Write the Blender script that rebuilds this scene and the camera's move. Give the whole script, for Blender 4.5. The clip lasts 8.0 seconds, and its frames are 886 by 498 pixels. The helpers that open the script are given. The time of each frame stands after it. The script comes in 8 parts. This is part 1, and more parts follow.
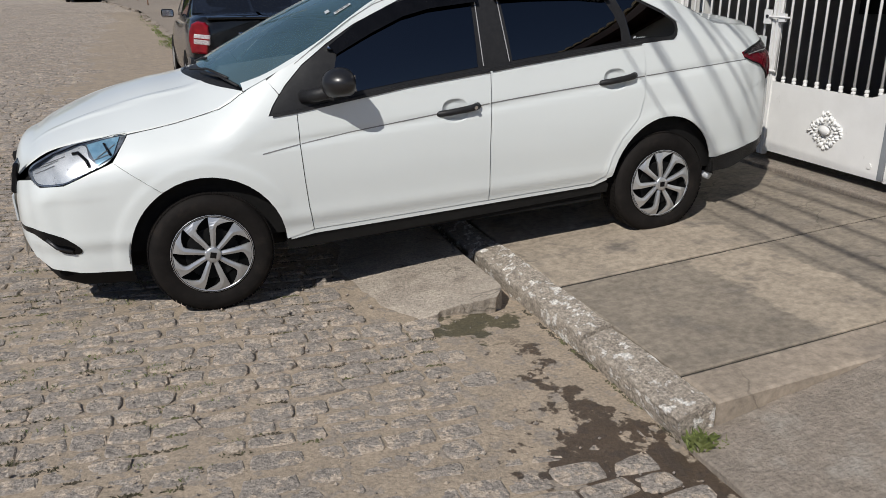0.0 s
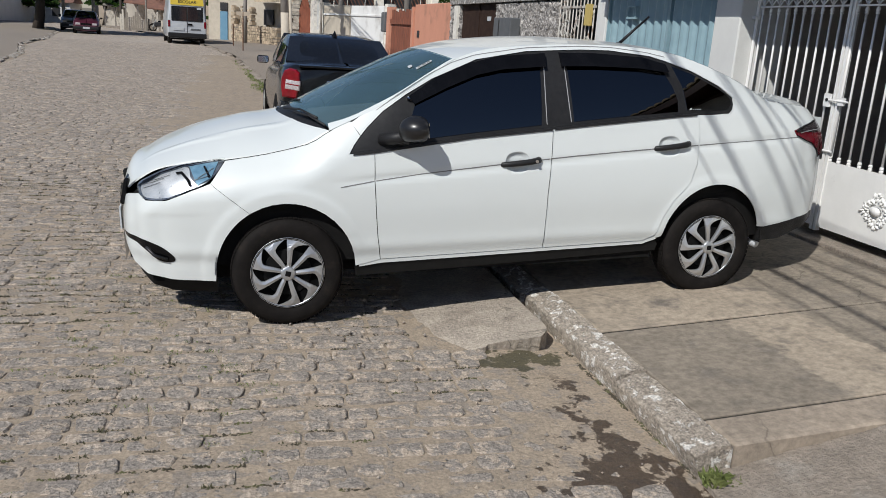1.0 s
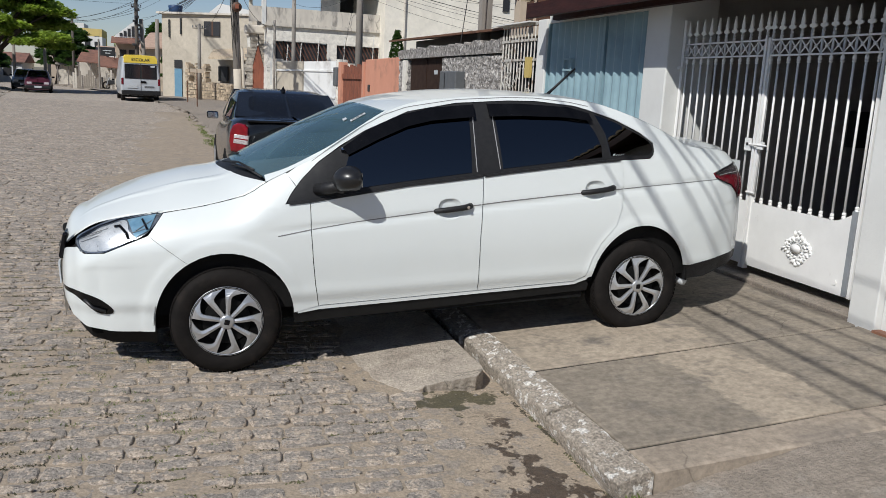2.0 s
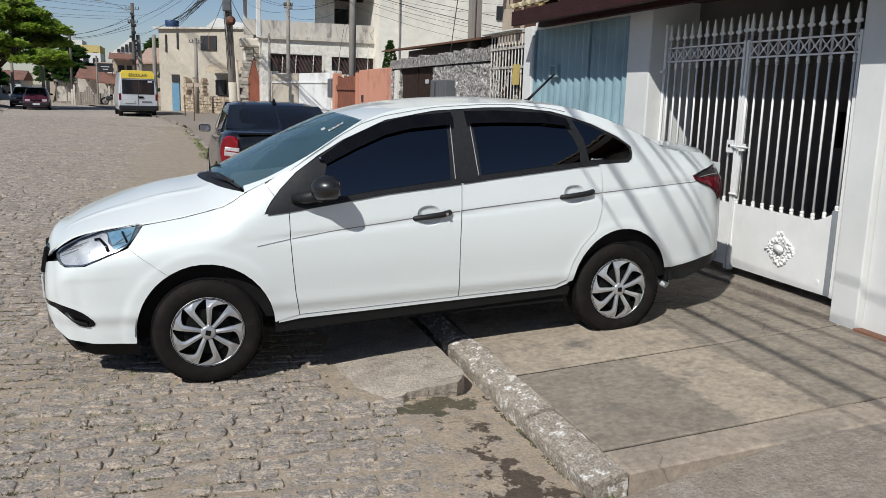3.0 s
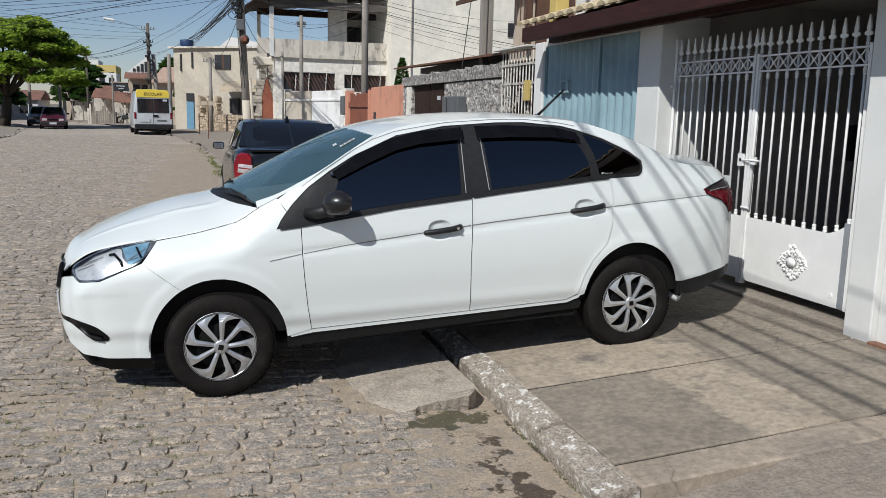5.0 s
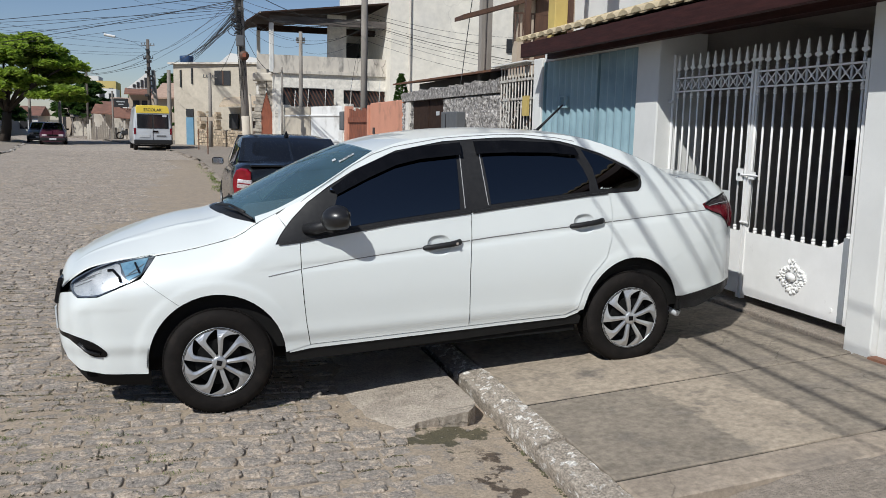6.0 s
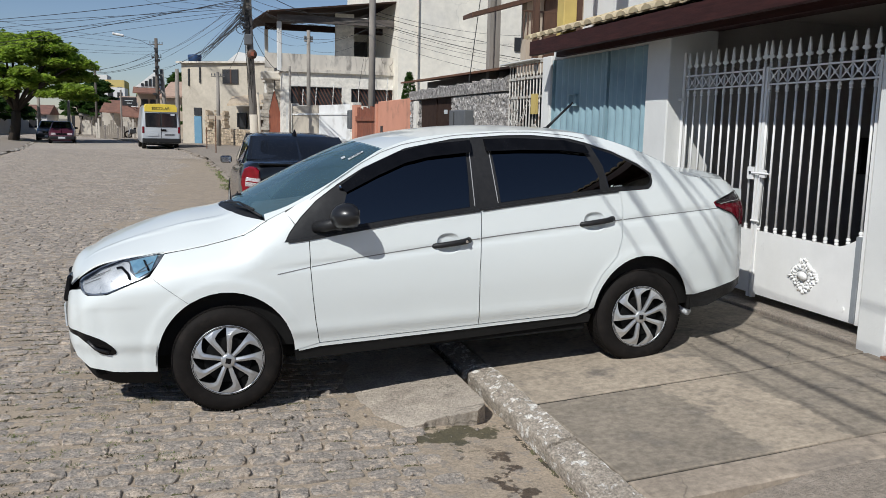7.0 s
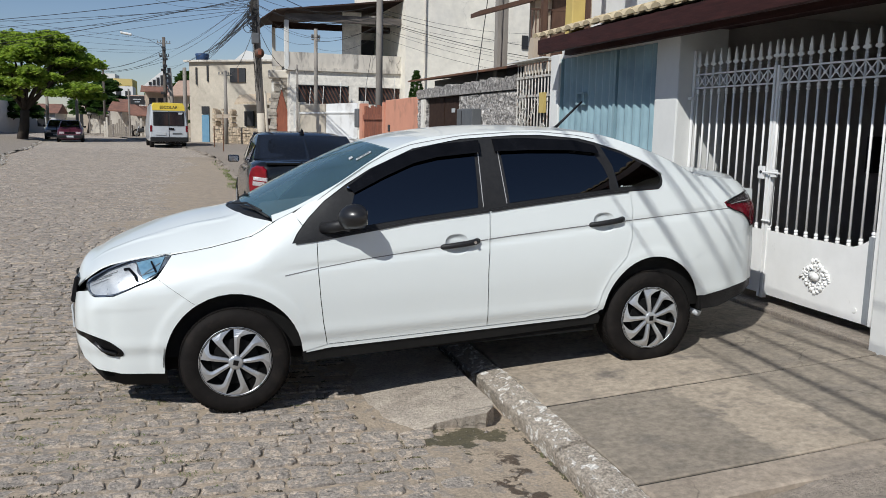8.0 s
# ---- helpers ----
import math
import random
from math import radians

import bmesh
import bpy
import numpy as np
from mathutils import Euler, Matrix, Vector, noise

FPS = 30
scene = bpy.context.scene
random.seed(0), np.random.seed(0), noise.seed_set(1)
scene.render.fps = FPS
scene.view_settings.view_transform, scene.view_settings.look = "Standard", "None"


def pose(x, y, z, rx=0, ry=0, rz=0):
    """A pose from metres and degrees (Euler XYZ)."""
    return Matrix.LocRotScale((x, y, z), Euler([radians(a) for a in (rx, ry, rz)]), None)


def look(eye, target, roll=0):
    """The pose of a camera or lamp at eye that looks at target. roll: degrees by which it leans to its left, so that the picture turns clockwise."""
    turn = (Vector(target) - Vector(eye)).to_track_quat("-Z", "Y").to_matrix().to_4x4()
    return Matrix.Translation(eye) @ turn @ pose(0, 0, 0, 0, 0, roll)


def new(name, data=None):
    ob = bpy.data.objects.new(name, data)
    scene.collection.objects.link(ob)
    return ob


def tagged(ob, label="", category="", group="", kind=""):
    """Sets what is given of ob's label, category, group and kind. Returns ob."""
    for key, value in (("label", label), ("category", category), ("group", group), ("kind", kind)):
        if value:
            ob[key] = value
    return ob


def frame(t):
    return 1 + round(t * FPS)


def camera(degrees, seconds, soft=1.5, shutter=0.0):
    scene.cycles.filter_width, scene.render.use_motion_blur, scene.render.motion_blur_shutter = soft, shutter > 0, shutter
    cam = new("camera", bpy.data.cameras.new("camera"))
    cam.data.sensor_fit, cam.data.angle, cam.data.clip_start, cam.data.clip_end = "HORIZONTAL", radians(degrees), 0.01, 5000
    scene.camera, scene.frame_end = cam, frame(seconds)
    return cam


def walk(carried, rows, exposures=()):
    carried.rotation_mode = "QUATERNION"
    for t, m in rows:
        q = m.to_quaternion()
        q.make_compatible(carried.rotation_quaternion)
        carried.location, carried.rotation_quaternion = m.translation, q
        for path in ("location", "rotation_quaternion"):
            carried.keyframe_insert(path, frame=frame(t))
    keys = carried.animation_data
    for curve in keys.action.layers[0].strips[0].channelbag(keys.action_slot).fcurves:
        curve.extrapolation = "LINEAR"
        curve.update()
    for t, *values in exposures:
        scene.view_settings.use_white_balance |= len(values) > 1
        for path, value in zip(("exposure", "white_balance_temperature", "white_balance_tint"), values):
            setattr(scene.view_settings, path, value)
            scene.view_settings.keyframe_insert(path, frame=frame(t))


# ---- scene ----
cam = camera(57.0, 8.0, soft=0.65)
PATH = [
    (0, (-0.089, 0.436, 1.619), (0.569, 2.211, 0.973), 0.1),
    (0.5, (-0.067, 0.281, 1.638), (0.448, 2.113, 1.024), 2.5),
    (1, (-0.168, 0.068, 1.624), (0.351, 1.93, 1.109), 3.8),
    (1.5, (-0.172, -0.041, 1.635), (0.397, 1.826, 1.2), 3.4),
    (2, (-0.072, -0.11, 1.633), (0.54, 1.754, 1.244), 2.9),
    (3.3, (0.043, -0.184, 1.63), (0.644, 1.688, 1.266), 1.5),
    (3.5, (0.044, -0.187, 1.625), (0.637, 1.689, 1.266), 1.5),
    (4, (0.05, -0.197, 1.627), (0.629, 1.685, 1.278), 1.4),
    (5.5, (0.043, -0.202, 1.622), (0.623, 1.687, 1.311), 1.3),
    (6, (0.046, -0.196, 1.623), (0.628, 1.695, 1.33), 1.3),
    (6.5, (0.051, -0.188, 1.62), (0.632, 1.703, 1.327), 1.3),
    (7, (0.039, -0.173, 1.615), (0.604, 1.722, 1.319), 1.3),
    (7.5, (0.039, -0.158, 1.626), (0.585, 1.742, 1.325), 1.2),
    (8, (0.042, -0.137, 1.626), (0.59, 1.762, 1.325), 1.2),
]
walk(cam, [(t, look(eye, target, roll)) for t, eye, target, roll in PATH], exposures=[(0, -0.1, 6500, 10), (0.5, -0.03, 6440, 10), (1.0, -0.02, 6350, 9), (1.5, 0.0, 6330, 9), (3.3, 0.07, 6300, 8), (8, 0.07, 6230, 8)])

# ---- daylight ----
SUN = Vector((-0.21, -0.19, 0.27)).normalized()
world = bpy.data.worlds.new("sky")
scene.world = world
world.use_nodes = True
wn = world.node_tree.nodes
sky = wn.new("ShaderNodeTexSky")
sky.sky_type, sky.sun_disc = "NISHITA", False
sky.sun_elevation = math.asin(SUN.z)
sky.sun_rotation = math.atan2(SUN.x, SUN.y)
sky.air_density, sky.dust_density, sky.ozone_density = 0.9, 0.25, 4.2
haze = wn.new("ShaderNodeMix")
haze.data_type, haze.blend_type = "RGBA", "MULTIPLY"
haze.inputs["Factor"].default_value = 1.0
haze.inputs["B"].default_value = (1.07, 0.965, 0.955, 1)
world.node_tree.links.new(sky.outputs[0], haze.inputs["A"])
world.node_tree.links.new(haze.outputs["Result"], wn["Background"].inputs[0])
wn["Background"].inputs[1].default_value = 0.076
sun = new("sun", bpy.data.lights.new("sun", "SUN"))
sun.data.energy, sun.data.angle, sun.data.color = 4.3, radians(0.42), (1.0, 0.965, 0.91)
sun.matrix_world = look(SUN * 60, (0, 0, 0))


# ---- building helpers ----
def thing(name, label, category, m=None, group=""):
    ob = new(name)
    ob.empty_display_size = 0.2
    if m is not None:
        ob.matrix_world = m
    return tagged(ob, label, category, group)


def setting(name, verts, faces, material, label="", smooth=False):
    ob = mesh_object(name, verts, faces, material, smooth)
    return tagged(ob, label, kind="structure")


def mesh_object(name, verts, faces, material, smooth=False):
    me = bpy.data.meshes.new(name)
    me.from_pydata([tuple(map(float, v)) for v in verts], [], [tuple(int(i) for i in f) for f in faces])
    me.materials.append(material)
    if smooth:
        me.shade_smooth()
    me.update()
    return new(name, me)


def part(name, geo, material, parent, label="", smooth=False, normals=None):
    """One mesh under a thing or under a part. geo: a bmesh, or (verts, faces)."""
    if isinstance(geo, bmesh.types.BMesh):
        me = bpy.data.meshes.new(name)
        geo.to_mesh(me)
        geo.free()
        me.materials.append(material)
        if smooth:
            me.shade_smooth()
        ob = new(name, me)
    else:
        ob = mesh_object(name, geo[0], geo[1], material, smooth)
    if normals is not None:
        ob.data.shade_smooth()
        ob.data.normals_split_custom_set_from_vertices([tuple(map(float, n)) for n in normals])
    ob.parent = parent
    return tagged(ob, label)


def boxes_geo(*specs):
    """Boxes given as (x0, y0, z0, x1, y1, z1)."""
    verts, faces = [], []
    for x0, y0, z0, x1, y1, z1 in specs:
        n = len(verts)
        verts += [(x0, y0, z0), (x1, y0, z0), (x1, y1, z0), (x0, y1, z0), (x0, y0, z1), (x1, y0, z1), (x1, y1, z1), (x0, y1, z1)]
        faces += [tuple(n + i for i in f) for f in ((3, 2, 1, 0), (4, 5, 6, 7), (0, 1, 5, 4), (1, 2, 6, 5), (2, 3, 7, 6), (3, 0, 4, 7))]
    return verts, faces


def box_bm(x0, y0, z0, x1, y1, z1, bevel=0.0, seg=2):
    bm = bmesh.new()
    v, f = boxes_geo((x0, y0, z0, x1, y1, z1))
    vs = [bm.verts.new(p) for p in v]
    for q in f:
        bm.faces.new([vs[i] for i in q])
    if bevel:
        bmesh.ops.bevel(bm, geom=bm.edges[:], offset=bevel, segments=seg, profile=0.5, affect="EDGES")
    return bm


def lathe(profile, n=48, axis="y", centre=(0, 0, 0), caps=True):
    """Turns (radius, along) pairs about an axis."""
    verts, faces = [], []
    for r, a in profile:
        for i in range(n):
            c, s = math.cos(2 * math.pi * i / n) * r, math.sin(2 * math.pi * i / n) * r
            p = {"y": (c, a, s), "x": (a, c, s), "z": (c, s, a)}[axis]
            verts.append((p[0] + centre[0], p[1] + centre[1], p[2] + centre[2]))
    for j in range(len(profile) - 1):
        for i in range(n):
            k = (i + 1) % n
            faces.append((j * n + i, j * n + k, (j + 1) * n + k, (j + 1) * n + i))
    if caps:
        faces.append(tuple(range(n))[::-1])
        faces.append(tuple(range((len(profile) - 1) * n, len(profile) * n)))
    return verts, faces


def tube(points, radius, n=8, taper=None):
    """A round bar along points."""
    pts = [Vector(p) for p in points]
    verts, faces = [], []
    for i, p in enumerate(pts):
        d = (pts[min(i + 1, len(pts) - 1)] - pts[max(i - 1, 0)]).normalized()
        a = d.cross(Vector((0, 0, 1)) if abs(d.z) < 0.9 else Vector((1, 0, 0))).normalized()
        b = d.cross(a)
        r = radius if taper is None else radius + (taper - radius) * i / (len(pts) - 1)
        for k in range(n):
            t = 2 * math.pi * k / n
            verts.append(p + a * (math.cos(t) * r) + b * (math.sin(t) * r))
    for i in range(len(pts) - 1):
        for k in range(n):
            l = (k + 1) % n
            faces.append((i * n + k, i * n + l, (i + 1) * n + l, (i + 1) * n + k))
    faces.append(tuple(range(n))[::-1])
    faces.append(tuple(range((len(pts) - 1) * n, len(pts) * n)))
    return verts, faces


def merged(*geos):
    verts, faces = [], []
    for v, f in geos:
        n = len(verts)
        verts += list(v)
        faces += [tuple(n + i for i in q) for q in f]
    return verts, faces


def moved(geo, m):
    return [m @ Vector(v) for v in geo[0]], geo[1]


def curve(*pts):
    """A smooth function through (x, value) pairs."""
    xs, ys = np.array([p[0] for p in pts], float), np.array([p[1] for p in pts], float)
    d = np.gradient(ys, xs)

    def f(x):
        x = np.clip(np.asarray(x, float), xs[0], xs[-1])
        i = np.clip(np.searchsorted(xs, x) - 1, 0, len(xs) - 2)
        h = xs[i + 1] - xs[i]
        t = (x - xs[i]) / h
        return (2 * t**3 - 3 * t**2 + 1) * ys[i] + (t**3 - 2 * t**2 + t) * h * d[i] + (-2 * t**3 + 3 * t**2) * ys[i + 1] + (t**3 - t**2) * h * d[i + 1]

    return f


# ---- materials ----
def surface(name, colour, second=None, scale=6.0, rough=0.6, metal=0.0, bump=0.0, bump_scale=60.0, third=None, third_scale=1.2, third_from=0.5, third_to=0.65, island=0.0, obj=0.0, rough_var=0.1, coat=0.0, stretch=(1, 1, 1), detail=6.0, spec=0.5, fine=None, damp=False, patch=None, cracks=None):
    """Colour in two tones by noise, a third tone as stains, fine relief, and a brightness that differs from piece to piece."""
    m = bpy.data.materials.new(name)
    m.use_nodes = True
    nt = m.node_tree
    b = nt.nodes["Principled BSDF"]
    b.inputs["Roughness"].default_value, b.inputs["Metallic"].default_value = rough, metal
    b.inputs["Coat Weight"].default_value, b.inputs["Coat Roughness"].default_value = coat, 0.05
    b.inputs["Specular IOR Level"].default_value = spec
    co = nt.nodes.new("ShaderNodeTexCoord").outputs["Object"]
    mp = nt.nodes.new("ShaderNodeMapping")
    mp.inputs["Scale"].default_value = stretch
    nt.links.new(co, mp.inputs["Vector"])

    def noise_tex(s, d=detail):
        n = nt.nodes.new("ShaderNodeTexNoise")
        n.inputs["Scale"].default_value, n.inputs["Detail"].default_value, n.inputs["Roughness"].default_value = s, d, 0.62
        nt.links.new(mp.outputs[0], n.inputs["Vector"])
        return n.outputs["Fac"]

    def ramp(fac, a, z, lo=0.35, hi=0.65):
        r = nt.nodes.new("ShaderNodeValToRGB")
        r.color_ramp.elements[0].position, r.color_ramp.elements[1].position = lo, hi
        r.color_ramp.elements[0].color, r.color_ramp.elements[1].color = (*a, 1), (*z, 1)
        nt.links.new(fac, r.inputs["Fac"])
        return r.outputs["Color"]

    out = ramp(noise_tex(scale), colour, second or colour)
    if patch:
        # an old repair: another tone on one side of an uneven line, x = place
        place, tone, side = patch
        sx = nt.nodes.new("ShaderNodeSeparateXYZ")
        nt.links.new(co, sx.inputs[0])
        ma = nt.nodes.new("ShaderNodeMath")
        ma.operation = "MULTIPLY_ADD"
        nt.links.new(noise_tex(3.2, 6), ma.inputs[0])
        ma.inputs[1].default_value = 0.34
        nt.links.new(sx.outputs["X"], ma.inputs[2])
        mr = nt.nodes.new("ShaderNodeMapRange")
        mr.inputs["From Min"].default_value, mr.inputs["From Max"].default_value = place + 0.165, place + 0.192
        mr.inputs["To Min"].default_value, mr.inputs["To Max"].default_value = (0.0, 1.0) if side > 0 else (1.0, 0.0)
        nt.links.new(ma.outputs[0], mr.inputs["Value"])
        mx = nt.nodes.new("ShaderNodeMix")
        mx.data_type = "RGBA"
        nt.links.new(mr.outputs[0], mx.inputs["Factor"])
        nt.links.new(out, mx.inputs["A"])
        nt.links.new(ramp(noise_tex(scale * 1.3), tone, tuple(0.8 * c for c in tone)), mx.inputs["B"])
        out = mx.outputs["Result"]
    if third:
        mx = nt.nodes.new("ShaderNodeMix")
        mx.data_type = "RGBA"
        nt.links.new(ramp(noise_tex(third_scale, 4), (0, 0, 0), (1, 1, 1), third_from, third_to), mx.inputs["Factor"])
        nt.links.new(out, mx.inputs["A"])
        mx.inputs["B"].default_value = (*third, 1)
        out = mx.outputs["Result"]
    if island or obj:
        src = nt.nodes.new("ShaderNodeNewGeometry").outputs["Random Per Island"] if island else nt.nodes.new("ShaderNodeObjectInfo").outputs["Random"]
        mr = nt.nodes.new("ShaderNodeMapRange")
        mr.inputs["To Min"].default_value, mr.inputs["To Max"].default_value = 1 - (island or obj), 1 + (island or obj)
        nt.links.new(src, mr.inputs["Value"])
        mu = nt.nodes.new("ShaderNodeVectorMath")
        mu.operation = "SCALE"
        nt.links.new(out, mu.inputs[0])
        nt.links.new(mr.outputs[0], mu.inputs["Scale"])
        out = mu.outputs[0]
    if fine:
        mr = nt.nodes.new("ShaderNodeMapRange")
        mr.inputs["From Min"].default_value, mr.inputs["From Max"].default_value = 0.3, 0.7
        mr.inputs["To Min"].default_value, mr.inputs["To Max"].default_value = 1 - fine[1], 1 + fine[1]
        nt.links.new(noise_tex(fine[0], 5), mr.inputs["Value"])
        mu = nt.nodes.new("ShaderNodeVectorMath")
        mu.operation = "SCALE"
        nt.links.new(out, mu.inputs[0])
        nt.links.new(mr.outputs[0], mu.inputs["Scale"])
        out = mu.outputs[0]
    if cracks:
        # hairline cracks and pits along an uneven net, only in places
        size, wide, dark, start = cracks
        nz = nt.nodes.new("ShaderNodeTexNoise")
        nz.inputs["Scale"].default_value, nz.inputs["Detail"].default_value = size * 2.2, 6
        nt.links.new(mp.outputs[0], nz.inputs["Vector"])
        ad = nt.nodes.new("ShaderNodeVectorMath")
        ad.operation = "MULTIPLY_ADD"
        nt.links.new(nz.outputs["Color"], ad.inputs[0])
        ad.inputs[1].default_value = (0.55 / size,) * 3
        nt.links.new(mp.outputs[0], ad.inputs[2])
        vo = nt.nodes.new("ShaderNodeTexVoronoi")
        vo.feature = "DISTANCE_TO_EDGE"
        vo.inputs["Scale"].default_value = size
        nt.links.new(ad.outputs[0], vo.inputs["Vector"])
        net = ramp(vo.outputs["Distance"], (1, 1, 1), (0, 0, 0), 0.0, wide)
        where = ramp(noise_tex(size * 0.45, 3), (0, 0, 0), (1, 1, 1), start, start + 0.08)
        both_in = nt.nodes.new("ShaderNodeVectorMath")
        both_in.operation = "MULTIPLY"
        nt.links.new(net, both_in.inputs[0])
        nt.links.new(where, both_in.inputs[1])
        mx = nt.nodes.new("ShaderNodeMix")
        mx.data_type = "RGBA"
        nt.links.new(both_in.outputs[0], mx.inputs["Factor"])
        nt.links.new(out, mx.inputs["A"])
        dk = nt.nodes.new("ShaderNodeVectorMath")
        dk.operation = "SCALE"
        dk.inputs["Scale"].default_value = 1 - dark
        nt.links.new(out, dk.inputs[0])
        nt.links.new(dk.outputs[0], mx.inputs["B"])
        out = mx.outputs["Result"]
    wet = None
    if damp:
        # spilled water that has run along the gutter: blotches about a slanting line
        sep = nt.nodes.new("ShaderNodeSeparateXYZ")
        nt.links.new(co, sep.inputs[0])

        def calc(op, a, c, clamp=False):
            q = nt.nodes.new("ShaderNodeMath")
            q.operation, q.use_clamp = op, clamp
            for s, val in zip(q.inputs, (a, c)):
                if isinstance(val, float):
                    s.default_value = val
                else:
                    nt.links.new(val, s)
            return q.outputs[0]

        line = calc("ADD", calc("MULTIPLY", calc("SUBTRACT", sep.outputs["Y"], 3.3), 0.03), 1.38)
        off = calc("ABSOLUTE", calc("SUBTRACT", sep.outputs["X"], line), 0.0)
        width = calc("MULTIPLY", calc("SUBTRACT", 3.1, sep.outputs["Y"], True), 0.50)
        edge = calc("SUBTRACT", calc("ADD", width, calc("MULTIPLY", calc("SUBTRACT", noise_tex(8.0, 5), 0.505), 1.4)), off)
        wet = calc("MULTIPLY", calc("MULTIPLY", edge, 22.0, True), calc("MULTIPLY", calc("MULTIPLY", calc("SUBTRACT", 3.62, sep.outputs["Y"]), 6.0, True), calc("MULTIPLY", calc("SUBTRACT", sep.outputs["Y"], 1.2), 3.0, True)), True)
        # moss in the damp corner under the broken ramp
        far = calc("ADD", calc("MULTIPLY", calc("ABSOLUTE", calc("SUBTRACT", sep.outputs["X"], 1.30), 0.0), 0.75), calc("MULTIPLY", calc("ABSOLUTE", calc("SUBTRACT", sep.outputs["Y"], 3.78), 0.0), 1.3))
        moss = calc("MULTIPLY", calc("SUBTRACT", calc("ADD", 0.25, calc("MULTIPLY", calc("SUBTRACT", noise_tex(9.0, 6), 0.5), 1.2)), far), 14.0, True)
        mg = nt.nodes.new("ShaderNodeMix")
        mg.data_type = "RGBA"
        nt.links.new(moss, mg.inputs["Factor"])
        nt.links.new(out, mg.inputs["A"])
        gk = nt.nodes.new("ShaderNodeVectorMath")
        gk.operation = "MULTIPLY"
        gk.inputs[1].default_value = (0.27, 0.285, 0.22)
        nt.links.new(out, gk.inputs[0])
        nt.links.new(gk.outputs[0], mg.inputs["B"])
        out = mg.outputs["Result"]
        mx = nt.nodes.new("ShaderNodeMix")
        mx.data_type = "RGBA"
        nt.links.new(wet, mx.inputs["Factor"])
        nt.links.new(out, mx.inputs["A"])
        dk = nt.nodes.new("ShaderNodeVectorMath")
        dk.operation = "MULTIPLY"
        dk.inputs[1].default_value = (0.25, 0.22, 0.205)
        nt.links.new(out, dk.inputs[0])
        nt.links.new(dk.outputs[0], mx.inputs["B"])
        out = mx.outputs["Result"]
    nt.links.new(out, b.inputs["Base Color"])
    if rough_var:
        mr = nt.nodes.new("ShaderNodeMapRange")
        mr.inputs["To Min"].default_value, mr.inputs["To Max"].default_value = max(0.0, rough - rough_var), min(1.0, rough + rough_var)
        nt.links.new(noise_tex(scale * 2.3), mr.inputs["Value"])
        rough_out = mr.outputs[0]
        if wet is not None:
            rough_out = calc("SUBTRACT", rough_out, calc("MULTIPLY", wet, 0.45), True)
        nt.links.new(rough_out, b.inputs["Roughness"])
    if bump:
        bp = nt.nodes.new("ShaderNodeBump")
        bp.inputs["Strength"].default_value, bp.inputs["Distance"].default_value = 1.0, bump
        nt.links.new(noise_tex(bump_scale), bp.inputs["Height"])
        nt.links.new(bp.outputs[0], b.inputs["Normal"])
    return m


def glass(name, tint, rough=0.01, ior=1.52, veil=0.0):
    """A tinted pane: clear through its tint, glossy by Fresnel."""
    m = bpy.data.materials.new(name)
    m.use_nodes = True
    nt = m.node_tree
    nt.nodes.remove(nt.nodes["Principled BSDF"])
    tr, gl, mx, fr = nt.nodes.new("ShaderNodeBsdfTransparent"), nt.nodes.new("ShaderNodeBsdfGlossy"), nt.nodes.new("ShaderNodeMixShader"), nt.nodes.new("ShaderNodeFresnel")
    tr.inputs[0].default_value, gl.inputs["Roughness"].default_value = (*tint, 1), rough
    fr.inputs[0].default_value = ior
    nt.links.new(fr.outputs[0], mx.inputs[0])
    nt.links.new(tr.outputs[0], mx.inputs[1])
    nt.links.new(gl.outputs[0], mx.inputs[2])
    last = mx.outputs[0]
    if veil:
        # a thin teal diffuse veil, painted in for what the pane reflects
        df, m2, nz, mr = nt.nodes.new("ShaderNodeBsdfDiffuse"), nt.nodes.new("ShaderNodeMixShader"), nt.nodes.new("ShaderNodeTexNoise"), nt.nodes.new("ShaderNodeMapRange")
        df.inputs[0].default_value = (0.28, 0.53, 0.64, 1)
        nz.inputs["Scale"].default_value, nz.inputs["Detail"].default_value = 3.0, 6
        mr.inputs["To Min"].default_value, mr.inputs["To Max"].default_value = veil * 0.5, veil * 1.5
        nt.links.new(nt.nodes.new("ShaderNodeTexCoord").outputs["Object"], nz.inputs["Vector"])
        nt.links.new(nz.outputs["Fac"], mr.inputs["Value"])
        nt.links.new(mr.outputs[0], m2.inputs[0])
        nt.links.new(last, m2.inputs[1])
        nt.links.new(df.outputs[0], m2.inputs[2])
        last = m2.outputs[0]
    nt.links.new(last, nt.nodes["Material Output"].inputs[0])
    return m


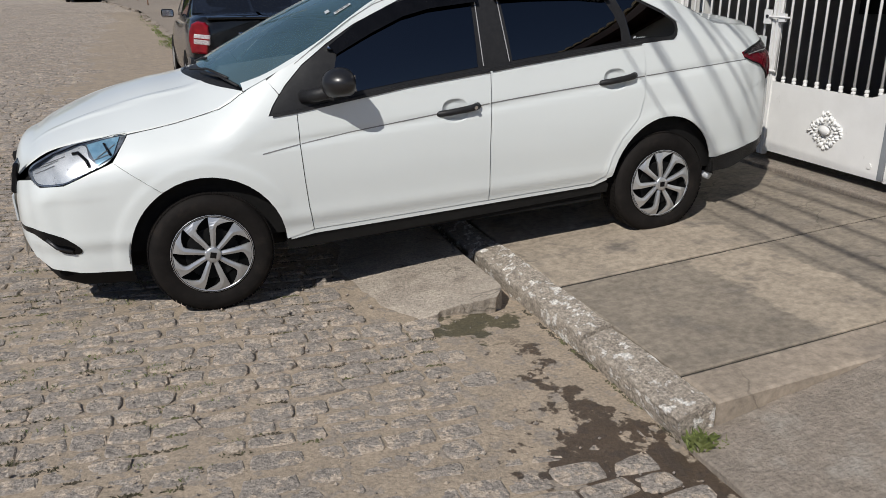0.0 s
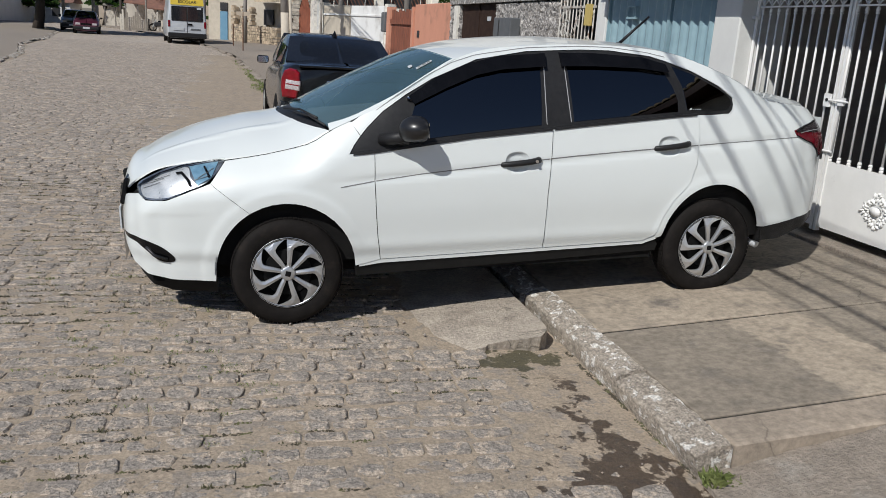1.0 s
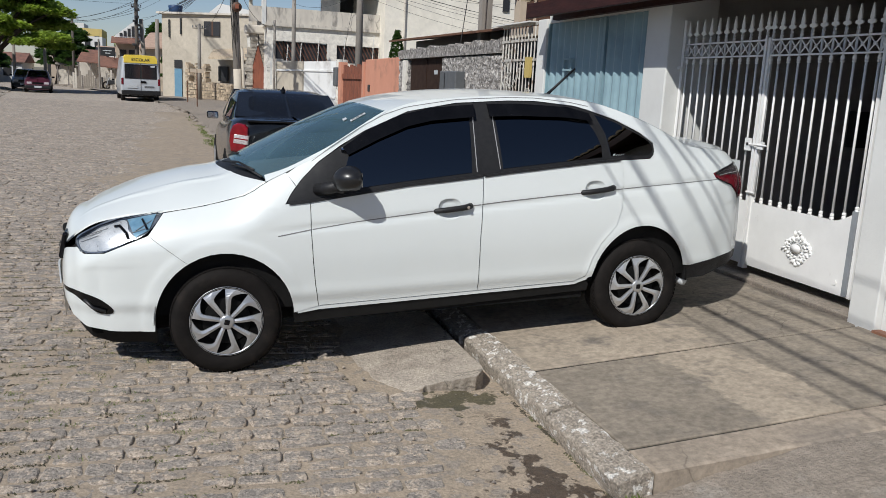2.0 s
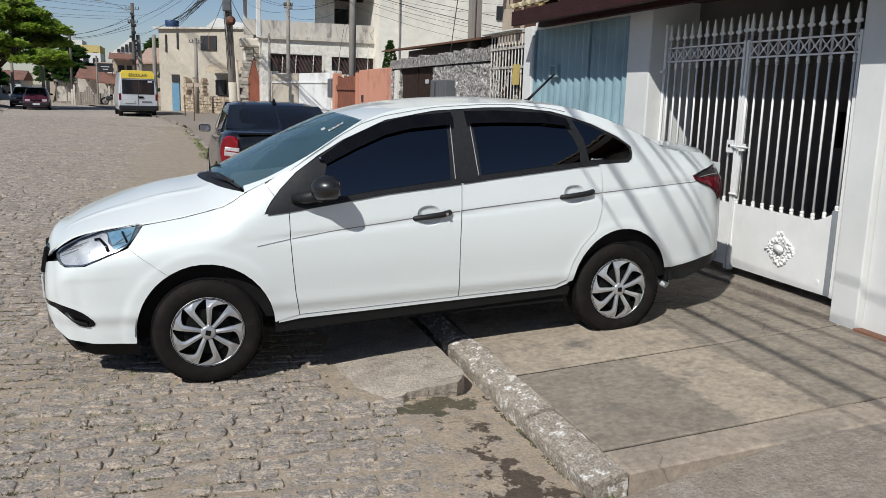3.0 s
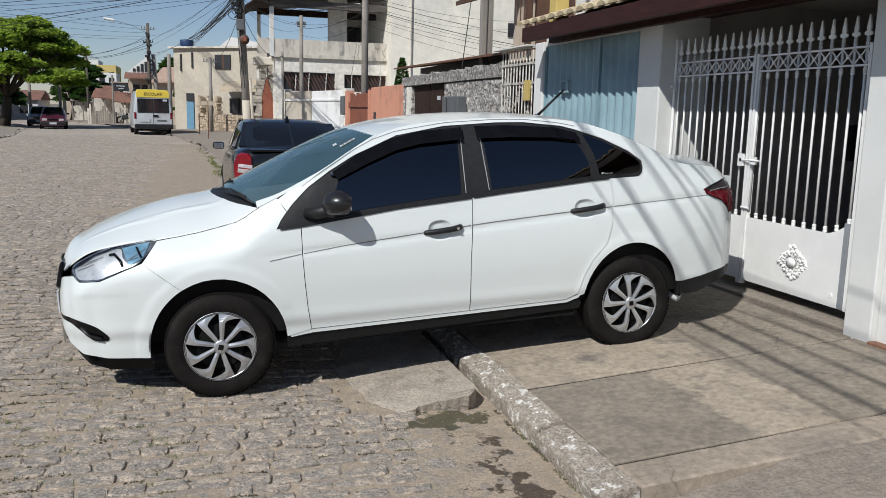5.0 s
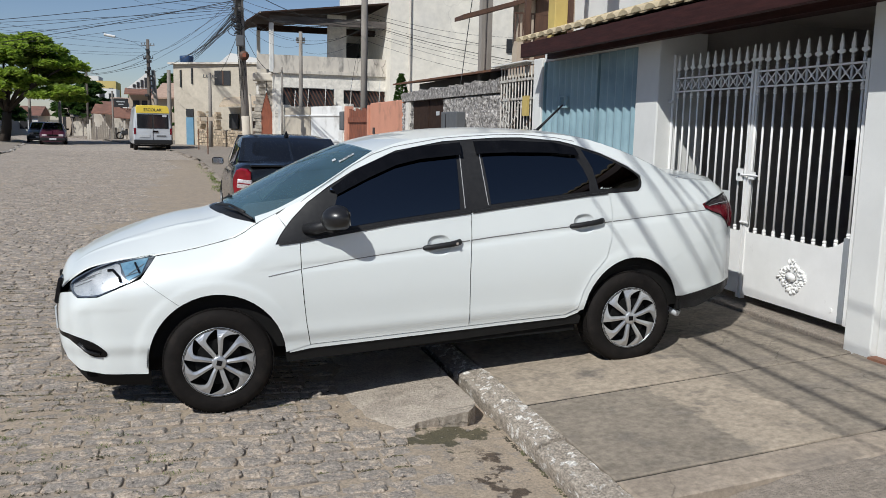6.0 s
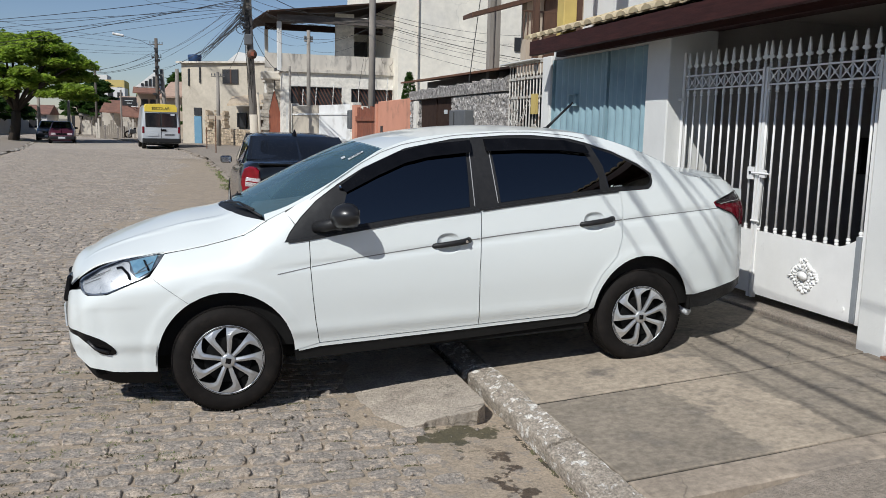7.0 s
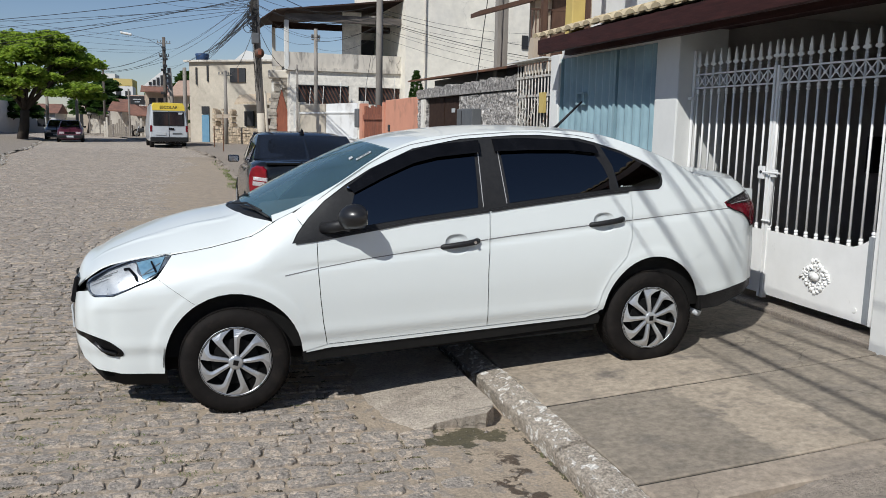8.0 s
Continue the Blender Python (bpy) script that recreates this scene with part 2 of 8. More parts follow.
M_CARWHITE = surface("white_car_paint", (0.672, 0.705, 0.694), (0.655, 0.688, 0.677), 1.3, 0.42, coat=0.7, rough_var=0.04)
M_BLACKPLASTIC = surface("black_plastic", (0.012, 0.012, 0.013), (0.018, 0.018, 0.019), 40, 0.5, spec=0.3, bump=0.0006, bump_scale=700)
M_GLOSSBLACK = surface("gloss_black_plastic", (0.004, 0.004, 0.0045), (0.007, 0.007, 0.008), 9, 0.16, spec=0.22, rough_var=0.03)
M_UNDER = surface("dark_underbody", (0.006, 0.006, 0.006), (0.01, 0.0095, 0.009), 9, 0.9, spec=0.2)
M_TYRE = surface("tyre_rubber", (0.0085, 0.0075, 0.007), (0.014, 0.012, 0.011), 14, 0.78, spec=0.14, third=(0.024, 0.019, 0.015), third_scale=7, third_from=0.58, third_to=0.75, bump=0.0008, bump_scale=180)
M_ALU = surface("silver_hubcap", (0.56, 0.57, 0.58), (0.48, 0.49, 0.50), 7, 0.34, metal=0.75)
M_CHROME = surface("chrome", (0.8, 0.8, 0.8), None, 5, 0.08, metal=1.0, rough_var=0.03)
M_TINT = glass("tinted_pane", (0.012, 0.014, 0.018), ior=2.1)
M_WIND = glass("windscreen_pane", (0.58, 0.72, 0.76), ior=2.2, veil=0.125)
M_CLEAR = glass("clear_lens", (0.9, 0.92, 0.93))
M_REDLENS = surface("red_lens", (0.17, 0.004, 0.014), (0.11, 0.003, 0.009), 8, 0.12, coat=0.6)
M_SMOKELENS = surface("smoked_lens", (0.05, 0.042, 0.045), (0.022, 0.016, 0.018), 10, 0.12, coat=0.6)
M_SEAT = surface("dark_fabric", (0.17, 0.175, 0.175), (0.22, 0.225, 0.225), 60, 0.9)
# ---- ground, road, kerb and pavement ----
M_SAND = surface("packed_sand", (0.36, 0.29, 0.215), (0.29, 0.238, 0.18), 7, 0.92, bump=0.007, bump_scale=40, fine=(70, 0.30), damp=True, third=(0.27, 0.23, 0.188), third_scale=10, third_from=0.545, third_to=0.585)
M_SETT = surface("granite_sett", (0.325, 0.285, 0.243), (0.225, 0.199, 0.174), 30, 0.85, bump=0.017, bump_scale=38, fine=(80, 0.46), third=(0.41, 0.34, 0.27), third_scale=17, third_from=0.52, third_to=0.56, island=0.15)
M_CONCRETE = surface("worn_concrete", (0.33, 0.272, 0.212), (0.265, 0.22, 0.172), 3.5, 0.9, bump=0.0035, bump_scale=45, fine=(26, 0.28), third=(0.215, 0.182, 0.15), third_scale=1.3, third_from=0.48, third_to=0.62, cracks=(2.4, 0.02, 0.4, 0.5))
M_PATCH_A = surface("patched_concrete", (0.36, 0.30, 0.23), (0.30, 0.25, 0.192), 3.5, 0.9, bump=0.0035, bump_scale=45, fine=(26, 0.28), third=(0.165, 0.143, 0.12), third_scale=5.5, third_from=0.54, third_to=0.72, cracks=(2.6, 0.022, 0.45, 0.52), patch=(2.50, (0.252, 0.214, 0.168), -1))
M_PATCH_B = surface("patched_concrete", (0.36, 0.30, 0.23), (0.30, 0.25, 0.192), 3.5, 0.9, bump=0.0035, bump_scale=45, fine=(26, 0.28), third=(0.165, 0.143, 0.12), third_scale=4.0, third_from=0.52, third_to=0.72, cracks=(2.2, 0.02, 0.4, 0.5), patch=(2.97, (0.257, 0.218, 0.171), 1))
M_ROUGHCON = surface("coarse_concrete", (0.29, 0.245, 0.20), (0.215, 0.182, 0.148), 16, 0.93, bump=0.012, bump_scale=55, fine=(55, 0.25), third=(0.31, 0.28, 0.24), third_scale=5, third_from=0.55, third_to=0.75, cracks=(2.2, 0.02, 0.3, 0.54))
M_WEDGE = surface("pale_coarse_concrete", (0.41, 0.355, 0.29), (0.33, 0.285, 0.235), 8, 0.93, bump=0.010, bump_scale=55, fine=(60, 0.3), third=(0.25, 0.21, 0.17), third_scale=3, third_from=0.52, third_to=0.7, cracks=(3.2, 0.03, 0.55, 0.46))
M_KERB = surface("granite_kerb", (0.42, 0.365, 0.30), (0.225, 0.192, 0.155), 30, 0.88, bump=0.016, bump_scale=45, fine=(70, 0.5), third=(0.68, 0.65, 0.60), third_scale=15, third_from=0.54, third_to=0.605, detail=14, stretch=(1.3, 0.9, 1.3), cracks=(5, 0.03, 0.4, 0.55))
M_DIRT = surface("far_ground", (0.20, 0.165, 0.125), (0.14, 0.13, 0.09), 0.6, 0.95, bump=0.02, bump_scale=8)

right_kerb = curve((-60, 1.9), (0, 1.70), (2.5, 1.62), (6, 1.60), (10, 1.50), (16, 1.15), (22, 0.80), (28.5, 0.55), (37, 0.1), (43, -0.6), (52, -2.0), (62, -4.2), (75, -8.0), (90, -14))
left_kerb = curve((-60, -7.2), (0, -6.4), (20, -5.9), (29, -6.4), (37, -7.9), (44, -8.4), (53, -9.6), (60, -10.6), (75, -14.5), (90, -21))


def road_z(x):
    return np.interp(x, [-9, -3, -0.4, 0.2, 1.0, 1.6, 3], [0.03, 0.055, 0.045, 0.032, 0.008, -0.012, -0.012])


def pave_z(x):
    return 0.130 + 0.0738 * (x - 1.77)


# one sheet to the horizon
edge = np.concatenate([-np.geomspace(3000, 20, 20), np.linspace(-14, 14, 15), np.geomspace(20, 3000, 20)])
v = [(x, y + 20, -0.12) for y in edge for x in edge]
k = len(edge)
setting("ground", v, [(i * k + j, i * k + j + 1, (i + 1) * k + j + 1, (i + 1) * k + j) for i in range(k - 1) for j in range(k - 1)], M_DIRT, "dry bare earth under the street")

# road bed: sand that fills and partly covers the setts
ys = np.concatenate([np.arange(-30, -10, 1.0), np.arange(-10, 0.5, 0.15), np.arange(0.5, 7, 0.024), np.arange(7, 36, 0.15), np.arange(36, 92, 1.0)])
us = np.concatenate([np.linspace(0, 0.55, 26), np.linspace(0.56, 1, 130)])
v = []


def sand_level(x, y):
    """How high the sand lies over the road's even surface."""
    a = noise.noise(Vector((x * 0.9, y * 0.9, 3.1))) * 0.010 + noise.noise(Vector((x * 3.1, y * 3.1, 7.7))) * 0.006 + noise.noise(Vector((x * 11, y * 11, 1.7))) * 0.003
    near = math.exp(-(((x - 0.9) / 1.1) ** 2 + ((y - 3.2) / 1.1) ** 2))
    wash = math.exp(-(((x - 1.25) / 0.5) ** 2 + ((y - 2.2) / 0.55) ** 2))
    gaps = 1 / (1 + math.exp((x + 0.25 + 0.35 * noise.noise(Vector((y * 0.8, 5, 1)))) * 4))
    edge = x + 0.7 + 0.5 * noise.noise(Vector((x * 0.5, y * 0.35, 8))) + 0.35 * noise.noise(Vector((x * 2, y * 1.6, 3)))
    strewn = 0.017 / (1 + math.exp(-edge * 5)) * min(1.0, max(0.0, (y - 6.5) / 3))
    crumbs = noise.noise(Vector((x * 24, y * 24, 6))) * 0.0035 + noise.noise(Vector((x * 5.2, y * 5.2, 2))) * 0.004
    return a * 1.1 + 0.0015 - 0.002 * near - 0.013 * wash + 0.006 / (1 + math.exp((1.22 - x) * 12)) * (y > 0) - (0.0018 if y < 5 else 0.005) * gaps + strewn + crumbs


for y in ys:
    a, b = float(left_kerb(y)) - 0.02, float(right_kerb(y)) + 0.05
    for u in us:
        x = a + (b - a) * u
        v.append((x, y, float(road_z(x)) + (sand_level(x, y) if -10 < y < 36 else -0.004)))
k = len(us)
road = setting("road", v, [(i * k + j, i * k + j + 1, (i + 1) * k + j + 1, (i + 1) * k + j) for i in range(len(ys) - 1) for j in range(k - 1)], M_SAND, "sett-paved street filled with dry sand", smooth=True)
# far up the street the setts lie bare
road.data.materials.append(M_SETT)
for face in road.data.polygons:
    if face.center.y > 45.5:
        face.material_index = 1

# kerb stones
rng = random.Random(4)


def stone_block(x0, x1, y0, y1, z0, z1f, z1b, seed, rough=0.008, sub=5):
    """A rough-hewn block, higher at its back, its faces broken up."""
    nx, ny, nz = 4, max(4, int((y1 - y0) / 0.03)), 4
    verts, faces = [], []

    def sheet(fn, na, nb):
        base = len(verts)
        for i in range(na + 1):
            for j in range(nb + 1):
                p = Vector(fn(i / na, j / nb))
                d = noise.noise_vector(p * 9 + Vector((seed, 0, 0))) * rough + noise.noise_vector(p * 28 + Vector((0, seed, 0))) * rough * 0.5
                verts.append(p + d)
        for i in range(na):
            for j in range(nb):
                a = base + i * (nb + 1) + j
                faces.append((a, a + 1, a + nb + 2, a + nb + 1))

    r = 0.011
    zt = lambda s: z1f + (z1b - z1f) * s

    def section(s):
        # from the foot of the front face, over a worn edge, to the back
        pts = [(x0 + 0.03, z0), (x0 + 0.008, z0 + (z1f - z0) * 0.5), (x0, z1f - r * 1.6), (x0 + r * 0.5, z1f - r * 0.5), (x0 + r * 1.8, z1f), ((x0 + x1) / 2, zt(0.5) + 0.004), (x1 - 0.012, z1b), (x1, z1b - 0.012), (x1, z0)]
        f = s * (len(pts) - 1)
        i = min(int(f), len(pts) - 2)
        t = f - i
        return pts[i][0] + (pts[i + 1][0] - pts[i][0]) * t, pts[i][1] + (pts[i + 1][1] - pts[i][1]) * t

    sheet(lambda a, b: (section(a)[0], y0 + (y1 - y0) * b, section(a)[1]), 16, ny)
    for yy, flip in ((y0, 1), (y1, 0)):
        base = len(verts)
        ring = [Vector((section(i / 16)[0], yy, section(i / 16)[1])) for i in range(17)]
        for p in ring:
            verts.append(p + noise.noise_vector(p * 9 + Vector((seed, 0, 0))) * rough + noise.noise_vector(p * 28 + Vector((0, seed, 0))) * rough * 0.5)
        faces.append(tuple(range(base, base + 17)) if flip else tuple(range(base, base + 17))[::-1])
    return verts, faces


kerb = tagged(new("kerb"), "row of worn whitewashed granite kerb stones", kind="structure")
yy, i = 2.55, 0
for length in (0.73, 1.28, 1.1, 0.9, 1.2, 1.0, 1.1, 1.0, 0.9, 1.2, 1.1, 1.0, 1.2, 1.0):
    x0 = float(right_kerb(yy + length / 2)) + (0.012 if i % 2 else -0.004)
    x1 = x0 + 0.156
    part("kerb_stone", stone_block(x0, x1, yy + 0.013, yy + length - 0.016, -0.06, 0.098 + 0.006 * (i % 2), 0.133 + 0.003 * (i % 2), i * 3.7, rough=0.009), M_KERB, kerb, smooth=True).data.set_sharp_from_angle(angle=radians(30))
    yy += length
    i += 1
while yy < 84:
    x0 = float(right_kerb(yy + 0.5))
    slope = float(right_kerb(yy + 1.0) - right_kerb(yy))
    krng = random.Random(i)
    if krng.random() > 0.12:
        v, f = stone_block(0, 0.16, 0, krng.uniform(0.75, 0.97), -0.06, krng.uniform(0.07, 0.12), krng.uniform(0.10, 0.14), i * 3.7, rough=0.015)
        part("kerb_stone", moved((v, f), pose(x0 + krng.uniform(-0.07, 0.07), yy, 0, 0, 0, -math.degrees(math.atan(slope)) + krng.uniform(-4, 4))), M_ROUGHCON, kerb, smooth=False)
    yy += math.cos(math.atan(slope))
    i += 1

# pavement slabs in front of the house
pave = tagged(new("pavement"), "sloping concrete pavement in large joined slabs", kind="structure")


def slab(x0, x1, y0, y1, zf, material, name="slab", step=0.06, gap=0.005, round_edge=0.008, depth=0.10, rough=0.002, seed=0.0, edge_front=None):
    nx, ny = max(2, int((x1 - x0) / step)), max(2, int((y1 - y0) / step))
    gx = 0.0 if x0 > 1.9 else 0.003
    xs = np.concatenate([[x0 + gx, x0 + gx + round_edge], np.linspace(x0, x1, nx + 1)[1:-1], [x1 - round_edge, x1]])
    yl = np.concatenate([[y0 + gap, y0 + gap + round_edge], np.linspace(y0, y1, ny + 1)[1:-1], [y1 - gap - round_edge, y1 - gap]])
    verts, faces = [], []
    for i, x in enumerate(xs):
        for j, y in enumerate(yl):
            low = 0.006 if j in (0, len(yl) - 1) else (round_edge * 0.7 if i in (0, len(xs) - 1) and round_edge > 0.004 and 1.9 > x or x > 4 else 0)
            z = float(zf(x, y)) - low + noise.noise(Vector((x * 2.3, y * 2.3, seed))) * rough * 2 + noise.noise(Vector((x * 9, y * 9, seed))) * rough
            verts.append((x, y, z))
    a, b = len(xs), len(yl)
    faces = [(i * b + j, (i + 1) * b + j, (i + 1) * b + j + 1, i * b + j + 1) for i in range(a - 1) for j in range(b - 1)]
    loop = [i * b for i in range(a)] + [(a - 1) * b + j for j in range(1, b)] + [i * b + b - 1 for i in range(a - 2, -1, -1)] + [j for j in range(b - 2, 0, -1)]
    base, m = len(verts), len(loop)
    verts += [(verts[q][0], verts[q][1], verts[q][2] - depth) for q in loop]
    faces += [(loop[(q + 1) % m], loop[q], base + q, base + (q + 1) % m) for q in range(m)]
    return part(name, (verts, faces), material, pave, smooth=False)


flat = lambda x, y: pave_z(x)
M_JOINT = surface("dark_joint_dirt", (0.05, 0.043, 0.034), (0.03, 0.027, 0.022), 20, 0.95)
for jy in (3.79, 2.78, 6.30):
    part("joint_fill", ([(1.77, jy - 0.02, pave_z(1.77) - 0.03), (4.12, jy - 0.02, pave_z(4.12) - 0.03), (4.12, jy + 0.02, pave_z(4.12) - 0.03), (1.77, jy + 0.02, pave_z(1.77) - 0.03), (1.77, jy + 0.011, pave_z(1.77) - 0.010), (4.12, jy + 0.011, pave_z(4.12) - 0.010)], [(0, 1, 5, 4), (4, 5, 2, 3)]), M_JOINT, pave)
KX = 1.77
slab(KX, 4.10, 3.79, 6.30, flat, M_PATCH_B, seed=1, gap=0.013)
slab(KX, 4.10, 6.30, 8.9, flat, M_CONCRETE, seed=2)
slab(KX, 4.10, 8.9, 11.5, flat, M_CONCRETE, seed=3)
slab(KX, 2.76, 2.78, 3.79, flat, M_PATCH_A, seed=4, gap=0.013)
slab(2.76, 4.14, 2.78, 3.79, flat, M_PATCH_B, seed=4, round_edge=0.002, gap=0.013)


def lip(x, y):
    fall = np.clip((2.62 - y) / 0.12, 0, 1) * np.clip((2.75 - x) / 0.5, 0, 1)
    return pave_z(x) - 0.006 * fall


slab(KX, 4.14, 2.56, 2.78, lip, M_CONCRETE, seed=5, step=0.03, gap=0.001, round_edge=0.014, depth=0.25)


def ramp_z(x, y):
    s = np.clip((x - 1.45) / 1.05, 0, 1)
    return -0.03 * (1 - s) + s * float(pave_z(2.5)) + np.maximum(x - 2.5, 0) * 0.0738 - 0.004


slab(1.62, 4.14, -3.0, 2.565, ramp_z, M_ROUGHCON, seed=6, gap=0.0, rough=0.006, step=0.05)

# wedge of concrete in the gutter, up to the kerb, broken at its near edge
v, f = [], []
nx, ny = 26, 60
for j in range(ny + 1):
    y = 3.88 + 2.5 * j / ny
    for i in range(nx + 1):
        s = i / nx
        back = 1.545 + 0.02 * noise.noise(Vector((0, y * 7, 0))) - 0.09 * max(0, 1 - (y - 3.88) / 0.14) ** 2
        front = 0.84 + 0.10 * noise.noise(Vector((4, y * 2, 0))) + 0.22 * max(0.0, 1 - (y - 3.88) / 0.45)
        x = front + (back - front) * s
        yy2 = y + (0.05 * noise.noise(Vector((x * 6, 2, 0))) + 0.03 * noise.noise(Vector((x * 23, 5, 0))) - 0.05 * s + 0.03) * (1 if j == 0 else max(0, 1 - j / 6))
        z = -0.008 + 0.102 * s**0.7 + noise.noise(Vector((x * 7, yy2 * 7, 5))) * 0.004 + 0.006 * noise.noise(Vector((x * 2, yy2 * 2, 9)))
        v.append((x, yy2, z))
f = [(j * (nx + 1) + i, j * (nx + 1) + i + 1, (j + 1) * (nx + 1) + i + 1, (j + 1) * (nx + 1) + i) for j in range(ny) for i in range(nx)]
base = len(v)
loop = list(range(nx + 1)) + [j * (nx + 1) + nx for j in range(1, ny + 1)]
v += [(v[q][0] + 0.01, v[q][1] + (0.01 + 0.04 * q / nx if q <= nx else 0.0), -0.06) for q in loop]
f += [(loop[q + 1], loop[q], base + q, base + q + 1) for q in range(len(loop) - 1)]
wedge = mesh_object("gutter_ramp", v, f, M_WEDGE)
tagged(wedge, "broken concrete wedge ramp laid in the gutter", kind="structure")

# pavement further up the street, and the left side
for name, side, w in (("pavement_far", right_kerb, 1), ("pavement_left", left_kerb, -1)):
    v, f = [], []
    yl = np.arange(11.5 if w > 0 else -30, 90, 0.5)
    for y in yl:
        x0, low = float(side(y)) + w * (0.06 if w > 0 else 0.11), 0.0 if w > 0 else 0.03
        for x, z in ((x0, 0.125 - low), (x0 + w * 1.2, 0.15 - low), (x0 + w * 2.7, 0.18 - low), (x0 + w * 9, 0.2 - low)):
            v.append((x, y, z + 0.01 * noise.noise(Vector((x, y * 0.7, 0)))))
    for i in range(len(yl) - 1):
        for j in range(3):
            q = (i * 4 + j, i * 4 + j + 1, (i + 1) * 4 + j + 1, (i + 1) * 4 + j)
            f.append(q if w > 0 else q[::-1])
    setting(name, v, f, M_ROUGHCON, "uneven grey concrete pavement")
kerb2 = tagged(new("kerb_left"), "row of broken grey kerb stones", kind="structure")
yy = 20.0
while yy < 80:
    x0 = float(left_kerb(yy + 0.5))
    slope = float(left_kerb(yy + 1.0) - left_kerb(yy))
    krng = random.Random(int(yy * 10))
    if krng.random() < 0.1:
        yy += 0.9
        continue
    v, f = stone_block(0, 0.2, 0, krng.uniform(0.7, 0.95), -0.06, krng.uniform(0.05, 0.09), krng.uniform(0.08, 0.12), yy, rough=0.007)
    x0 += krng.uniform(-0.06, 0.06)
    part("kerb_stone", moved((v, f), pose(x0, yy + 0.97, 0, 0, 0, 180 - math.degrees(math.atan(slope)) + krng.uniform(-6, 6))), M_KERB, kerb2, smooth=False)
    yy += math.cos(math.atan(slope))

# setts: courses run across the street
def sett_geo(rows, jitter):
    verts, faces = [], []
    ring = [(math.cos(0.628 * i + 0.3), math.sin(0.628 * i + 0.3)) for i in range(10)]
    ring = [(math.copysign(abs(a) ** 0.42, a), math.copysign(abs(b) ** 0.42, b)) for a, b in ring]
    for x, y, lx, ly, z in rows:
        turn = jitter(0.06)
        c = math.cos(turn), math.sin(turn)
        base = len(verts)
        tx, ty = jitter(0.003), jitter(0.003)
        rag = [1 + jitter(0.10) for _ in ring]
        for s, dz in ((1.0, -0.05), (0.97, -0.005), (0.87, 0.0)):
            for (a, b), g in zip(ring, rag):
                px, py = a * lx / 2 * s * g, b * ly / 2 * s * g
                verts.append((x + px * c[0] - py * c[1], y + px * c[1] + py * c[0], z + dz + tx * a + ty * b + jitter(0.0035)))
        verts.append((x + jitter(0.02), y + jitter(0.015), z + 0.003 + jitter(0.004)))
        for r in range(2):
            for q in range(10):
                faces.append((base + r * 10 + q, base + r * 10 + (q + 1) % 10, base + (r + 1) * 10 + (q + 1) % 10, base + (r + 1) * 10 + q))
        for q in range(10):
            faces.append((base + 20 + q, base + 20 + (q + 1) % 10, base + 30))
    return verts, faces


srng = random.Random(11)
jit = lambda a: srng.uniform(-a, a)
near_rows, far_rows = [], []
y = -9.0
while y < 46:
    depth = 0.118 + jit(0.022)
    x = float(left_kerb(y)) + 0.1 + srng.uniform(0, 0.15)
    bow = 0.05 * math.sin(y * 0.7)
    end = min(float(right_kerb(y)) - 0.03, 1.50 if y < 8 else 9)
    while x < end - 0.08:
        w = 0.170 + jit(0.055)
        if not (0.85 < x + w / 2 < 1.6 and 3.86 < y < 6.5) and not (x + w / 2 > 1.12 and 2.7 < y < 3.95):
            gap = 0.016 if y < 9 else 0.010
            row = (x + w / 2, y + bow * 0.3 + jit(0.012), w - gap * 0.25, depth - gap * 1.5, float(road_z(x + w / 2)) + (0.003 if y > 2.9 or x < 0.8 else 0.0) + jit(0.0045 if y < 9 else 0.003))
            (near_rows if -0.9 < x < 1.6 and 1.7 < y < 4.4 else far_rows).append(row)
        x += w
    y += depth
near_rows.sort(key=lambda r: (r[0] - 0.4) ** 2 + (r[1] - 2.9) ** 2)
far_rows += near_rows[300:]
for row in near_rows[:300]:
    part("sett", sett_geo([row], jit), M_SETT, road, smooth=False)
tagged(part("setts", sett_geo(far_rows, jit), M_SETT, road), kind="stuff")

# loose pebbles and crumbs on the road
prng2 = random.Random(31)
v, f = [], []
for _ in range(3200):
    x, y = prng2.uniform(-2.4, 1.55), prng2.uniform(1.3, 8.0)
    r = prng2.uniform(0.002, 0.0075) * (1 if prng2.random() < 0.9 else 1.8)
    z = float(road_z(x)) + 0.006 + r * 0.3
    k = len(v)
    v += [(x - r, y, z), (x, y - r * 0.8, z), (x + r, y, z), (x, y + r * 0.9, z), (x, y, z + r * 0.8), (x, y, z - r)]
    f += [(k, k + 1, k + 4), (k + 1, k + 2, k + 4), (k + 2, k + 3, k + 4), (k + 3, k, k + 4), (k + 1, k, k + 5), (k + 2, k + 1, k + 5), (k + 3, k + 2, k + 5), (k, k + 3, k + 5)]
tagged(mesh_object("pebbles", v, f, M_SETT), "loose pale pebbles and crumbs on the road", "pebbles", kind="stuff")

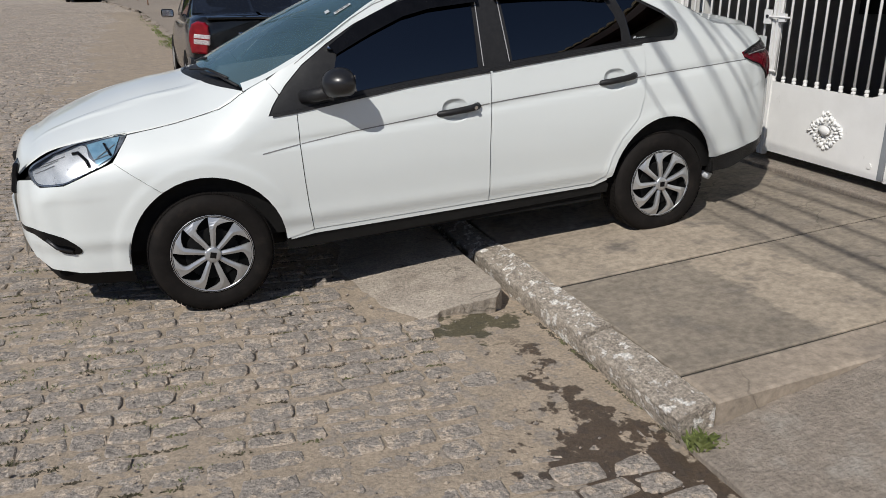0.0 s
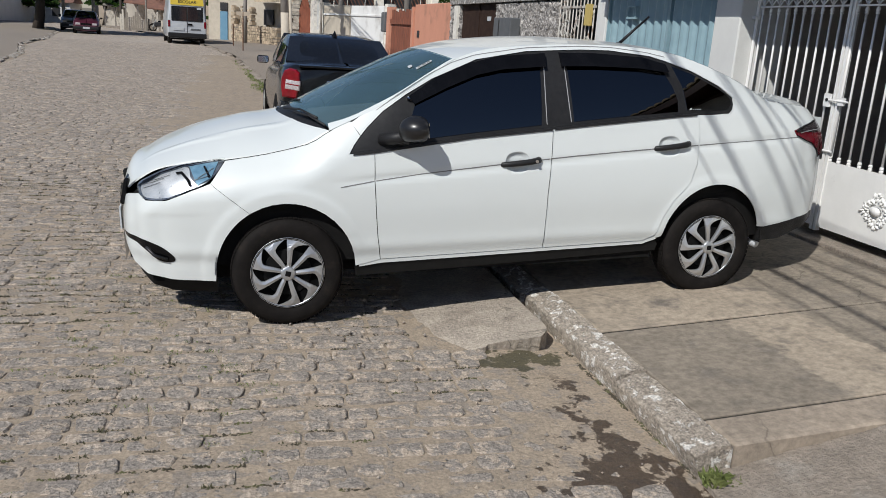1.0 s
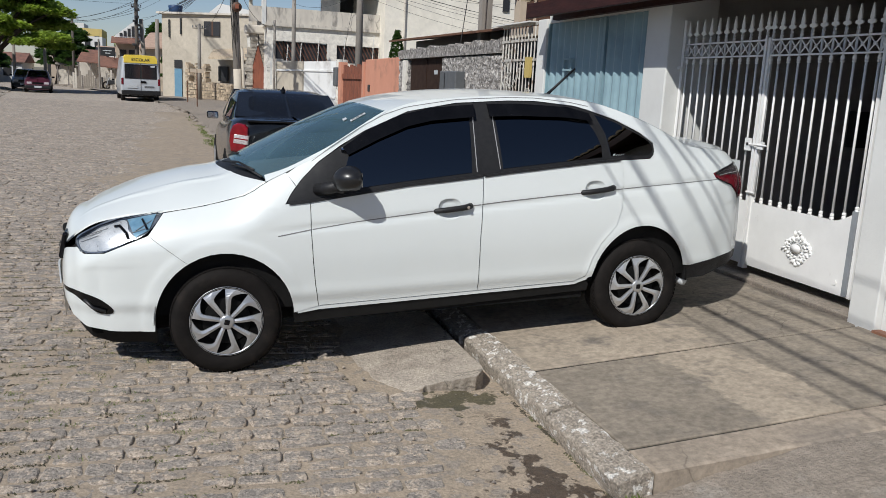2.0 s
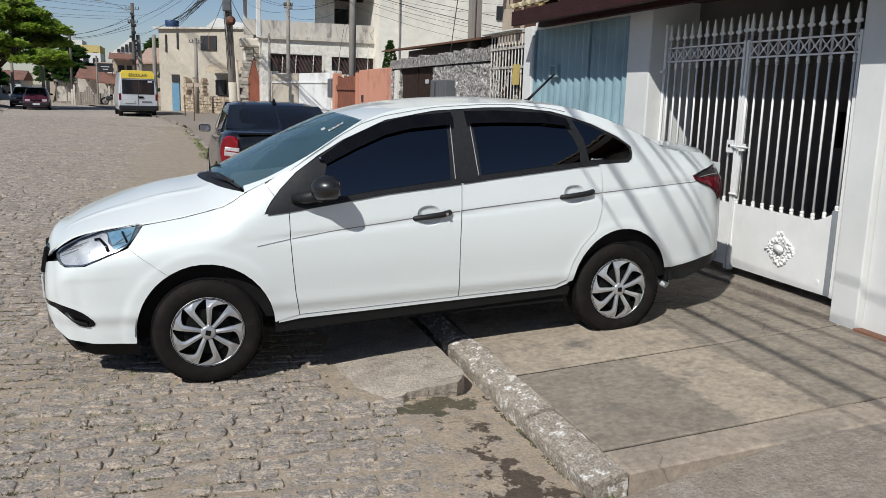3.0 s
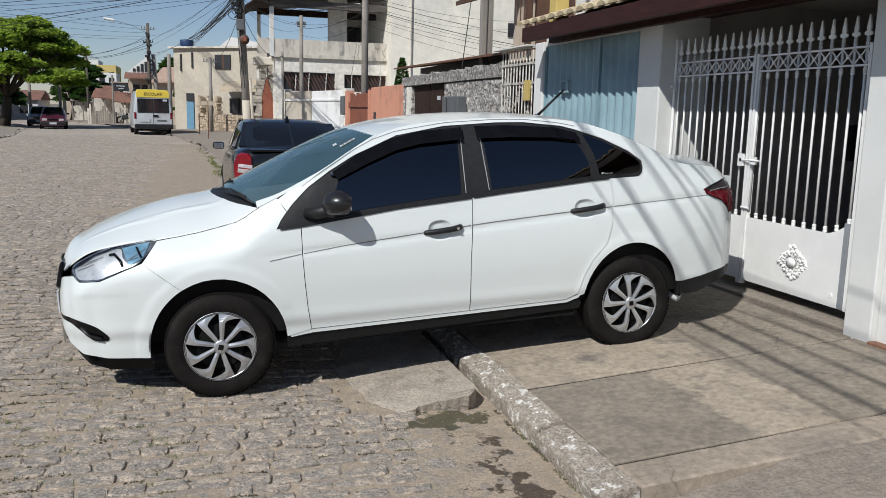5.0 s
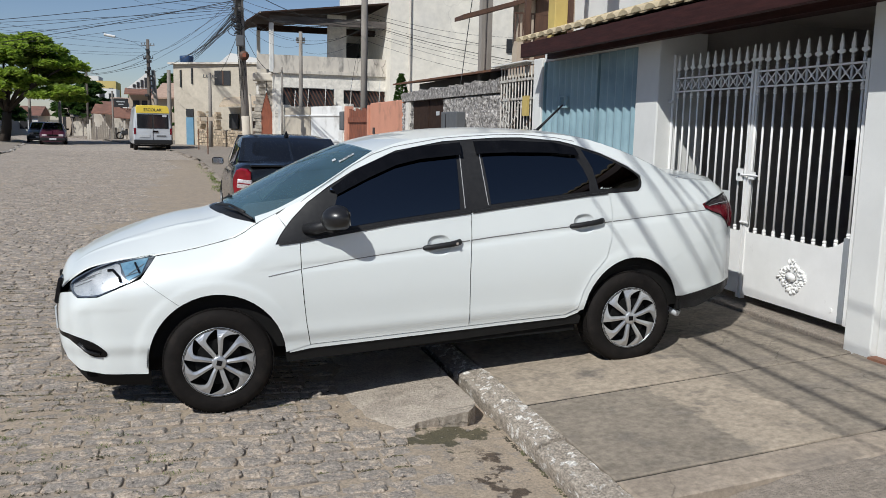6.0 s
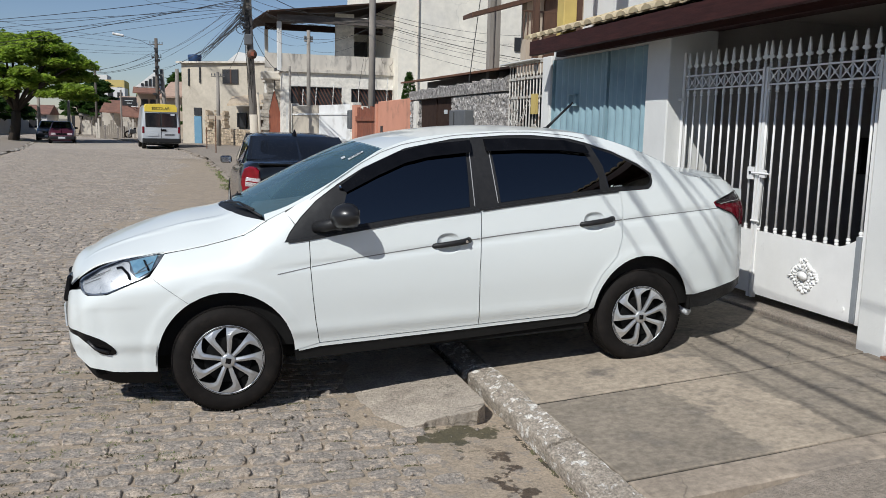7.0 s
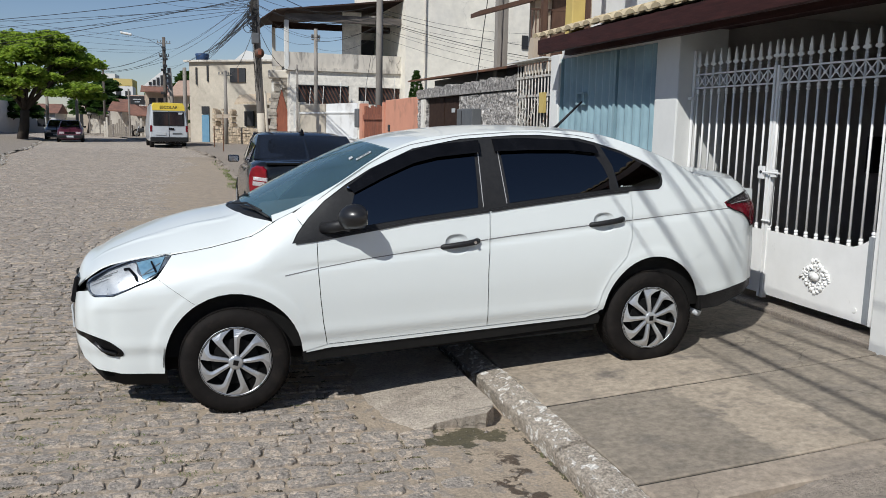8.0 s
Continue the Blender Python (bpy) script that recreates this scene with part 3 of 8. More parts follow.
# dark soil and dead weeds packed in the joints between the courses, in broken runs
M_SOIL = surface("joint_soil", (0.075, 0.062, 0.042), (0.045, 0.038, 0.026), 30, 0.95, third=(0.11, 0.11, 0.05), third_scale=14, third_from=0.5, third_to=0.6, bump=0.006, bump_scale=90)
sr = random.Random(41)
v, f = [], []
for x, y, lx, ly, z in far_rows + near_rows[:300]:
    if y > 8.5 or x < -3.2:
        continue
    thick = noise.noise(Vector((x * 0.9, y * 0.9, 12))) + noise.noise(Vector((x * 3.5, y * 3.5, 15))) * 0.7
    if thick < (-0.12 if x < -0.2 else 0.10 if x < 0.6 else 0.28) or sr.random() < 0.25:
        continue
    a, b = x - lx * sr.uniform(0.1, 0.6), x + lx * sr.uniform(0.1, 0.6)
    for _ in range(int((b - a) * 260)):
        px, py = sr.uniform(a, b), y - ly / 2 - 0.010 + sr.gauss(0, 0.0045)
        r, top = sr.uniform(0.003, 0.008), float(road_z(px)) + sand_level(px, py)
        k, t = len(v), sr.uniform(0, 2)
        v += [(px + r * 1.7 * math.cos(t + q), py + r * math.sin(t + q), top - 0.003) for q in (0, 1.6, 3.1, 4.7)]
        v.append((px + sr.uniform(-r, r) * 0.6, py + sr.uniform(-r, r) * 0.6, top + r * sr.uniform(0.5, 1.1)))
        f += [(k, k + 1, k + 4), (k + 1, k + 2, k + 4), (k + 2, k + 3, k + 4), (k + 3, k, k + 4)]
# a dark crumbling seam along the foot of the kerb, thickest where two stones meet
for _ in range(620):
    py = sr.uniform(2.56, 3.86) if sr.random() < 0.86 else sr.gauss(3.285, 0.03)
    if noise.noise(Vector((0, py * 6, 21))) < -0.22:
        continue
    px = float(right_kerb(py)) + 0.004 + sr.gauss(0, 0.006)
    r, top = sr.uniform(0.003, 0.008), float(road_z(px)) + sand_level(px, py)
    k, t = len(v), sr.uniform(0, 2)
    v += [(px + r * math.cos(t + q), py + r * 1.8 * math.sin(t + q), top - 0.003) for q in (0, 1.6, 3.1, 4.7)]
    v.append((px, py, top + r * sr.uniform(0.5, 1.1)))
    f += [(k, k + 1, k + 4), (k + 1, k + 2, k + 4), (k + 2, k + 3, k + 4), (k + 3, k, k + 4)]
tagged(mesh_object("joint_soil", v, f, M_SOIL), "dark soil packed in the joints of the setts", "soil", kind="stuff")

# weeds and moss in the open joints
M_WEED = surface("dry_weed", (0.075, 0.07, 0.032), (0.04, 0.036, 0.02), 12, 0.9)
wr = random.Random(9)
v, f = [], []
for row in [r for r in far_rows + near_rows[:300] if r[1] < 9 and r[0] > -3.2]:
    x, y, lx, ly, z = row
    chance = 0.34 if x < -0.5 else (0.17 if x < 0.1 else 0.05)
    if noise.noise(Vector((x * 1.3, y * 1.3, 2))) < -0.05 or wr.random() > chance * 2.3:
        continue
    cx, cy = x + wr.uniform(-0.5, 0.5) * lx, y - ly / 2 - 0.008
    for _ in range(wr.randint(14, 40)):
        px, py = cx + wr.gauss(0, 0.035), cy + wr.gauss(0, 0.007)
        a, h, w = wr.uniform(0, 6.3), wr.uniform(0.004, 0.013), wr.uniform(0.003, 0.007)
        dx, dy = math.cos(a), math.sin(a)
        k = len(v)
        zz = float(road_z(px)) + sand_level(px, py) - 0.002
        v += [(px - dy * w, py + dx * w, zz), (px + dy * w, py - dx * w, zz), (px + dx * 0.013, py + dy * 0.013, zz + h)]
        f.append((k, k + 1, k + 2))
tagged(mesh_object("weeds", v, f, M_WEED), "small olive weeds in the joints of the road", "weeds", kind="stuff")
# ---- the white sedan ----
from mathutils.geometry import delaunay_2d_cdt

CAR = pose(0.176, 5.11, 0.040, 0, -3.0, 0)

half_width = curve((-0.87, 0.26), (-0.84, 0.46), (-0.76, 0.64), (-0.62, 0.735), (-0.4, 0.80), (0, 0.838), (0.6, 0.85), (1.5, 0.852), (2.5, 0.845), (2.9, 0.822), (3.15, 0.775), (3.32, 0.69), (3.41, 0.55), (3.435, 0.42))
belt_line = curve((-0.9, 0.80), (0.0, 0.87), (0.34, 0.908), (0.745, 0.956), (1.03, 0.99), (1.48, 1.024), (2.23, 1.084), (2.6, 1.09), (3.5, 1.02))
edge_line = curve((-0.87, 0.62), (-0.82, 0.69), (-0.72, 0.785), (-0.5, 0.866), (-0.29, 0.885), (-0.075, 0.914), (0.132, 0.962), (0.228, 1.018), (0.37, 1.085), (0.623, 1.208), (0.825, 1.325), (0.945, 1.39), (1.07, 1.432), (1.37, 1.466), (1.7, 1.474), (2.0, 1.462), (2.26, 1.425), (2.5, 1.345), (2.73, 1.245), (2.92, 1.15), (3.13, 1.118), (3.34, 1.065), (3.435, 1.0))
centre_line = curve((-0.87, 0.66), (-0.84, 0.755), (-0.72, 0.86), (-0.56, 0.935), (-0.39, 0.99), (-0.19, 1.037), (0.03, 1.068), (0.3, 1.19), (0.57, 1.312), (0.86, 1.42), (1.0, 1.452), (1.3, 1.492), (1.6, 1.505), (1.95, 1.492), (2.25, 1.458), (2.5, 1.385), (2.75, 1.285), (2.95, 1.178), (3.08, 1.15), (3.2, 1.138), (3.36, 1.10), (3.435, 1.03))
lower_in = curve((0.1, 0.085), (0.2, 0.055), (0.3, 0.038), (0.36, 0.030), (0.41, 0.014), (0.47, 0.010), (0.62, 0.0), (0.8, 0.006), (0.95, 0.026), (1.1, 0.05), (1.6, 0.14))
hood_roll = curve((-0.9, 0.16), (-0.3, 0.125), (0.1, 0.11), (0.35, 0.05), (0.6, 0.0), (0.8, 0.0), (1.2, 0.0), (2.2, 0.0), (2.4, 0.0), (2.55, 0.004), (2.9, 0.075), (3.2, 0.12), (3.5, 0.15))


HANDLES = ((1.282, 0.847), (2.211, 0.912))


def side_y(x, z):
    """How far the flank stands from the car's middle plane."""
    x, z = np.asarray(x, float), np.asarray(z, float)
    y = half_width(x) - lower_in(np.minimum(z, belt_line(x)))
    up = np.maximum(z - belt_line(x), 0)
    house = np.clip((x - 0.1) / 0.4, 0, 1) * np.clip((3.1 - x) / 0.4, 0, 1)
    y = y - house * (0.26 * up + 0.42 * up**2) - (1 - house) * 0.15 * up
    near = np.clip((z - (edge_line(x) - 0.2)) / 0.2, 0, 1.3)
    y = y - hood_roll(x) * near**2
    crease = -0.006 * np.exp(-(((z - (0.77 + 0.062 * (x - 0.29))) / 0.02) ** 2)) * np.clip((x - 0.2) / 0.3, 0, 1)
    low = np.clip((z - 0.34) / 0.16, 0, 1) ** 2
    arch = 0.007 / (1 + np.exp((np.hypot(x, (z - 0.29) * 0.96) - 0.432) / 0.008)) * np.where(x > 0, low, 1.0)
    arch = arch + 0.008 / (1 + np.exp((np.hypot(x - 2.525, (z - 0.3) * 0.92) - 0.395) / 0.010)) * np.where(x > 2.525, low, 1.0)
    crease = crease + 0.004 / (1 + np.exp(-(z - 0.605 - 0.04 * (x + 0.8)) / 0.007)) * np.clip((-0.32 - x) / 0.2, 0, 1)
    dish = 0.0
    for hx, hz in HANDLES:
        q = (np.abs(x - hx + 0.014) / 0.064) ** 2.6 + (np.abs(z - hz) / 0.052) ** 2.6
        dish = dish + 0.016 * np.clip((1.25 - q) / 0.9, 0, 1) ** 0.8
    return np.maximum(y + crease + arch - dish, 0.05)


def side_normal(x, z, sign):
    e = 0.004
    dx, dz = (side_y(x + e, z) - side_y(x - e, z)) / (2 * e), (side_y(x, z + e) - side_y(x, z - e)) / (2 * e)
    n = np.stack([-dx, np.full_like(dx, 1.0), -dz], 1)
    n /= np.linalg.norm(n, axis=1)[:, None]
    n[:, 1] *= sign
    return n


def resampled(poly, step, smooth):
    """A closed outline with even points; smooth: rounded between its corners."""
    p = np.array(poly, float)
    if smooth:
        out = []
        for i in range(len(p)):
            a, b, c, d = p[i - 1], p[i], p[(i + 1) % len(p)], p[(i + 2) % len(p)]
            for t in np.arange(0, 1, 0.125):
                out.append(0.5 * (2 * b + (c - a) * t + (2 * a - 5 * b + 4 * c - d) * t**2 + (3 * b - a - 3 * c + d) * t**3))
        p = np.array(out)
    out = []
    for i in range(len(p)):
        a, b = p[i], p[(i + 1) % len(p)]
        n = max(1, int(np.linalg.norm(b - a) / step))
        out += [a + (b - a) * k / n for k in range(n)]
    return np.array(out)


def shrunk(p, by):
    area = np.sum(p[:, 0] * np.roll(p[:, 1], -1) - np.roll(p[:, 0], -1) * p[:, 1])
    d = np.roll(p, -1, 0) - np.roll(p, 1, 0)
    d /= np.maximum(np.linalg.norm(d, axis=1), 1e-9)[:, None]
    return p + by * np.sign(area) * np.stack([-d[:, 1], d[:, 0]], 1)


def inside(poly, q):
    x, y = q[:, 0], q[:, 1]
    r = np.zeros(len(q), bool)
    j = len(poly) - 1
    for i in range(len(poly)):
        (xi, yi), (xj, yj) = poly[i], poly[j]
        c = ((yi > y) != (yj > y)) & (x < (xj - xi) * (y - yi) / (yj - yi + 1e-12) + xi)
        r ^= c
        j = i
    return r


def side_panel(name, poly, material, parent, offset=0.0, gap=0.0017, step=0.035, smooth=False, label="", sign=-1, thick=0.012, lift=None):
    """A piece of the flank with the given outline in the side view, with a folded rim."""
    rim = shrunk(resampled(poly, 0.02, smooth), gap)
    lo, hi = rim.min(0), rim.max(0)
    gx, gz = np.meshgrid(np.arange(lo[0], hi[0], step), np.arange(lo[1], hi[1], step))
    grid = np.stack([gx.ravel(), gz.ravel()], 1)
    grid = grid[inside(shrunk(rim, 0.008), grid)]
    # a finer net round the handle's dish
    if name in ("front_door", "rear_door"):
        hx, hz = HANDLES[name == "rear_door"]
        q = np.hypot((grid[:, 0] - hx + 0.014) / 0.082, (grid[:, 1] - hz) / 0.068)
        grid = grid[q > 1.1]
        rings = [(hx - 0.014 + 0.082 * r * math.cos(a), hz + 0.068 * r * math.sin(a)) for r in np.linspace(0.1, 1.0, 16) for a in np.linspace(0, 2 * math.pi, 49)[:-1]]
        grid = np.concatenate([grid, np.array(rings)])
    pts = np.concatenate([rim, grid])
    n = len(rim)
    v2, _, tris, *_ = delaunay_2d_cdt([Vector(p) for p in pts], [], [list(range(n))], 1, 1e-5)
    v2 = np.array([tuple(v) for v in v2])
    extra = 0 if lift is None else lift(v2[:, 0], v2[:, 1])
    y = side_y(v2[:, 0], v2[:, 1]) + offset + extra
    nor = side_normal(v2[:, 0], v2[:, 1], sign)
    verts = np.stack([v2[:, 0], sign * y, v2[:, 1]], 1)
    faces = []
    for f in tris:
        a, b, c = (v2[i] for i in f)
        ccw = (b[0] - a[0]) * (c[1] - a[1]) - (c[0] - a[0]) * (b[1] - a[1]) > 0
        faces.append(tuple(f) if ccw == (sign < 0) else tuple(f)[::-1])
    # the folded rim
    edges = {}
    for f in faces:
        for a, b in zip(f, f[1:] + f[:1]):
            edges[(a, b)] = edges.get((b, a), 0) + 1
    lone = [(a, b) for (a, b) in edges if (b, a) not in edges]
    base = len(verts)
    ring = sorted({i for e in lone for i in e})
    at = {i: base + k for k, i in enumerate(ring)}
    inner = verts[ring] - np.array([0, sign * thick, 0])
    verts = np.concatenate([verts, inner])
    nor = np.concatenate([nor, nor[ring]])
    for a, b in lone:
        faces.append((b, a, at[a], at[b]))
    return part(name, (verts, faces), material, parent, label, normals=nor)


def top_point(x, t):
    e, c = edge_line(x), centre_line(x)
    y = t * side_y(x, e)
    crease = 0.010 * np.exp(-(((np.abs(t) - 0.62 + 0.12 * np.clip(x + 0.5, 0, 1)) / 0.035) ** 2)) * np.clip((0.15 - x) / 0.2, 0, 1) * np.clip((x + 0.75) / 0.3, 0, 1)
    return np.stack([x, y, e + (c - e) * (1 - np.abs(t) ** 2.3) + crease], -1)


def top_panel(name, front, back, material, parent, reach=1.0, nx=36, nt=41, offset=0.0, label="", thick=0.01):
    """A piece of the car's upper skin between two lines across it, given as x by t (-1 to 1 over the width)."""
    ts = np.linspace(-reach, reach, nt)
    s = np.linspace(0, 1, nx)[:, None]
    x = front(ts)[None] * (1 - s) + back(ts)[None] * s
    t = np.broadcast_to(ts, x.shape)
    p = top_point(x, t)
    e = 0.003
    dx = top_point(x + e, t) - top_point(x - e, t)
    dt = top_point(x, np.clip(t + e, -1, 1)) - top_point(x, np.clip(t - e, -1, 1))
    nor = np.cross(dx, dt)
    nor /= np.linalg.norm(nor, axis=2)[..., None]
    p = p + nor * offset
    verts, nor = p.reshape(-1, 3), nor.reshape(-1, 3)
    faces = [(i * nt + j, (i + 1) * nt + j, (i + 1) * nt + j + 1, i * nt + j + 1) for i in range(nx - 1) for j in range(nt - 1)]
    loop = [j for j in range(nt)] + [i * nt + nt - 1 for i in range(1, nx)] + [(nx - 1) * nt + j for j in range(nt - 2, -1, -1)] + [i * nt for i in range(nx - 2, 0, -1)]
    base = len(verts)
    verts = np.concatenate([verts, verts[loop] - nor[loop] * thick])
    nor = np.concatenate([nor, nor[loop]])
    k = len(loop)
    faces += [(loop[i], loop[(i + 1) % k], base + (i + 1) % k, base + i) for i in range(k)]
    return part(name, (verts, faces), material, parent, label, normals=nor)


def arc(cx, cz, rx, rz, a, b, n=14):
    return [(cx + rx * math.cos(radians(q)), cz + rz * math.sin(radians(q))) for q in np.linspace(a, b, n)]


def wheel(parent, cx, cy, cz, sign, turn=0.0, label=""):
    """Tyre and nine-spoke hubcap; sign: which way its face looks."""
    R, half = 0.293, 0.088
    prof = [(0.19, -half + 0.01), (0.215, -half), (0.25, -half - 0.004), (0.275, -half + 0.004), (0.288, -half + 0.018), (R, -half + 0.04), (R + 0.002, 0), (R, half - 0.04), (0.288, half - 0.018), (0.275, half - 0.004), (0.25, half + 0.004), (0.215, half), (0.19, half - 0.01)]
    place = Matrix.Translation((cx, cy, cz))
    tyre = part("tyre", moved(lathe(prof, 72, caps=False), place), M_TYRE, parent, label or "worn black rubber tyre dusted with sand", smooth=True)
    # tread blocks along the shoulders
    v, f = [], []
    for i in range(72):
        for off in (-0.055, -0.018, 0.018, 0.055):
            g = boxes_geo((-0.010, -0.014, 0, 0.010, 0.014, 0.0045))
            m = place @ Matrix.Rotation(2 * math.pi * (i + (off > 0) * 0.5) / 72, 4, "Y") @ Matrix.Translation((0, off, R - 0.001))
            n = len(v)
            v += [m @ Vector(q) for q in g[0]]
            f += [tuple(n + k for k in q) for q in g[1]]
    tagged(part("tread", (v, f), M_TYRE, tyre), kind="stuff")
    face = place @ Matrix.Translation((0, sign * (half - 0.012), 0)) @ Matrix.Rotation(turn, 4, "Y")
    if sign < 0:
        face = face @ Matrix.Rotation(math.pi, 4, "Z")
    cap = part("hubcap", moved(lathe([(0.02, -0.02), (0.10, -0.022), (0.165, -0.006), (0.183, 0.006), (0.19, 0.012), (0.197, 0.009), (0.199, 0.0), (0.197, -0.03)], 72), face), M_CAPBLACK, parent, "black wheel cover with silver blades", smooth=True)
    for i in range(9):
        a0 = 2 * math.pi * i / 9
        left, right = [], []
        for r in (0.030, 0.055, 0.08, 0.105, 0.130, 0.144, 0.158, 0.171, 0.184):
            q = (r - 0.03) / 0.154
            mid = a0 + 0.07 * (1 - q) ** 2
            flare = min(1.0, max(0.0, (r - 0.138) / 0.046)) ** 1.15
            half_blade = 0.0100 + 0.0075 * q
            left.append((r, mid - half_blade / r))
            right.append((r, mid + half_blade / r + 0.45 * flare))
        verts, faces = [], []
        for k, (pl, pr) in enumerate(zip(left, right)):
            s = k / 8
            y = 0.014 - 0.006 * s + 0.010 * math.sin(math.pi * s)
            for (r, a), dy in ((pl, -0.012), (pl, 0.0), (((pl[0] + pr[0]) / 2, (pl[1] + pr[1]) / 2), 0.005), (pr, 0.0), (pr, -0.012)):
                verts.append((r * math.cos(a), y + dy, r * math.sin(a)))
        for k in range(8):
            for q in range(4):
                faces.append((k * 5 + q, k * 5 + q + 1, (k + 1) * 5 + q + 1, (k + 1) * 5 + q))
        faces.append((40, 41, 42, 43, 44))
        part("spoke", moved((verts, faces), face), M_ALU, cap, smooth=False)
    part("rim_edge", moved(lathe([(0.183, 0.004), (0.185, 0.0105), (0.194, 0.011), (0.199, 0.003)], 72, caps=False), face), M_ALU, cap, smooth=True)
    part("brake_disc", moved(lathe([(0.05, -0.014), (0.05, -0.008), (0.125, -0.008), (0.128, -0.014)], 40, caps=False), face), M_GREYMETAL, cap, smooth=False)
    part("centre_cap", moved(lathe([(0.039, -0.01), (0.039, 0.022), (0.034, 0.027), (0.018, 0.028), (0.001, 0.028)], 32), face), M_ALU, cap, smooth=True)
    part("badge", moved(boxes_geo((-0.014, 0.027, -0.014, 0.014, 0.030, 0.014)), face), M_GLOSSBLACK, cap)
    return tyre


def ribbon_line(pts, width, offset, name, material, parent, sign=-1, label=""):
    """A thin strip laid on the flank along (x, z) points."""
    p = np.array(pts, float)
    fx = np.linspace(0, len(p) - 1, 40)
    x, z = np.interp(fx, range(len(p)), p[:, 0]), np.interp(fx, range(len(p)), p[:, 1])
    up, dn = z + width / 2, z - width / 2
    v = [(a, sign * (side_y(a, b) + o), b) for a, b, o in [*zip(x, up, [offset] * 40), *zip(x, dn, [offset] * 40), *zip(x, up, [-0.004] * 40), *zip(x, dn, [-0.004] * 40)]]
    f = []
    for i in range(39):
        for a, b in ((0, 40), (80, 0), (40, 120)):
            q = (a + i, a + i + 1, b + i + 1, b + i)
            f.append(q if sign > 0 else q[::-1])
    return part(name, (v, f), material, parent, label)


def white_sedan():
    car = thing("parked_sedan", "white four-door sedan with dark tinted windows, parked across the pavement", "car")
    archF = arc(0, 0.29, 0.365, 0.38, 118, 2)
    archF_front = arc(0, 0.29, 0.365, 0.38, 180, 118)
    archR_back = arc(2.525, 0.30, 0.345, 0.38, 52, 15)
    door_front = [(0.474, 0.925), (0.471, 0.76), (0.476, 0.6), (0.485, 0.46), (0.501, 0.333)]
    split = [(1.479, 1.022), (1.468, 0.85), (1.451, 0.667), (1.443, 0.345)]
    door_rear = [(2.385, 1.085), (2.394, 0.976), (2.38, 0.805), (2.342, 0.693), (2.239, 0.589), (2.185, 0.496), (2.146, 0.385), (2.073, 0.353)]
    belt_f = [(0.60, 0.938), (0.745, 0.956), (1.03, 0.99), (1.25, 1.008)]
    belt_r = [(1.64, 1.038), (1.9, 1.06), (2.23, 1.08)]
    head = [(-0.291, 0.884), (-0.348, 0.884), (-0.508, 0.858), (-0.622, 0.818), (-0.709, 0.772), (-0.745, 0.74), (-0.735, 0.712), (-0.697, 0.687), (-0.594, 0.693), (-0.474, 0.741), (-0.37, 0.79)]
    seam_f = [(-0.37, 0.775), (-0.186, 0.625)]
    tail = [(3.07, 0.976), (3.16, 1.0), (3.27, 1.022), (3.36, 1.02), (3.39, 0.93), (3.388, 0.85), (3.36, 0.802), (3.31, 0.80), (3.265, 0.85), (3.215, 0.893), (3.14, 0.922), (3.09, 0.942)]
    dlo_top = [(2.588, 1.088), (2.613, 1.11), (2.622, 1.14), (2.618, 1.18), (2.533, 1.244), (2.364, 1.328), (2.2, 1.385), (2.105, 1.412), (1.862, 1.442), (1.691, 1.446), (1.368, 1.436), (1.072, 1.392), (0.812, 1.292), (0.66, 1.212), (0.534, 1.13), (0.44, 1.045)]
    fender = [(-0.29, 0.878), (-0.075, 0.908), (0.132, 0.955), (0.228, 1.015), (0.30, 1.051), (0.36, 1.078), (0.405, 1.006), (0.37, 0.963), (0.341, 0.915), *door_front, (0.42, 0.315), *archF[::-1], *seam_f[::-1]]
    quarter_edge = [(x, float(edge_line(x))) for x in (0.42, 0.52, 0.62, 0.72, 0.82, 0.9, 0.96, 1.07, 1.2, 1.37, 1.6, 1.8, 2.0, 2.13, 2.26, 2.38, 2.5, 2.62, 2.73, 2.83, 2.92, 3.02, 3.13, 3.24, 3.34)]
    body_side = [(0.362, 1.069), *quarter_edge, (3.40, 1.028), (3.36, 1.02), (3.27, 1.022), (3.16, 1.0), (3.07, 0.976), (3.09, 0.952), (3.15, 0.934), (3.235, 0.908), (3.275, 0.866), (3.31, 0.805), (3.24, 0.79), (3.191, 0.774), (2.95, 0.705), *arc(2.525, 0.30, 0.345, 0.38, 52, 168, 16), (2.155, 0.37), *door_rear[::-1][1:], *dlo_top, (0.4065, 1.0075)]
    bumper_f = [*seam_f, *archF_front[::-1], (-0.37, 0.25), (-0.60, 0.256), (-0.72, 0.28), (-0.79, 0.33), (-0.83, 0.42), (-0.86, 0.52), (-0.868, 0.60), (-0.86, 0.64), (-0.80, 0.685), (-0.735, 0.708), (-0.697, 0.683), (-0.594, 0.689), (-0.474, 0.737)]
    bumper_r = [*archR_back, (2.91, 0.393), (3.274, 0.442), (3.40, 0.445), (3.43, 0.54), (3.433, 0.66), (3.425, 0.76), (3.41, 0.84), (3.389, 0.85), (3.36, 0.80), (3.31, 0.803), (3.24, 0.788), (3.191, 0.774), (2.95, 0.705)]
    bumper_low = [(2.868, 0.39), (2.915, 0.392), (3.274, 0.44), (3.40, 0.443), (3.385, 0.40), (3.30, 0.365), (3.242, 0.352), (3.036, 0.30), (2.88, 0.30)]
    front_door = [*door_front, (0.9, 0.338), *split[::-1], *belt_f[::-1]]
    rear_door = [*split, (1.8, 0.35), *door_rear[::-1], *belt_r[::-1]]
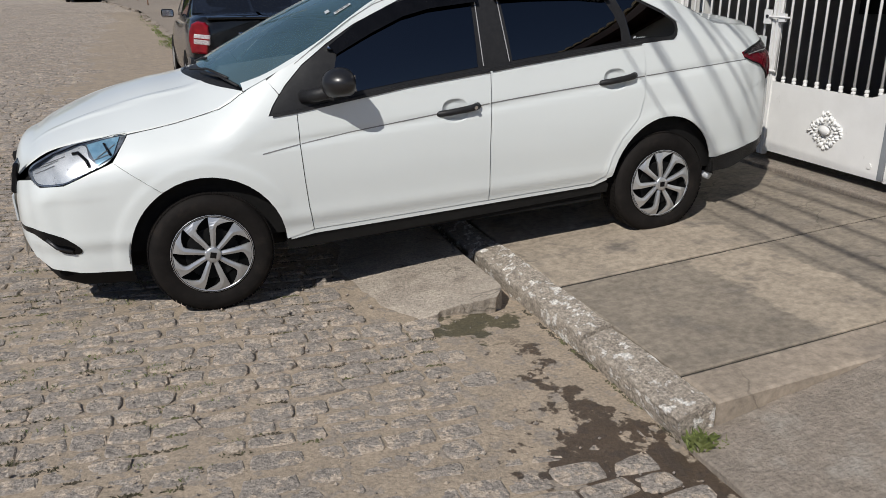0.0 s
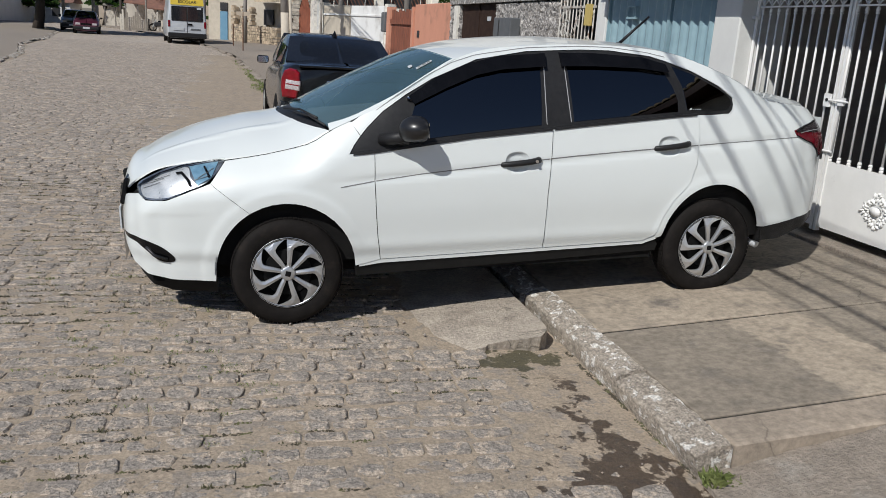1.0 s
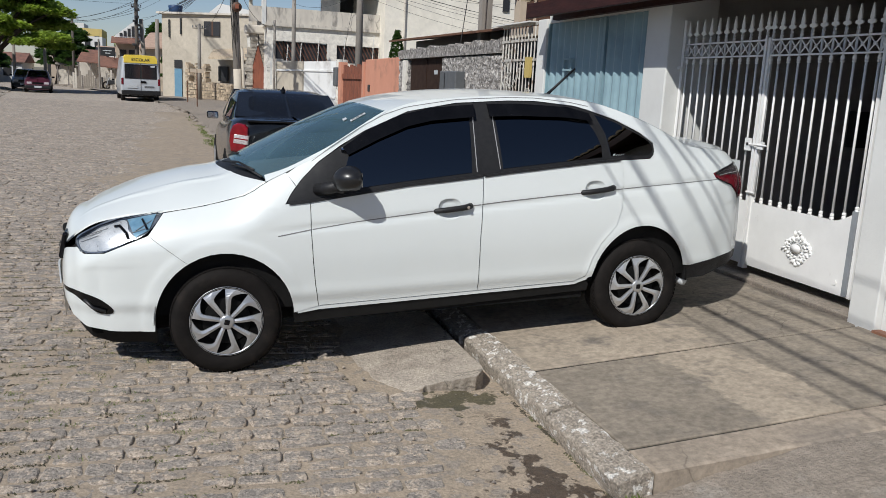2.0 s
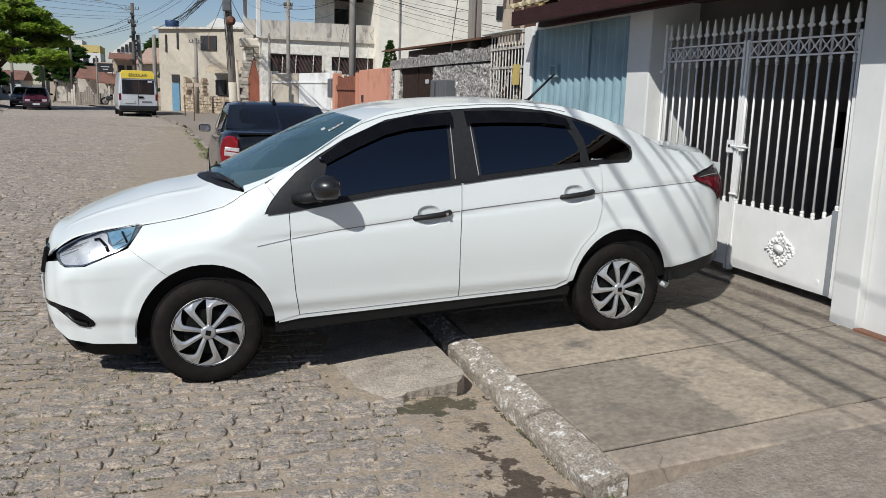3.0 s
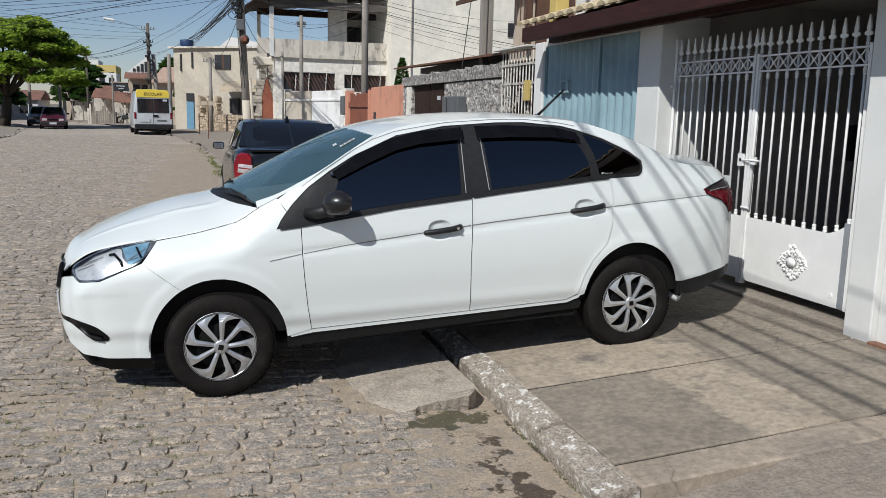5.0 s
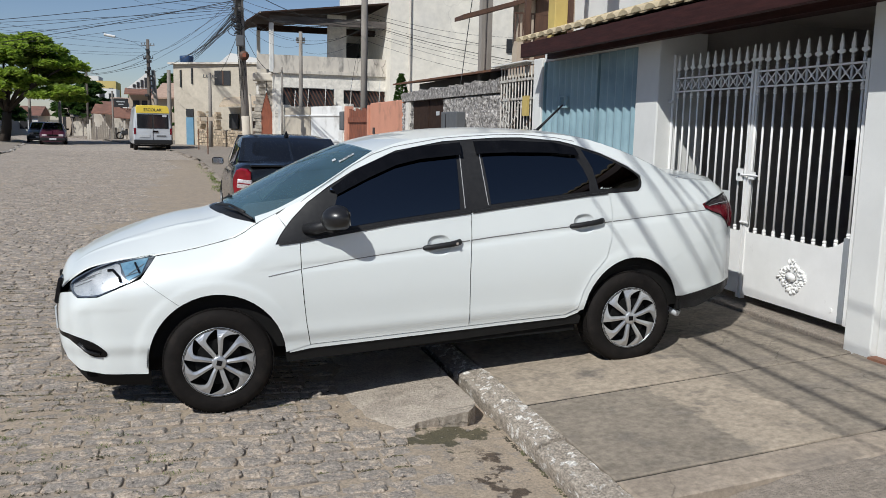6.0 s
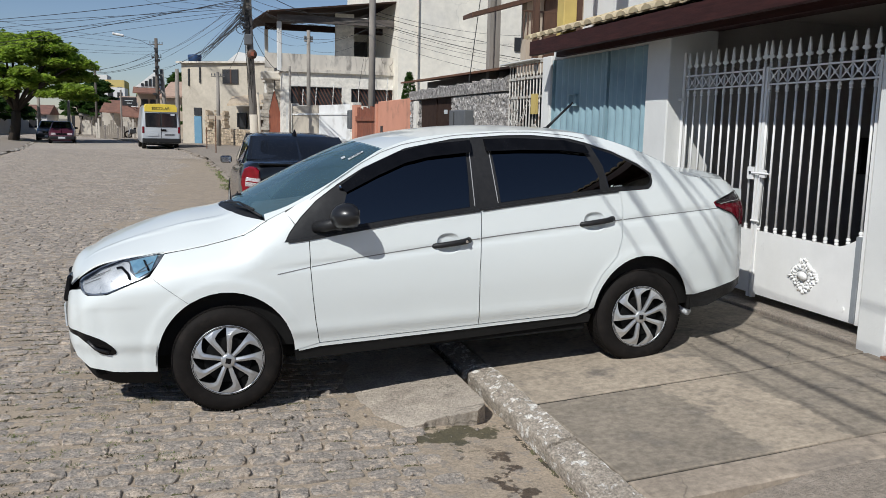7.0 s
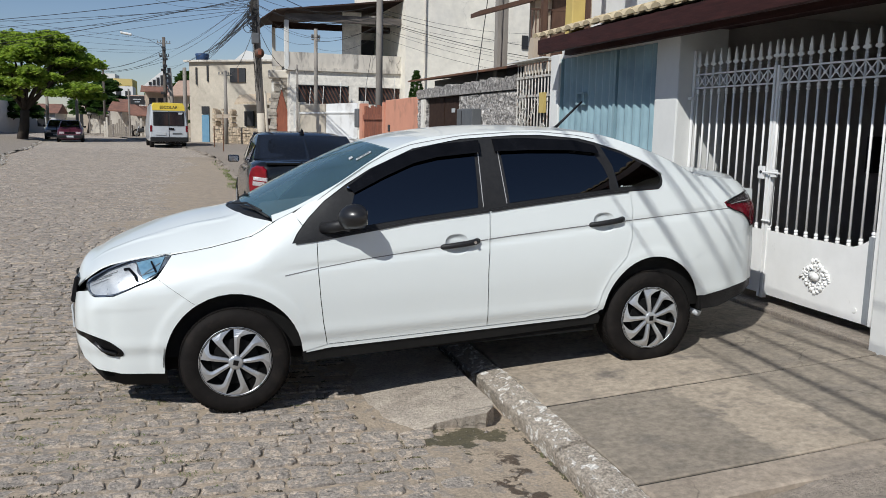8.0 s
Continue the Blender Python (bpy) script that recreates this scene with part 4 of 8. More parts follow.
    rail = [(0.361, 0.295), (0.505, 0.310), (1.404, 0.322), (2.073, 0.331), (2.15, 0.36), (2.18, 0.33), (2.17, 0.285), (1.409, 0.262), (0.367, 0.238)]
    sill = [(0.385, 0.312), (0.505, 0.331), (1.404, 0.343), (2.073, 0.352), (2.15, 0.381), (2.16, 0.362), (2.078, 0.333), (1.404, 0.324), (0.505, 0.311), (0.385, 0.296)]
    lip_f = [(-0.362, 0.252), (-0.60, 0.258), (-0.72, 0.282), (-0.785, 0.33), (-0.765, 0.265), (-0.70, 0.195), (-0.6, 0.165), (-0.362, 0.158)]
    dlo = [(0.341, 0.915), (0.37, 0.963), (0.405, 1.006), *dlo_top[::-1], *[(x, float(belt_line(x)) - 0.004) for x in (2.4, 2.2, 2.0, 1.8, 1.6, 1.4, 1.2, 1.0, 0.8, 0.6, 0.474)]]
    glass_f = [(0.635, 0.973), (1.0, 1.01), (1.412, 1.045), (1.436, 1.37), (1.206, 1.365), (1.06, 1.335), (0.889, 1.27), (0.715, 1.188)]
    glass_r = [(1.604, 1.06), (1.95, 1.086), (2.25, 1.106), (2.254, 1.17), (2.225, 1.25), (2.17, 1.34), (2.05, 1.375), (1.59, 1.385)]
    glass_q = [(2.31, 1.112), (2.45, 1.112), (2.55, 1.109), (2.582, 1.116), (2.602, 1.136), (2.605, 1.158), (2.596, 1.18), (2.572, 1.202), (2.525, 1.232), (2.36, 1.315), (2.235, 1.358), (2.29, 1.24)]
    visor_f = [(0.672, 1.205), (0.839, 1.305), (1.01, 1.372), (1.213, 1.413), (1.466, 1.428), (1.462, 1.356), (1.206, 1.34), (1.06, 1.312), (0.889, 1.248), (0.70, 1.165)]
    visor_r = [(1.552, 1.432), (1.759, 1.43), (2.053, 1.408), (2.185, 1.372), (2.205, 1.325), (2.17, 1.325), (2.03, 1.345), (1.76, 1.357), (1.556, 1.357)]
    proud = lambda x, z: 0.026
    for sign in (-1, 1):
        P = lambda name, poly, mat, **k: side_panel(name, poly, mat, car, sign=sign, **k)
        P("front_wing", fender, M_CARWHITE, step=0.014)
        P("side_frame", body_side, M_CARWHITE, gap=0.0013, step=0.018)
        P("front_bumper", bumper_f, M_CARWHITE, step=0.014, gap=0.002)
        P("rear_bumper", bumper_r, M_CARWHITE, step=0.015, gap=0.0008)
        P("lower_bumper", bumper_low, M_BLACKPLASTIC, label="matt black lower bumper")
        P("front_lip", lip_f, M_ROCKER, offset=-0.075, label="matt black lip under the bumper")
        fd = P("front_door", front_door, M_CARWHITE, step=0.018, gap=0.0031)
        rd = P("rear_door", rear_door, M_CARWHITE, step=0.018, gap=0.0031)
        P("sill", sill, M_CARWHITE, offset=-0.003, gap=0.0005)
        P("rocker_panel", rail, M_ROCKER, offset=-0.014, label="matt black rocker panel")
        P("window_surround", dlo, M_BLACKPLASTIC, offset=-0.006, label="matt black window surround")
        P("front_side_window", glass_f, M_TINT, offset=-0.003, thick=0.004, label="dark tinted side window")
        P("rear_side_window", glass_r, M_TINT, offset=-0.003, thick=0.004, label="dark tinted side window")
        P("quarter_window", glass_q, M_TINT, offset=-0.002, thick=0.004, label="dark quarter window")
        P("wind_deflector", visor_f, M_GLOSSBLACK, lift=proud, thick=0.024, label="glossy black wind deflector")
        P("wind_deflector", visor_r, M_GLOSSBLACK, lift=proud, thick=0.024, label="glossy black wind deflector")
        # belt strips
        ribbon_line([(0.36, 0.917), (0.474, 0.926), (0.745, 0.957), (1.03, 0.991), (1.472, 1.023)], 0.014, 0.006, "belt_strip", M_BLACKPLASTIC, fd, sign)
        ribbon_line([(1.486, 1.024), (1.64, 1.038), (2.23, 1.082), (2.37, 1.088)], 0.014, 0.006, "belt_strip", M_BLACKPLASTIC, rd, sign)
        for a, b in (((1.438, 1.05), (1.452, 1.36)), ((1.583, 1.06), (1.573, 1.365))):
            v = [(x, sign * (side_y(x, z) + 0.004), z) for x, z in ((a[0], a[1]), (a[0] + 0.005, a[1]), (b[0] + 0.005, b[1]), (b[0], b[1]))]
            part("trim_strip", (v, [(0, 1, 2, 3) if sign < 0 else (3, 2, 1, 0)]), M_TRIM, fd if a[0] < 1.5 else rd)
        # the moulding along the doors: a narrow grey strip
        ribbon_line([(0.291, 0.746), (0.468, 0.772)], 0.0055, 0.0012, "side_strip", M_STRIP, car, sign, "thin grey strip")
        ribbon_line([(0.478, 0.773), (0.731, 0.803), (1.146, 0.838), (1.456, 0.862)], 0.0055, 0.0012, "side_strip", M_STRIP, fd, sign)
        ribbon_line([(1.463, 0.863), (1.62, 0.874), (2.0, 0.896), (2.384, 0.913)], 0.0055, 0.0012, "side_strip", M_STRIP, rd, sign)
        ribbon_line([(2.394, 0.914), (2.7, 0.926), (2.98, 0.934), (3.1, 0.936)], 0.0055, 0.0012, "side_strip", M_STRIP, car, sign, "thin grey strip")
        ribbon_line([(0.50, 1.135), (0.62, 1.214), (0.80, 1.316), (0.93, 1.376), (1.07, 1.417), (1.37, 1.456), (1.69, 1.465), (1.87, 1.460), (2.08, 1.434), (2.2, 1.408)], 0.004, 0.0012, "frame_seam", M_STRIP, car, sign)
        # handles
        for hx, hz, door in ((1.282, 0.847, fd), (2.211, 0.912, rd)):
            pts = [(hx - 0.112, hz - 0.010, -0.006), (hx - 0.098, hz - 0.009, 0.012), (hx - 0.05, hz - 0.005, 0.024), (hx + 0.05, hz + 0.004, 0.024), (hx + 0.09, hz + 0.009, 0.018), (hx + 0.110, hz + 0.011, 0.0)]
            pts = [(x, z, o + 0.012) for x, z, o in pts]
            v, f = tube([(x, sign * (float(side_y(hx + 0.3, hz + 0.02)) + o - 0.012 + 0.05 * (x - hx - 0.1) * (hx < 1.5)), z) for x, z, o in pts], 0.0145, 12, 0.0185)
            grip = part("door_handle", (v, f), M_BLACKPLASTIC, door, "black pull handle", smooth=True)
            if door is fd:
                part("keyhole", moved(lathe([(0.009, -0.01), (0.009, 0.006), (0.001, 0.007)], 16), Matrix.Translation((hx + 0.085, sign * (float(side_y(hx + 0.3, hz + 0.02)) + 0.032), hz + 0.009))), M_CHROME, grip)
        # mirror
        foot = [(0.515, sign * 0.80, 0.985), (0.565, sign * 0.86, 0.997), (0.63, sign * 0.915, 1.018)]
        shell = part("door_mirror", tube(foot, 0.032, 12), M_BLACKPLASTIC, fd, "black plastic door mirror", smooth=True)
        bm = bmesh.new()
        bmesh.ops.create_uvsphere(bm, u_segments=28, v_segments=18, radius=1.0)
        for q in bm.verts:
            x, y, z = q.co
            if x > 0.55:
                x = 0.55 + (x - 0.55) * 0.25
            z = max(z, -0.72 + 0.1 * z)
            q.co = (0.682 + x * 0.088 - 0.012 * (1 - abs(y)), sign * (0.922 + 0.095 * y), 1.048 + z * 0.074 * (1 - 0.15 * y) + 0.008 * y)
        part("mirror_shell", bm, M_SATIN, shell, smooth=True)
        v, f = boxes_geo((0.729, sign * 0.922 - 0.055, 1.012, 0.7325, sign * 0.922 + 0.055, 1.088))
        part("mirror_face", (v, f), M_CHROME, shell)
        # sail panel with its bright corner
        part("sail_corner", tube([(x, sign * (float(side_y(x, z)) + 0.008), z) for x, z in ((0.665, 1.196), (0.70, 1.19))], 0.010, 8), M_CHROME, fd)
        # headlight
        lamp = P("headlight", head, M_HEADBOWL, offset=-0.02, smooth=True, gap=0.0, step=0.02, label="clear headlight with chrome bowl and black rim")
        bowl = [(-0.700, 0.697), (-0.60, 0.699), (-0.54, 0.719), (-0.474, 0.745), (-0.440, 0.762), (-0.466, 0.80), (-0.478, 0.842), (-0.54, 0.838), (-0.61, 0.812), (-0.68, 0.776), (-0.722, 0.742)]
        side_panel("main_reflector", bowl, M_BOWLWHITE, lamp, offset=-0.014, gap=0, sign=sign, step=0.02, smooth=True)
        inner = [(-0.470, 0.848), (-0.40, 0.862), (-0.325, 0.872), (-0.365, 0.800), (-0.435, 0.766)]
        side_panel("indicator", inner, M_LAMPBLUE, lamp, offset=-0.012, gap=0, sign=sign)
        part("bulb_stem", tube([(x, sign * (float(side_y(x, z)) - 0.004), z) for x, z in ((-0.535, 0.818), (-0.51, 0.822), (-0.478, 0.79), (-0.47, 0.765))], 0.0075, 8), M_GLOSSBLACK, lamp, smooth=True)
        part("lamp_divider", tube([(x, sign * (float(side_y(x, z)) - 0.006), z) for x, z in ((-0.395, 0.852), (-0.372, 0.805))], 0.006, 8), M_GLOSSBLACK, lamp, smooth=True)
        lens = side_panel("lens", head, M_CLEAR, lamp, offset=0.002, smooth=True, gap=0.0, step=0.02, sign=sign, thick=0.004)
        lens.visible_shadow = False
        up = [(-0.291, 0.884), (-0.348, 0.884), (-0.508, 0.858), (-0.622, 0.818), (-0.709, 0.772), (-0.745, 0.74), (-0.735, 0.738), (-0.615, 0.812), (-0.50, 0.851), (-0.35, 0.879)]
        for x0, z0, x1, z1 in ((-0.715, 0.748, -0.60, 0.792), (-0.71, 0.735, -0.62, 0.772), (-0.70, 0.762, -0.57, 0.808), (-0.43, 0.80, -0.35, 0.845), (-0.45, 0.79, -0.37, 0.812)):
            part("lamp_flute", tube([(x, sign * (float(side_y(x, z)) - 0.008), z) for x, z in ((x0, z0), ((x0 + x1) / 2, (z0 + z1) / 2), (x1, z1))], 0.0018, 6), M_STRIP, lamp)
        side_panel("lamp_brow", up, M_GLOSSBLACK, lamp, offset=0.003, gap=0.002, sign=sign, thick=0.006)
        # fog lamp recess
        fog = [(-0.83, 0.488), (-0.76, 0.482), (-0.705, 0.470), (-0.635, 0.440), (-0.59, 0.406), (-0.572, 0.380), (-0.582, 0.360), (-0.635, 0.358), (-0.672, 0.378), (-0.715, 0.420), (-0.765, 0.452), (-0.825, 0.470)]
        vent = P("bumper_vent", fog, M_GLOSSBLACK, offset=0.004, gap=0.0, step=0.02, smooth=True, label="black air vent", lift=lambda x, z: -0.0 * x)
        part("vent_bar", tube([(x, sign * (float(side_y(x, z)) + 0.012), z) for x, z in ((-0.715, 0.440), (-0.675, 0.395), (-0.61, 0.374))], 0.009, 8), M_SATIN, vent, smooth=True)
        # tail lamp
        tl = P("tail_lamp", tail, M_REDLENS, offset=0.002, gap=0.002, step=0.02, label="red tail lamp with smoked upper half")
        top = [(3.085, 0.974), (3.16, 0.996), (3.27, 1.017), (3.355, 1.014), (3.385, 0.955), (3.27, 0.955), (3.15, 0.960), (3.10, 0.965)]
        side_panel("smoked_lens", top, M_SMOKELENS, tl, offset=0.006, gap=0.003, step=0.02, sign=sign, thick=0.006)
        for pts, mat in (([(3.12, 0.962), (3.22, 0.972), (3.36, 0.972)], M_TRIM), ([(3.082, 0.972), (3.16, 0.998), (3.27, 1.02), (3.355, 1.017)], M_GLOSSBLACK), ([(3.09, 0.948), (3.14, 0.924), (3.215, 0.895), (3.265, 0.852), (3.31, 0.804)], M_GLOSSBLACK)):
            ribbon_line(pts, 0.007 if mat is M_GLOSSBLACK else 0.004, 0.009, "lamp_line", mat, tl, sign)
        # the shut line between bonnet and wing
        seam = [(-0.29, 0.880), (-0.18, 0.893), (-0.075, 0.909), (0.03, 0.930), (0.132, 0.957), (0.185, 0.983), (0.228, 1.012), (0.262, 1.030)]
        part("bonnet_gap", tube([(x, sign * (float(side_y(x, z)) + 0.0005), z + 0.001) for x, z in seam], 0.0017, 6), M_ROCKER, car)
    # upper skin
    const = lambda a, b=0.0: (lambda t: a + b * (1 - t * t))
    top_panel("bonnet", const(-0.845, -0.005), const(0.250, -0.232), M_CARWHITE, car, reach=0.992, nx=46)
    top_panel("cowl", const(0.246, -0.232), const(0.275, -0.15), M_BLACKPLASTIC, car, reach=0.93, nx=8, offset=-0.012, label="black scuttle panel")
    top_panel("windscreen", const(0.268, -0.165), const(0.955, -0.065), M_WIND, car, reach=0.965, nx=30, offset=-0.002, thick=0.004, label="lightly tinted windscreen").visible_shadow = False
    for a in (-1, 1):
        ts = np.linspace(0, 1, 24)
        xs = 0.25 + 0.705 * ts
        v = []
        for x in xs:
            # the pane's lower corner is rounded off by the pillar's foot
            w0 = 0.962 - 0.055 * max(0.0, (0.43 - x) / 0.18) ** 2.0
            v += [tuple(top_point(np.array(x), np.array(a * w)) + np.array([0, 0, up])) for w, up in ((w0, 0.002), ((w0 + 1.002) / 2, 0.002), (1.002, 0.0))]
        f = [(3 * i + j, 3 * i + 3 + j, 3 * i + 4 + j, 3 * i + 1 + j) if a < 0 else (3 * i + j, 3 * i + 1 + j, 3 * i + 4 + j, 3 * i + 3 + j) for i in range(23) for j in range(2)]
        part("windscreen_pillar", (v, f), M_CARWHITE, car, smooth=True)
    top_panel("roof", const(0.957, -0.065), const(2.34, 0.03), M_CARWHITE, car, reach=1.0, nx=50)
    top_panel("rear_window", const(2.345, 0.03), const(2.90, 0.03), M_TINT, car, reach=0.93, nx=26, offset=-0.003, thick=0.004, label="dark tinted rear window")
    for a in (-1, 1):
        xs = np.linspace(2.34, 2.94, 24)
        v = []
        for x in xs:
            v += [tuple(top_point(np.array(x), np.array(a * 0.925))), tuple(top_point(np.array(x), np.array(a * 1.0)))]
        f = [(2 * i, 2 * i + 2, 2 * i + 3, 2 * i + 1) if a < 0 else (2 * i, 2 * i + 1, 2 * i + 3, 2 * i + 2) for i in range(23)]
        part("rear_pillar", (v, f), M_CARWHITE, car, smooth=True)
    lid = top_panel("boot_lid", const(2.91, 0.03), const(3.425), M_CARWHITE, car, reach=0.995, nx=26)
    # the low spoiler on the lid
    ts = np.linspace(-0.86, 0.86, 41)
    v = []
    for t in ts:
        for x, dz in ((3.02, 0.0), (3.2, 0.024), (3.37, 0.034), (3.395, 0.026), (3.39, 0.0)):
            fall = 1 - max(0, (abs(t) - 0.7) / 0.16) ** 2
            q = top_point(np.array(x), np.array(t))
            v.append((x, q[1], q[2] + dz * fall))
    f = [(i * 5 + k, i * 5 + k + 1, i * 5 + k + 6, i * 5 + k + 5) for i in range(40) for k in range(4)]
    part("spoiler", (v, f), M_CARWHITE, lid, smooth=True)
    # front and rear faces, between the flanks
    zf = np.linspace(0.24, 0.66, 12)
    v = [(-0.868 - 0.012 * (1 - (y / 0.27) ** 2), y, z) for z in zf for y in np.linspace(-0.275, 0.275, 9)]
    f = [(i * 9 + j, i * 9 + j + 1, (i + 1) * 9 + j + 1, (i + 1) * 9 + j) for i in range(11) for j in range(8)]
    part("bumper_face", (v, [q[::-1] for q in f]), M_CARWHITE, car, smooth=True)
    gr = part("grille", moved(box_bm_geo(-0.016, -0.42, -0.075, 0.016, 0.42, 0.075, 0.015), pose(-0.826, 0, 0.682, 0, 14, 0)), M_GLOSSBLACK, car, "black grille with chrome rim")
    part("emblem", moved(lathe([(0.05, -0.01), (0.05, 0.012), (0.04, 0.02), (0.001, 0.022)], 28, "x"), pose(-0.846, 0, 0.69, 0, 14, 180)), M_GREYMETAL, gr, smooth=True)
    part("number_plate", boxes_geo((-0.892, -0.2, 0.42, -0.884, 0.2, 0.55)), M_PLATE, car, "grey plate")
    zr = np.linspace(0.44, 1.02, 12)
    v = [(3.43 + 0.012 * (1 - (y / 0.5) ** 2), y, z) for z in zr for y in np.linspace(-0.5, 0.5, 9)]
    part("boot_face", (v, f), M_CARWHITE, car, smooth=True)
    # dark inner shell, wheel housings and floor
    prof = lambda x, o: [(x, -(float(side_y(x, 0.34)) - o), 0.33), (x, -(float(side_y(x, 0.6)) - o), 0.62), (x, -(float(side_y(x, 0.85)) - o), float(min(0.86, edge_line(x) - 0.03))), (x, 0, float(min(0.88, centre_line(x) - 0.04)))]
    v, f = [], []
    xs = [-0.82, -0.7, -0.5, -0.42] + [0.40 + 0.1 * i for i in range(18)] + [2.9, 3.1, 3.25, 3.38]
    for x in xs:
        h = prof(x, 0.04)
        v += h + [(a, -b, c) for a, b, c in h[::-1][1:]]
    for i in range(len(xs) - 1):
        for k in range(6):
            f.append((i * 7 + k, i * 7 + k + 1, i * 7 + k + 8, i * 7 + k + 7))
    part("inner_shell", (v, f), M_UNDER, car)
    part("floor_pan", boxes_geo((-0.70, -0.60, 0.22, 2.9, 0.60, 0.30), (2.9, -0.45, 0.36, 3.3, 0.45, 0.44), (0.38, -0.78, 0.24, 2.15, 0.78, 0.31), (-0.40, -0.6, 0.30, 0.38, 0.6, 0.86), (2.16, -0.6, 0.30, 2.88, 0.6, 0.9)), M_UNDER, car)
    for cx, rr in ((0.0, 0.375), (2.525, 0.37)):
        for sign in (-1, 1):
            n = 20
            v, f = [], []
            for i in range(n + 1):
                a = math.pi * i / n
                for y in (0.58, 0.80):
                    v.append((cx + rr * math.cos(a), sign * y, 0.29 + (rr + 0.01) * math.sin(a)))
            f = [(2 * i, 2 * i + 1, 2 * i + 3, 2 * i + 2) for i in range(n)]
            part("wheel_arch_liner", (v, f), M_UNDER, car)
    for cx in (0.0, 2.511):
        for sign in (-1, 1):
            wheel(car, cx, sign * 0.745, 0.292, sign, turn=0.035 if cx else 0.28)
    # cabin
    top_panel("headliner", const(1.0, -0.065), const(2.3, 0.03), M_LINER, car, reach=0.97, nx=20, offset=-0.03, thick=0.004, label="pale grey headliner")
    for sx in (0.95, 1.9):
        for sy in (-0.38, 0.38):
            part("seat_back", moved(box_bm_geo(-0.07, -0.24, 0, 0.07, 0.24, 0.62, 0.05), pose(sx + 0.2, sy, 0.55, 0, 14, 0)), M_SEAT, car, smooth=True)
            part("headrest", moved(box_bm_geo(-0.05, -0.13, 0, 0.05, 0.13, 0.17, 0.04), pose(sx + 0.36, sy, 1.17, 0, 12, 0)), M_SEAT, car, smooth=True)
    part("dashboard", moved(box_bm_geo(-0.28, -0.70, -0.12, 0.28, 0.70, 0.05, 0.05), pose(0.50, 0, 0.97, 0, -4, 0)), M_DASH, car, smooth=True)
    part("steering_wheel", moved(torus_geo(0.18, 0.016), pose(0.85, -0.38, 0.98, 0, 62, 0)), M_SEAT, car, smooth=True)
    # wipers
    for pts in (((0.06, -0.10, 1.085), (0.13, -0.36, 1.105), (0.20, -0.60, 1.082)), ((0.115, 0.25, 1.085), (0.14, 0.1, 1.115), (0.155, -0.05, 1.127)), ((0.10, -0.30, 1.085), (0.17, -0.52, 1.085), (0.235, -0.68, 1.05))):
        part("wiper", tube(pts, 0.0065, 8), M_BLACKPLASTIC, car, smooth=True)
    # stickers on the windscreen
    for x, t, w, h in ((0.81, -0.77, 0.026, 0.046), (0.745, -0.66, 0.036, 0.011)):
        q = []
        for du, dv in ((-1, -1), (1, -1), (1, 1), (-1, 1)):
            p = top_point(np.array(x + dv * h), np.array(t + du * w / 1.2))
            q.append((p[0] - 0.003, p[1], p[2] + 0.003))
        sticker = part("windscreen_sticker", (q, [(3, 2, 1, 0), (0, 1, 2, 3)]), M_PLATE, car, "pale printed sticker")
        if h > 0.03:
            a, b, c, d = (Vector(p) for p in q)
            for s0, s1 in ((0.12, 0.3), (0.4, 0.62), (0.72, 0.88)):
                g = [a.lerp(d, s0).lerp(b.lerp(c, s0), u) for u in (0.25, 0.75)] + [a.lerp(d, s1).lerp(b.lerp(c, s1), u) for u in (0.75, 0.25)]
                g = [p + Vector((-0.002, 0, 0.002)) for p in g]
                part("print_bar", (g, [(3, 2, 1, 0), (0, 1, 2, 3)]), M_STRIP, sticker)
    # short script badge behind the rear door
    for i, (a, b) in enumerate(((2.322, 2.336), (2.341, 2.352), (2.356, 2.366), (2.370, 2.380), (2.384, 2.396))):
        top = 1.122 + 0.006 * (i == 0)
        v = [(x, -(float(side_y(x, z)) + 0.001), z) for x, z in ((a, 1.115), (b, 1.117), (b + 0.004, top), (a + 0.004, top - 0.004))]
        part("badge_stroke", (v, [(0, 1, 2, 3)]), M_PLATE, car)
    # roof aerial
    part("aerial_base", moved(lathe([(0.03, 0), (0.024, 0.012), (0.01, 0.02)], 16, "z"), pose(2.235, 0, 1.454, 0, 3, 0)), M_BLACKPLASTIC, car)
    part("aerial", tube([(2.24, 0, 1.462), (2.335, 0, 1.544), (2.445, 0, 1.636)], 0.011, 8, 0.007), M_BLACKPLASTIC, car, smooth=True)
    # rear fog reflector / mud flap stub seen behind the wheel
    part("exhaust_end", tube([(2.89, -0.62, 0.285), (2.925, -0.73, 0.262)], 0.027, 12), M_PLATE, car, smooth=True)
    # the boot's upper corners stand out squarely
    for ob in car.children_recursive:
        if not ob.name.startswith(("tyre", "tread", "hubcap", "spoke", "rim_edge")):
            co = np.empty(len(ob.data.vertices) * 3)
            ob.data.vertices.foreach_get("co", co)
            co = co.reshape(-1, 3)
            a, b = np.clip((co[:, 0] - 3.0) / 0.42, 0, 1), np.clip((co[:, 2] - 0.74) / 0.24, 0, 1)
            if (a * b).max() > 0:
                co[:, 0] += 0.04 * a**1.5 * b * b * (3 - 2 * b)
                ob.data.vertices.foreach_set("co", co.ravel())
                ob.data.update()
    car.matrix_world = CAR
    return car


def box_bm_geo(x0, y0, z0, x1, y1, z1, bevel):
    bm = box_bm(x0, y0, z0, x1, y1, z1, bevel, 3)
    bm.verts.index_update()
    g = [tuple(v.co) for v in bm.verts], [tuple(v.index for v in q.verts) for q in bm.faces]
    bm.free()
    return g


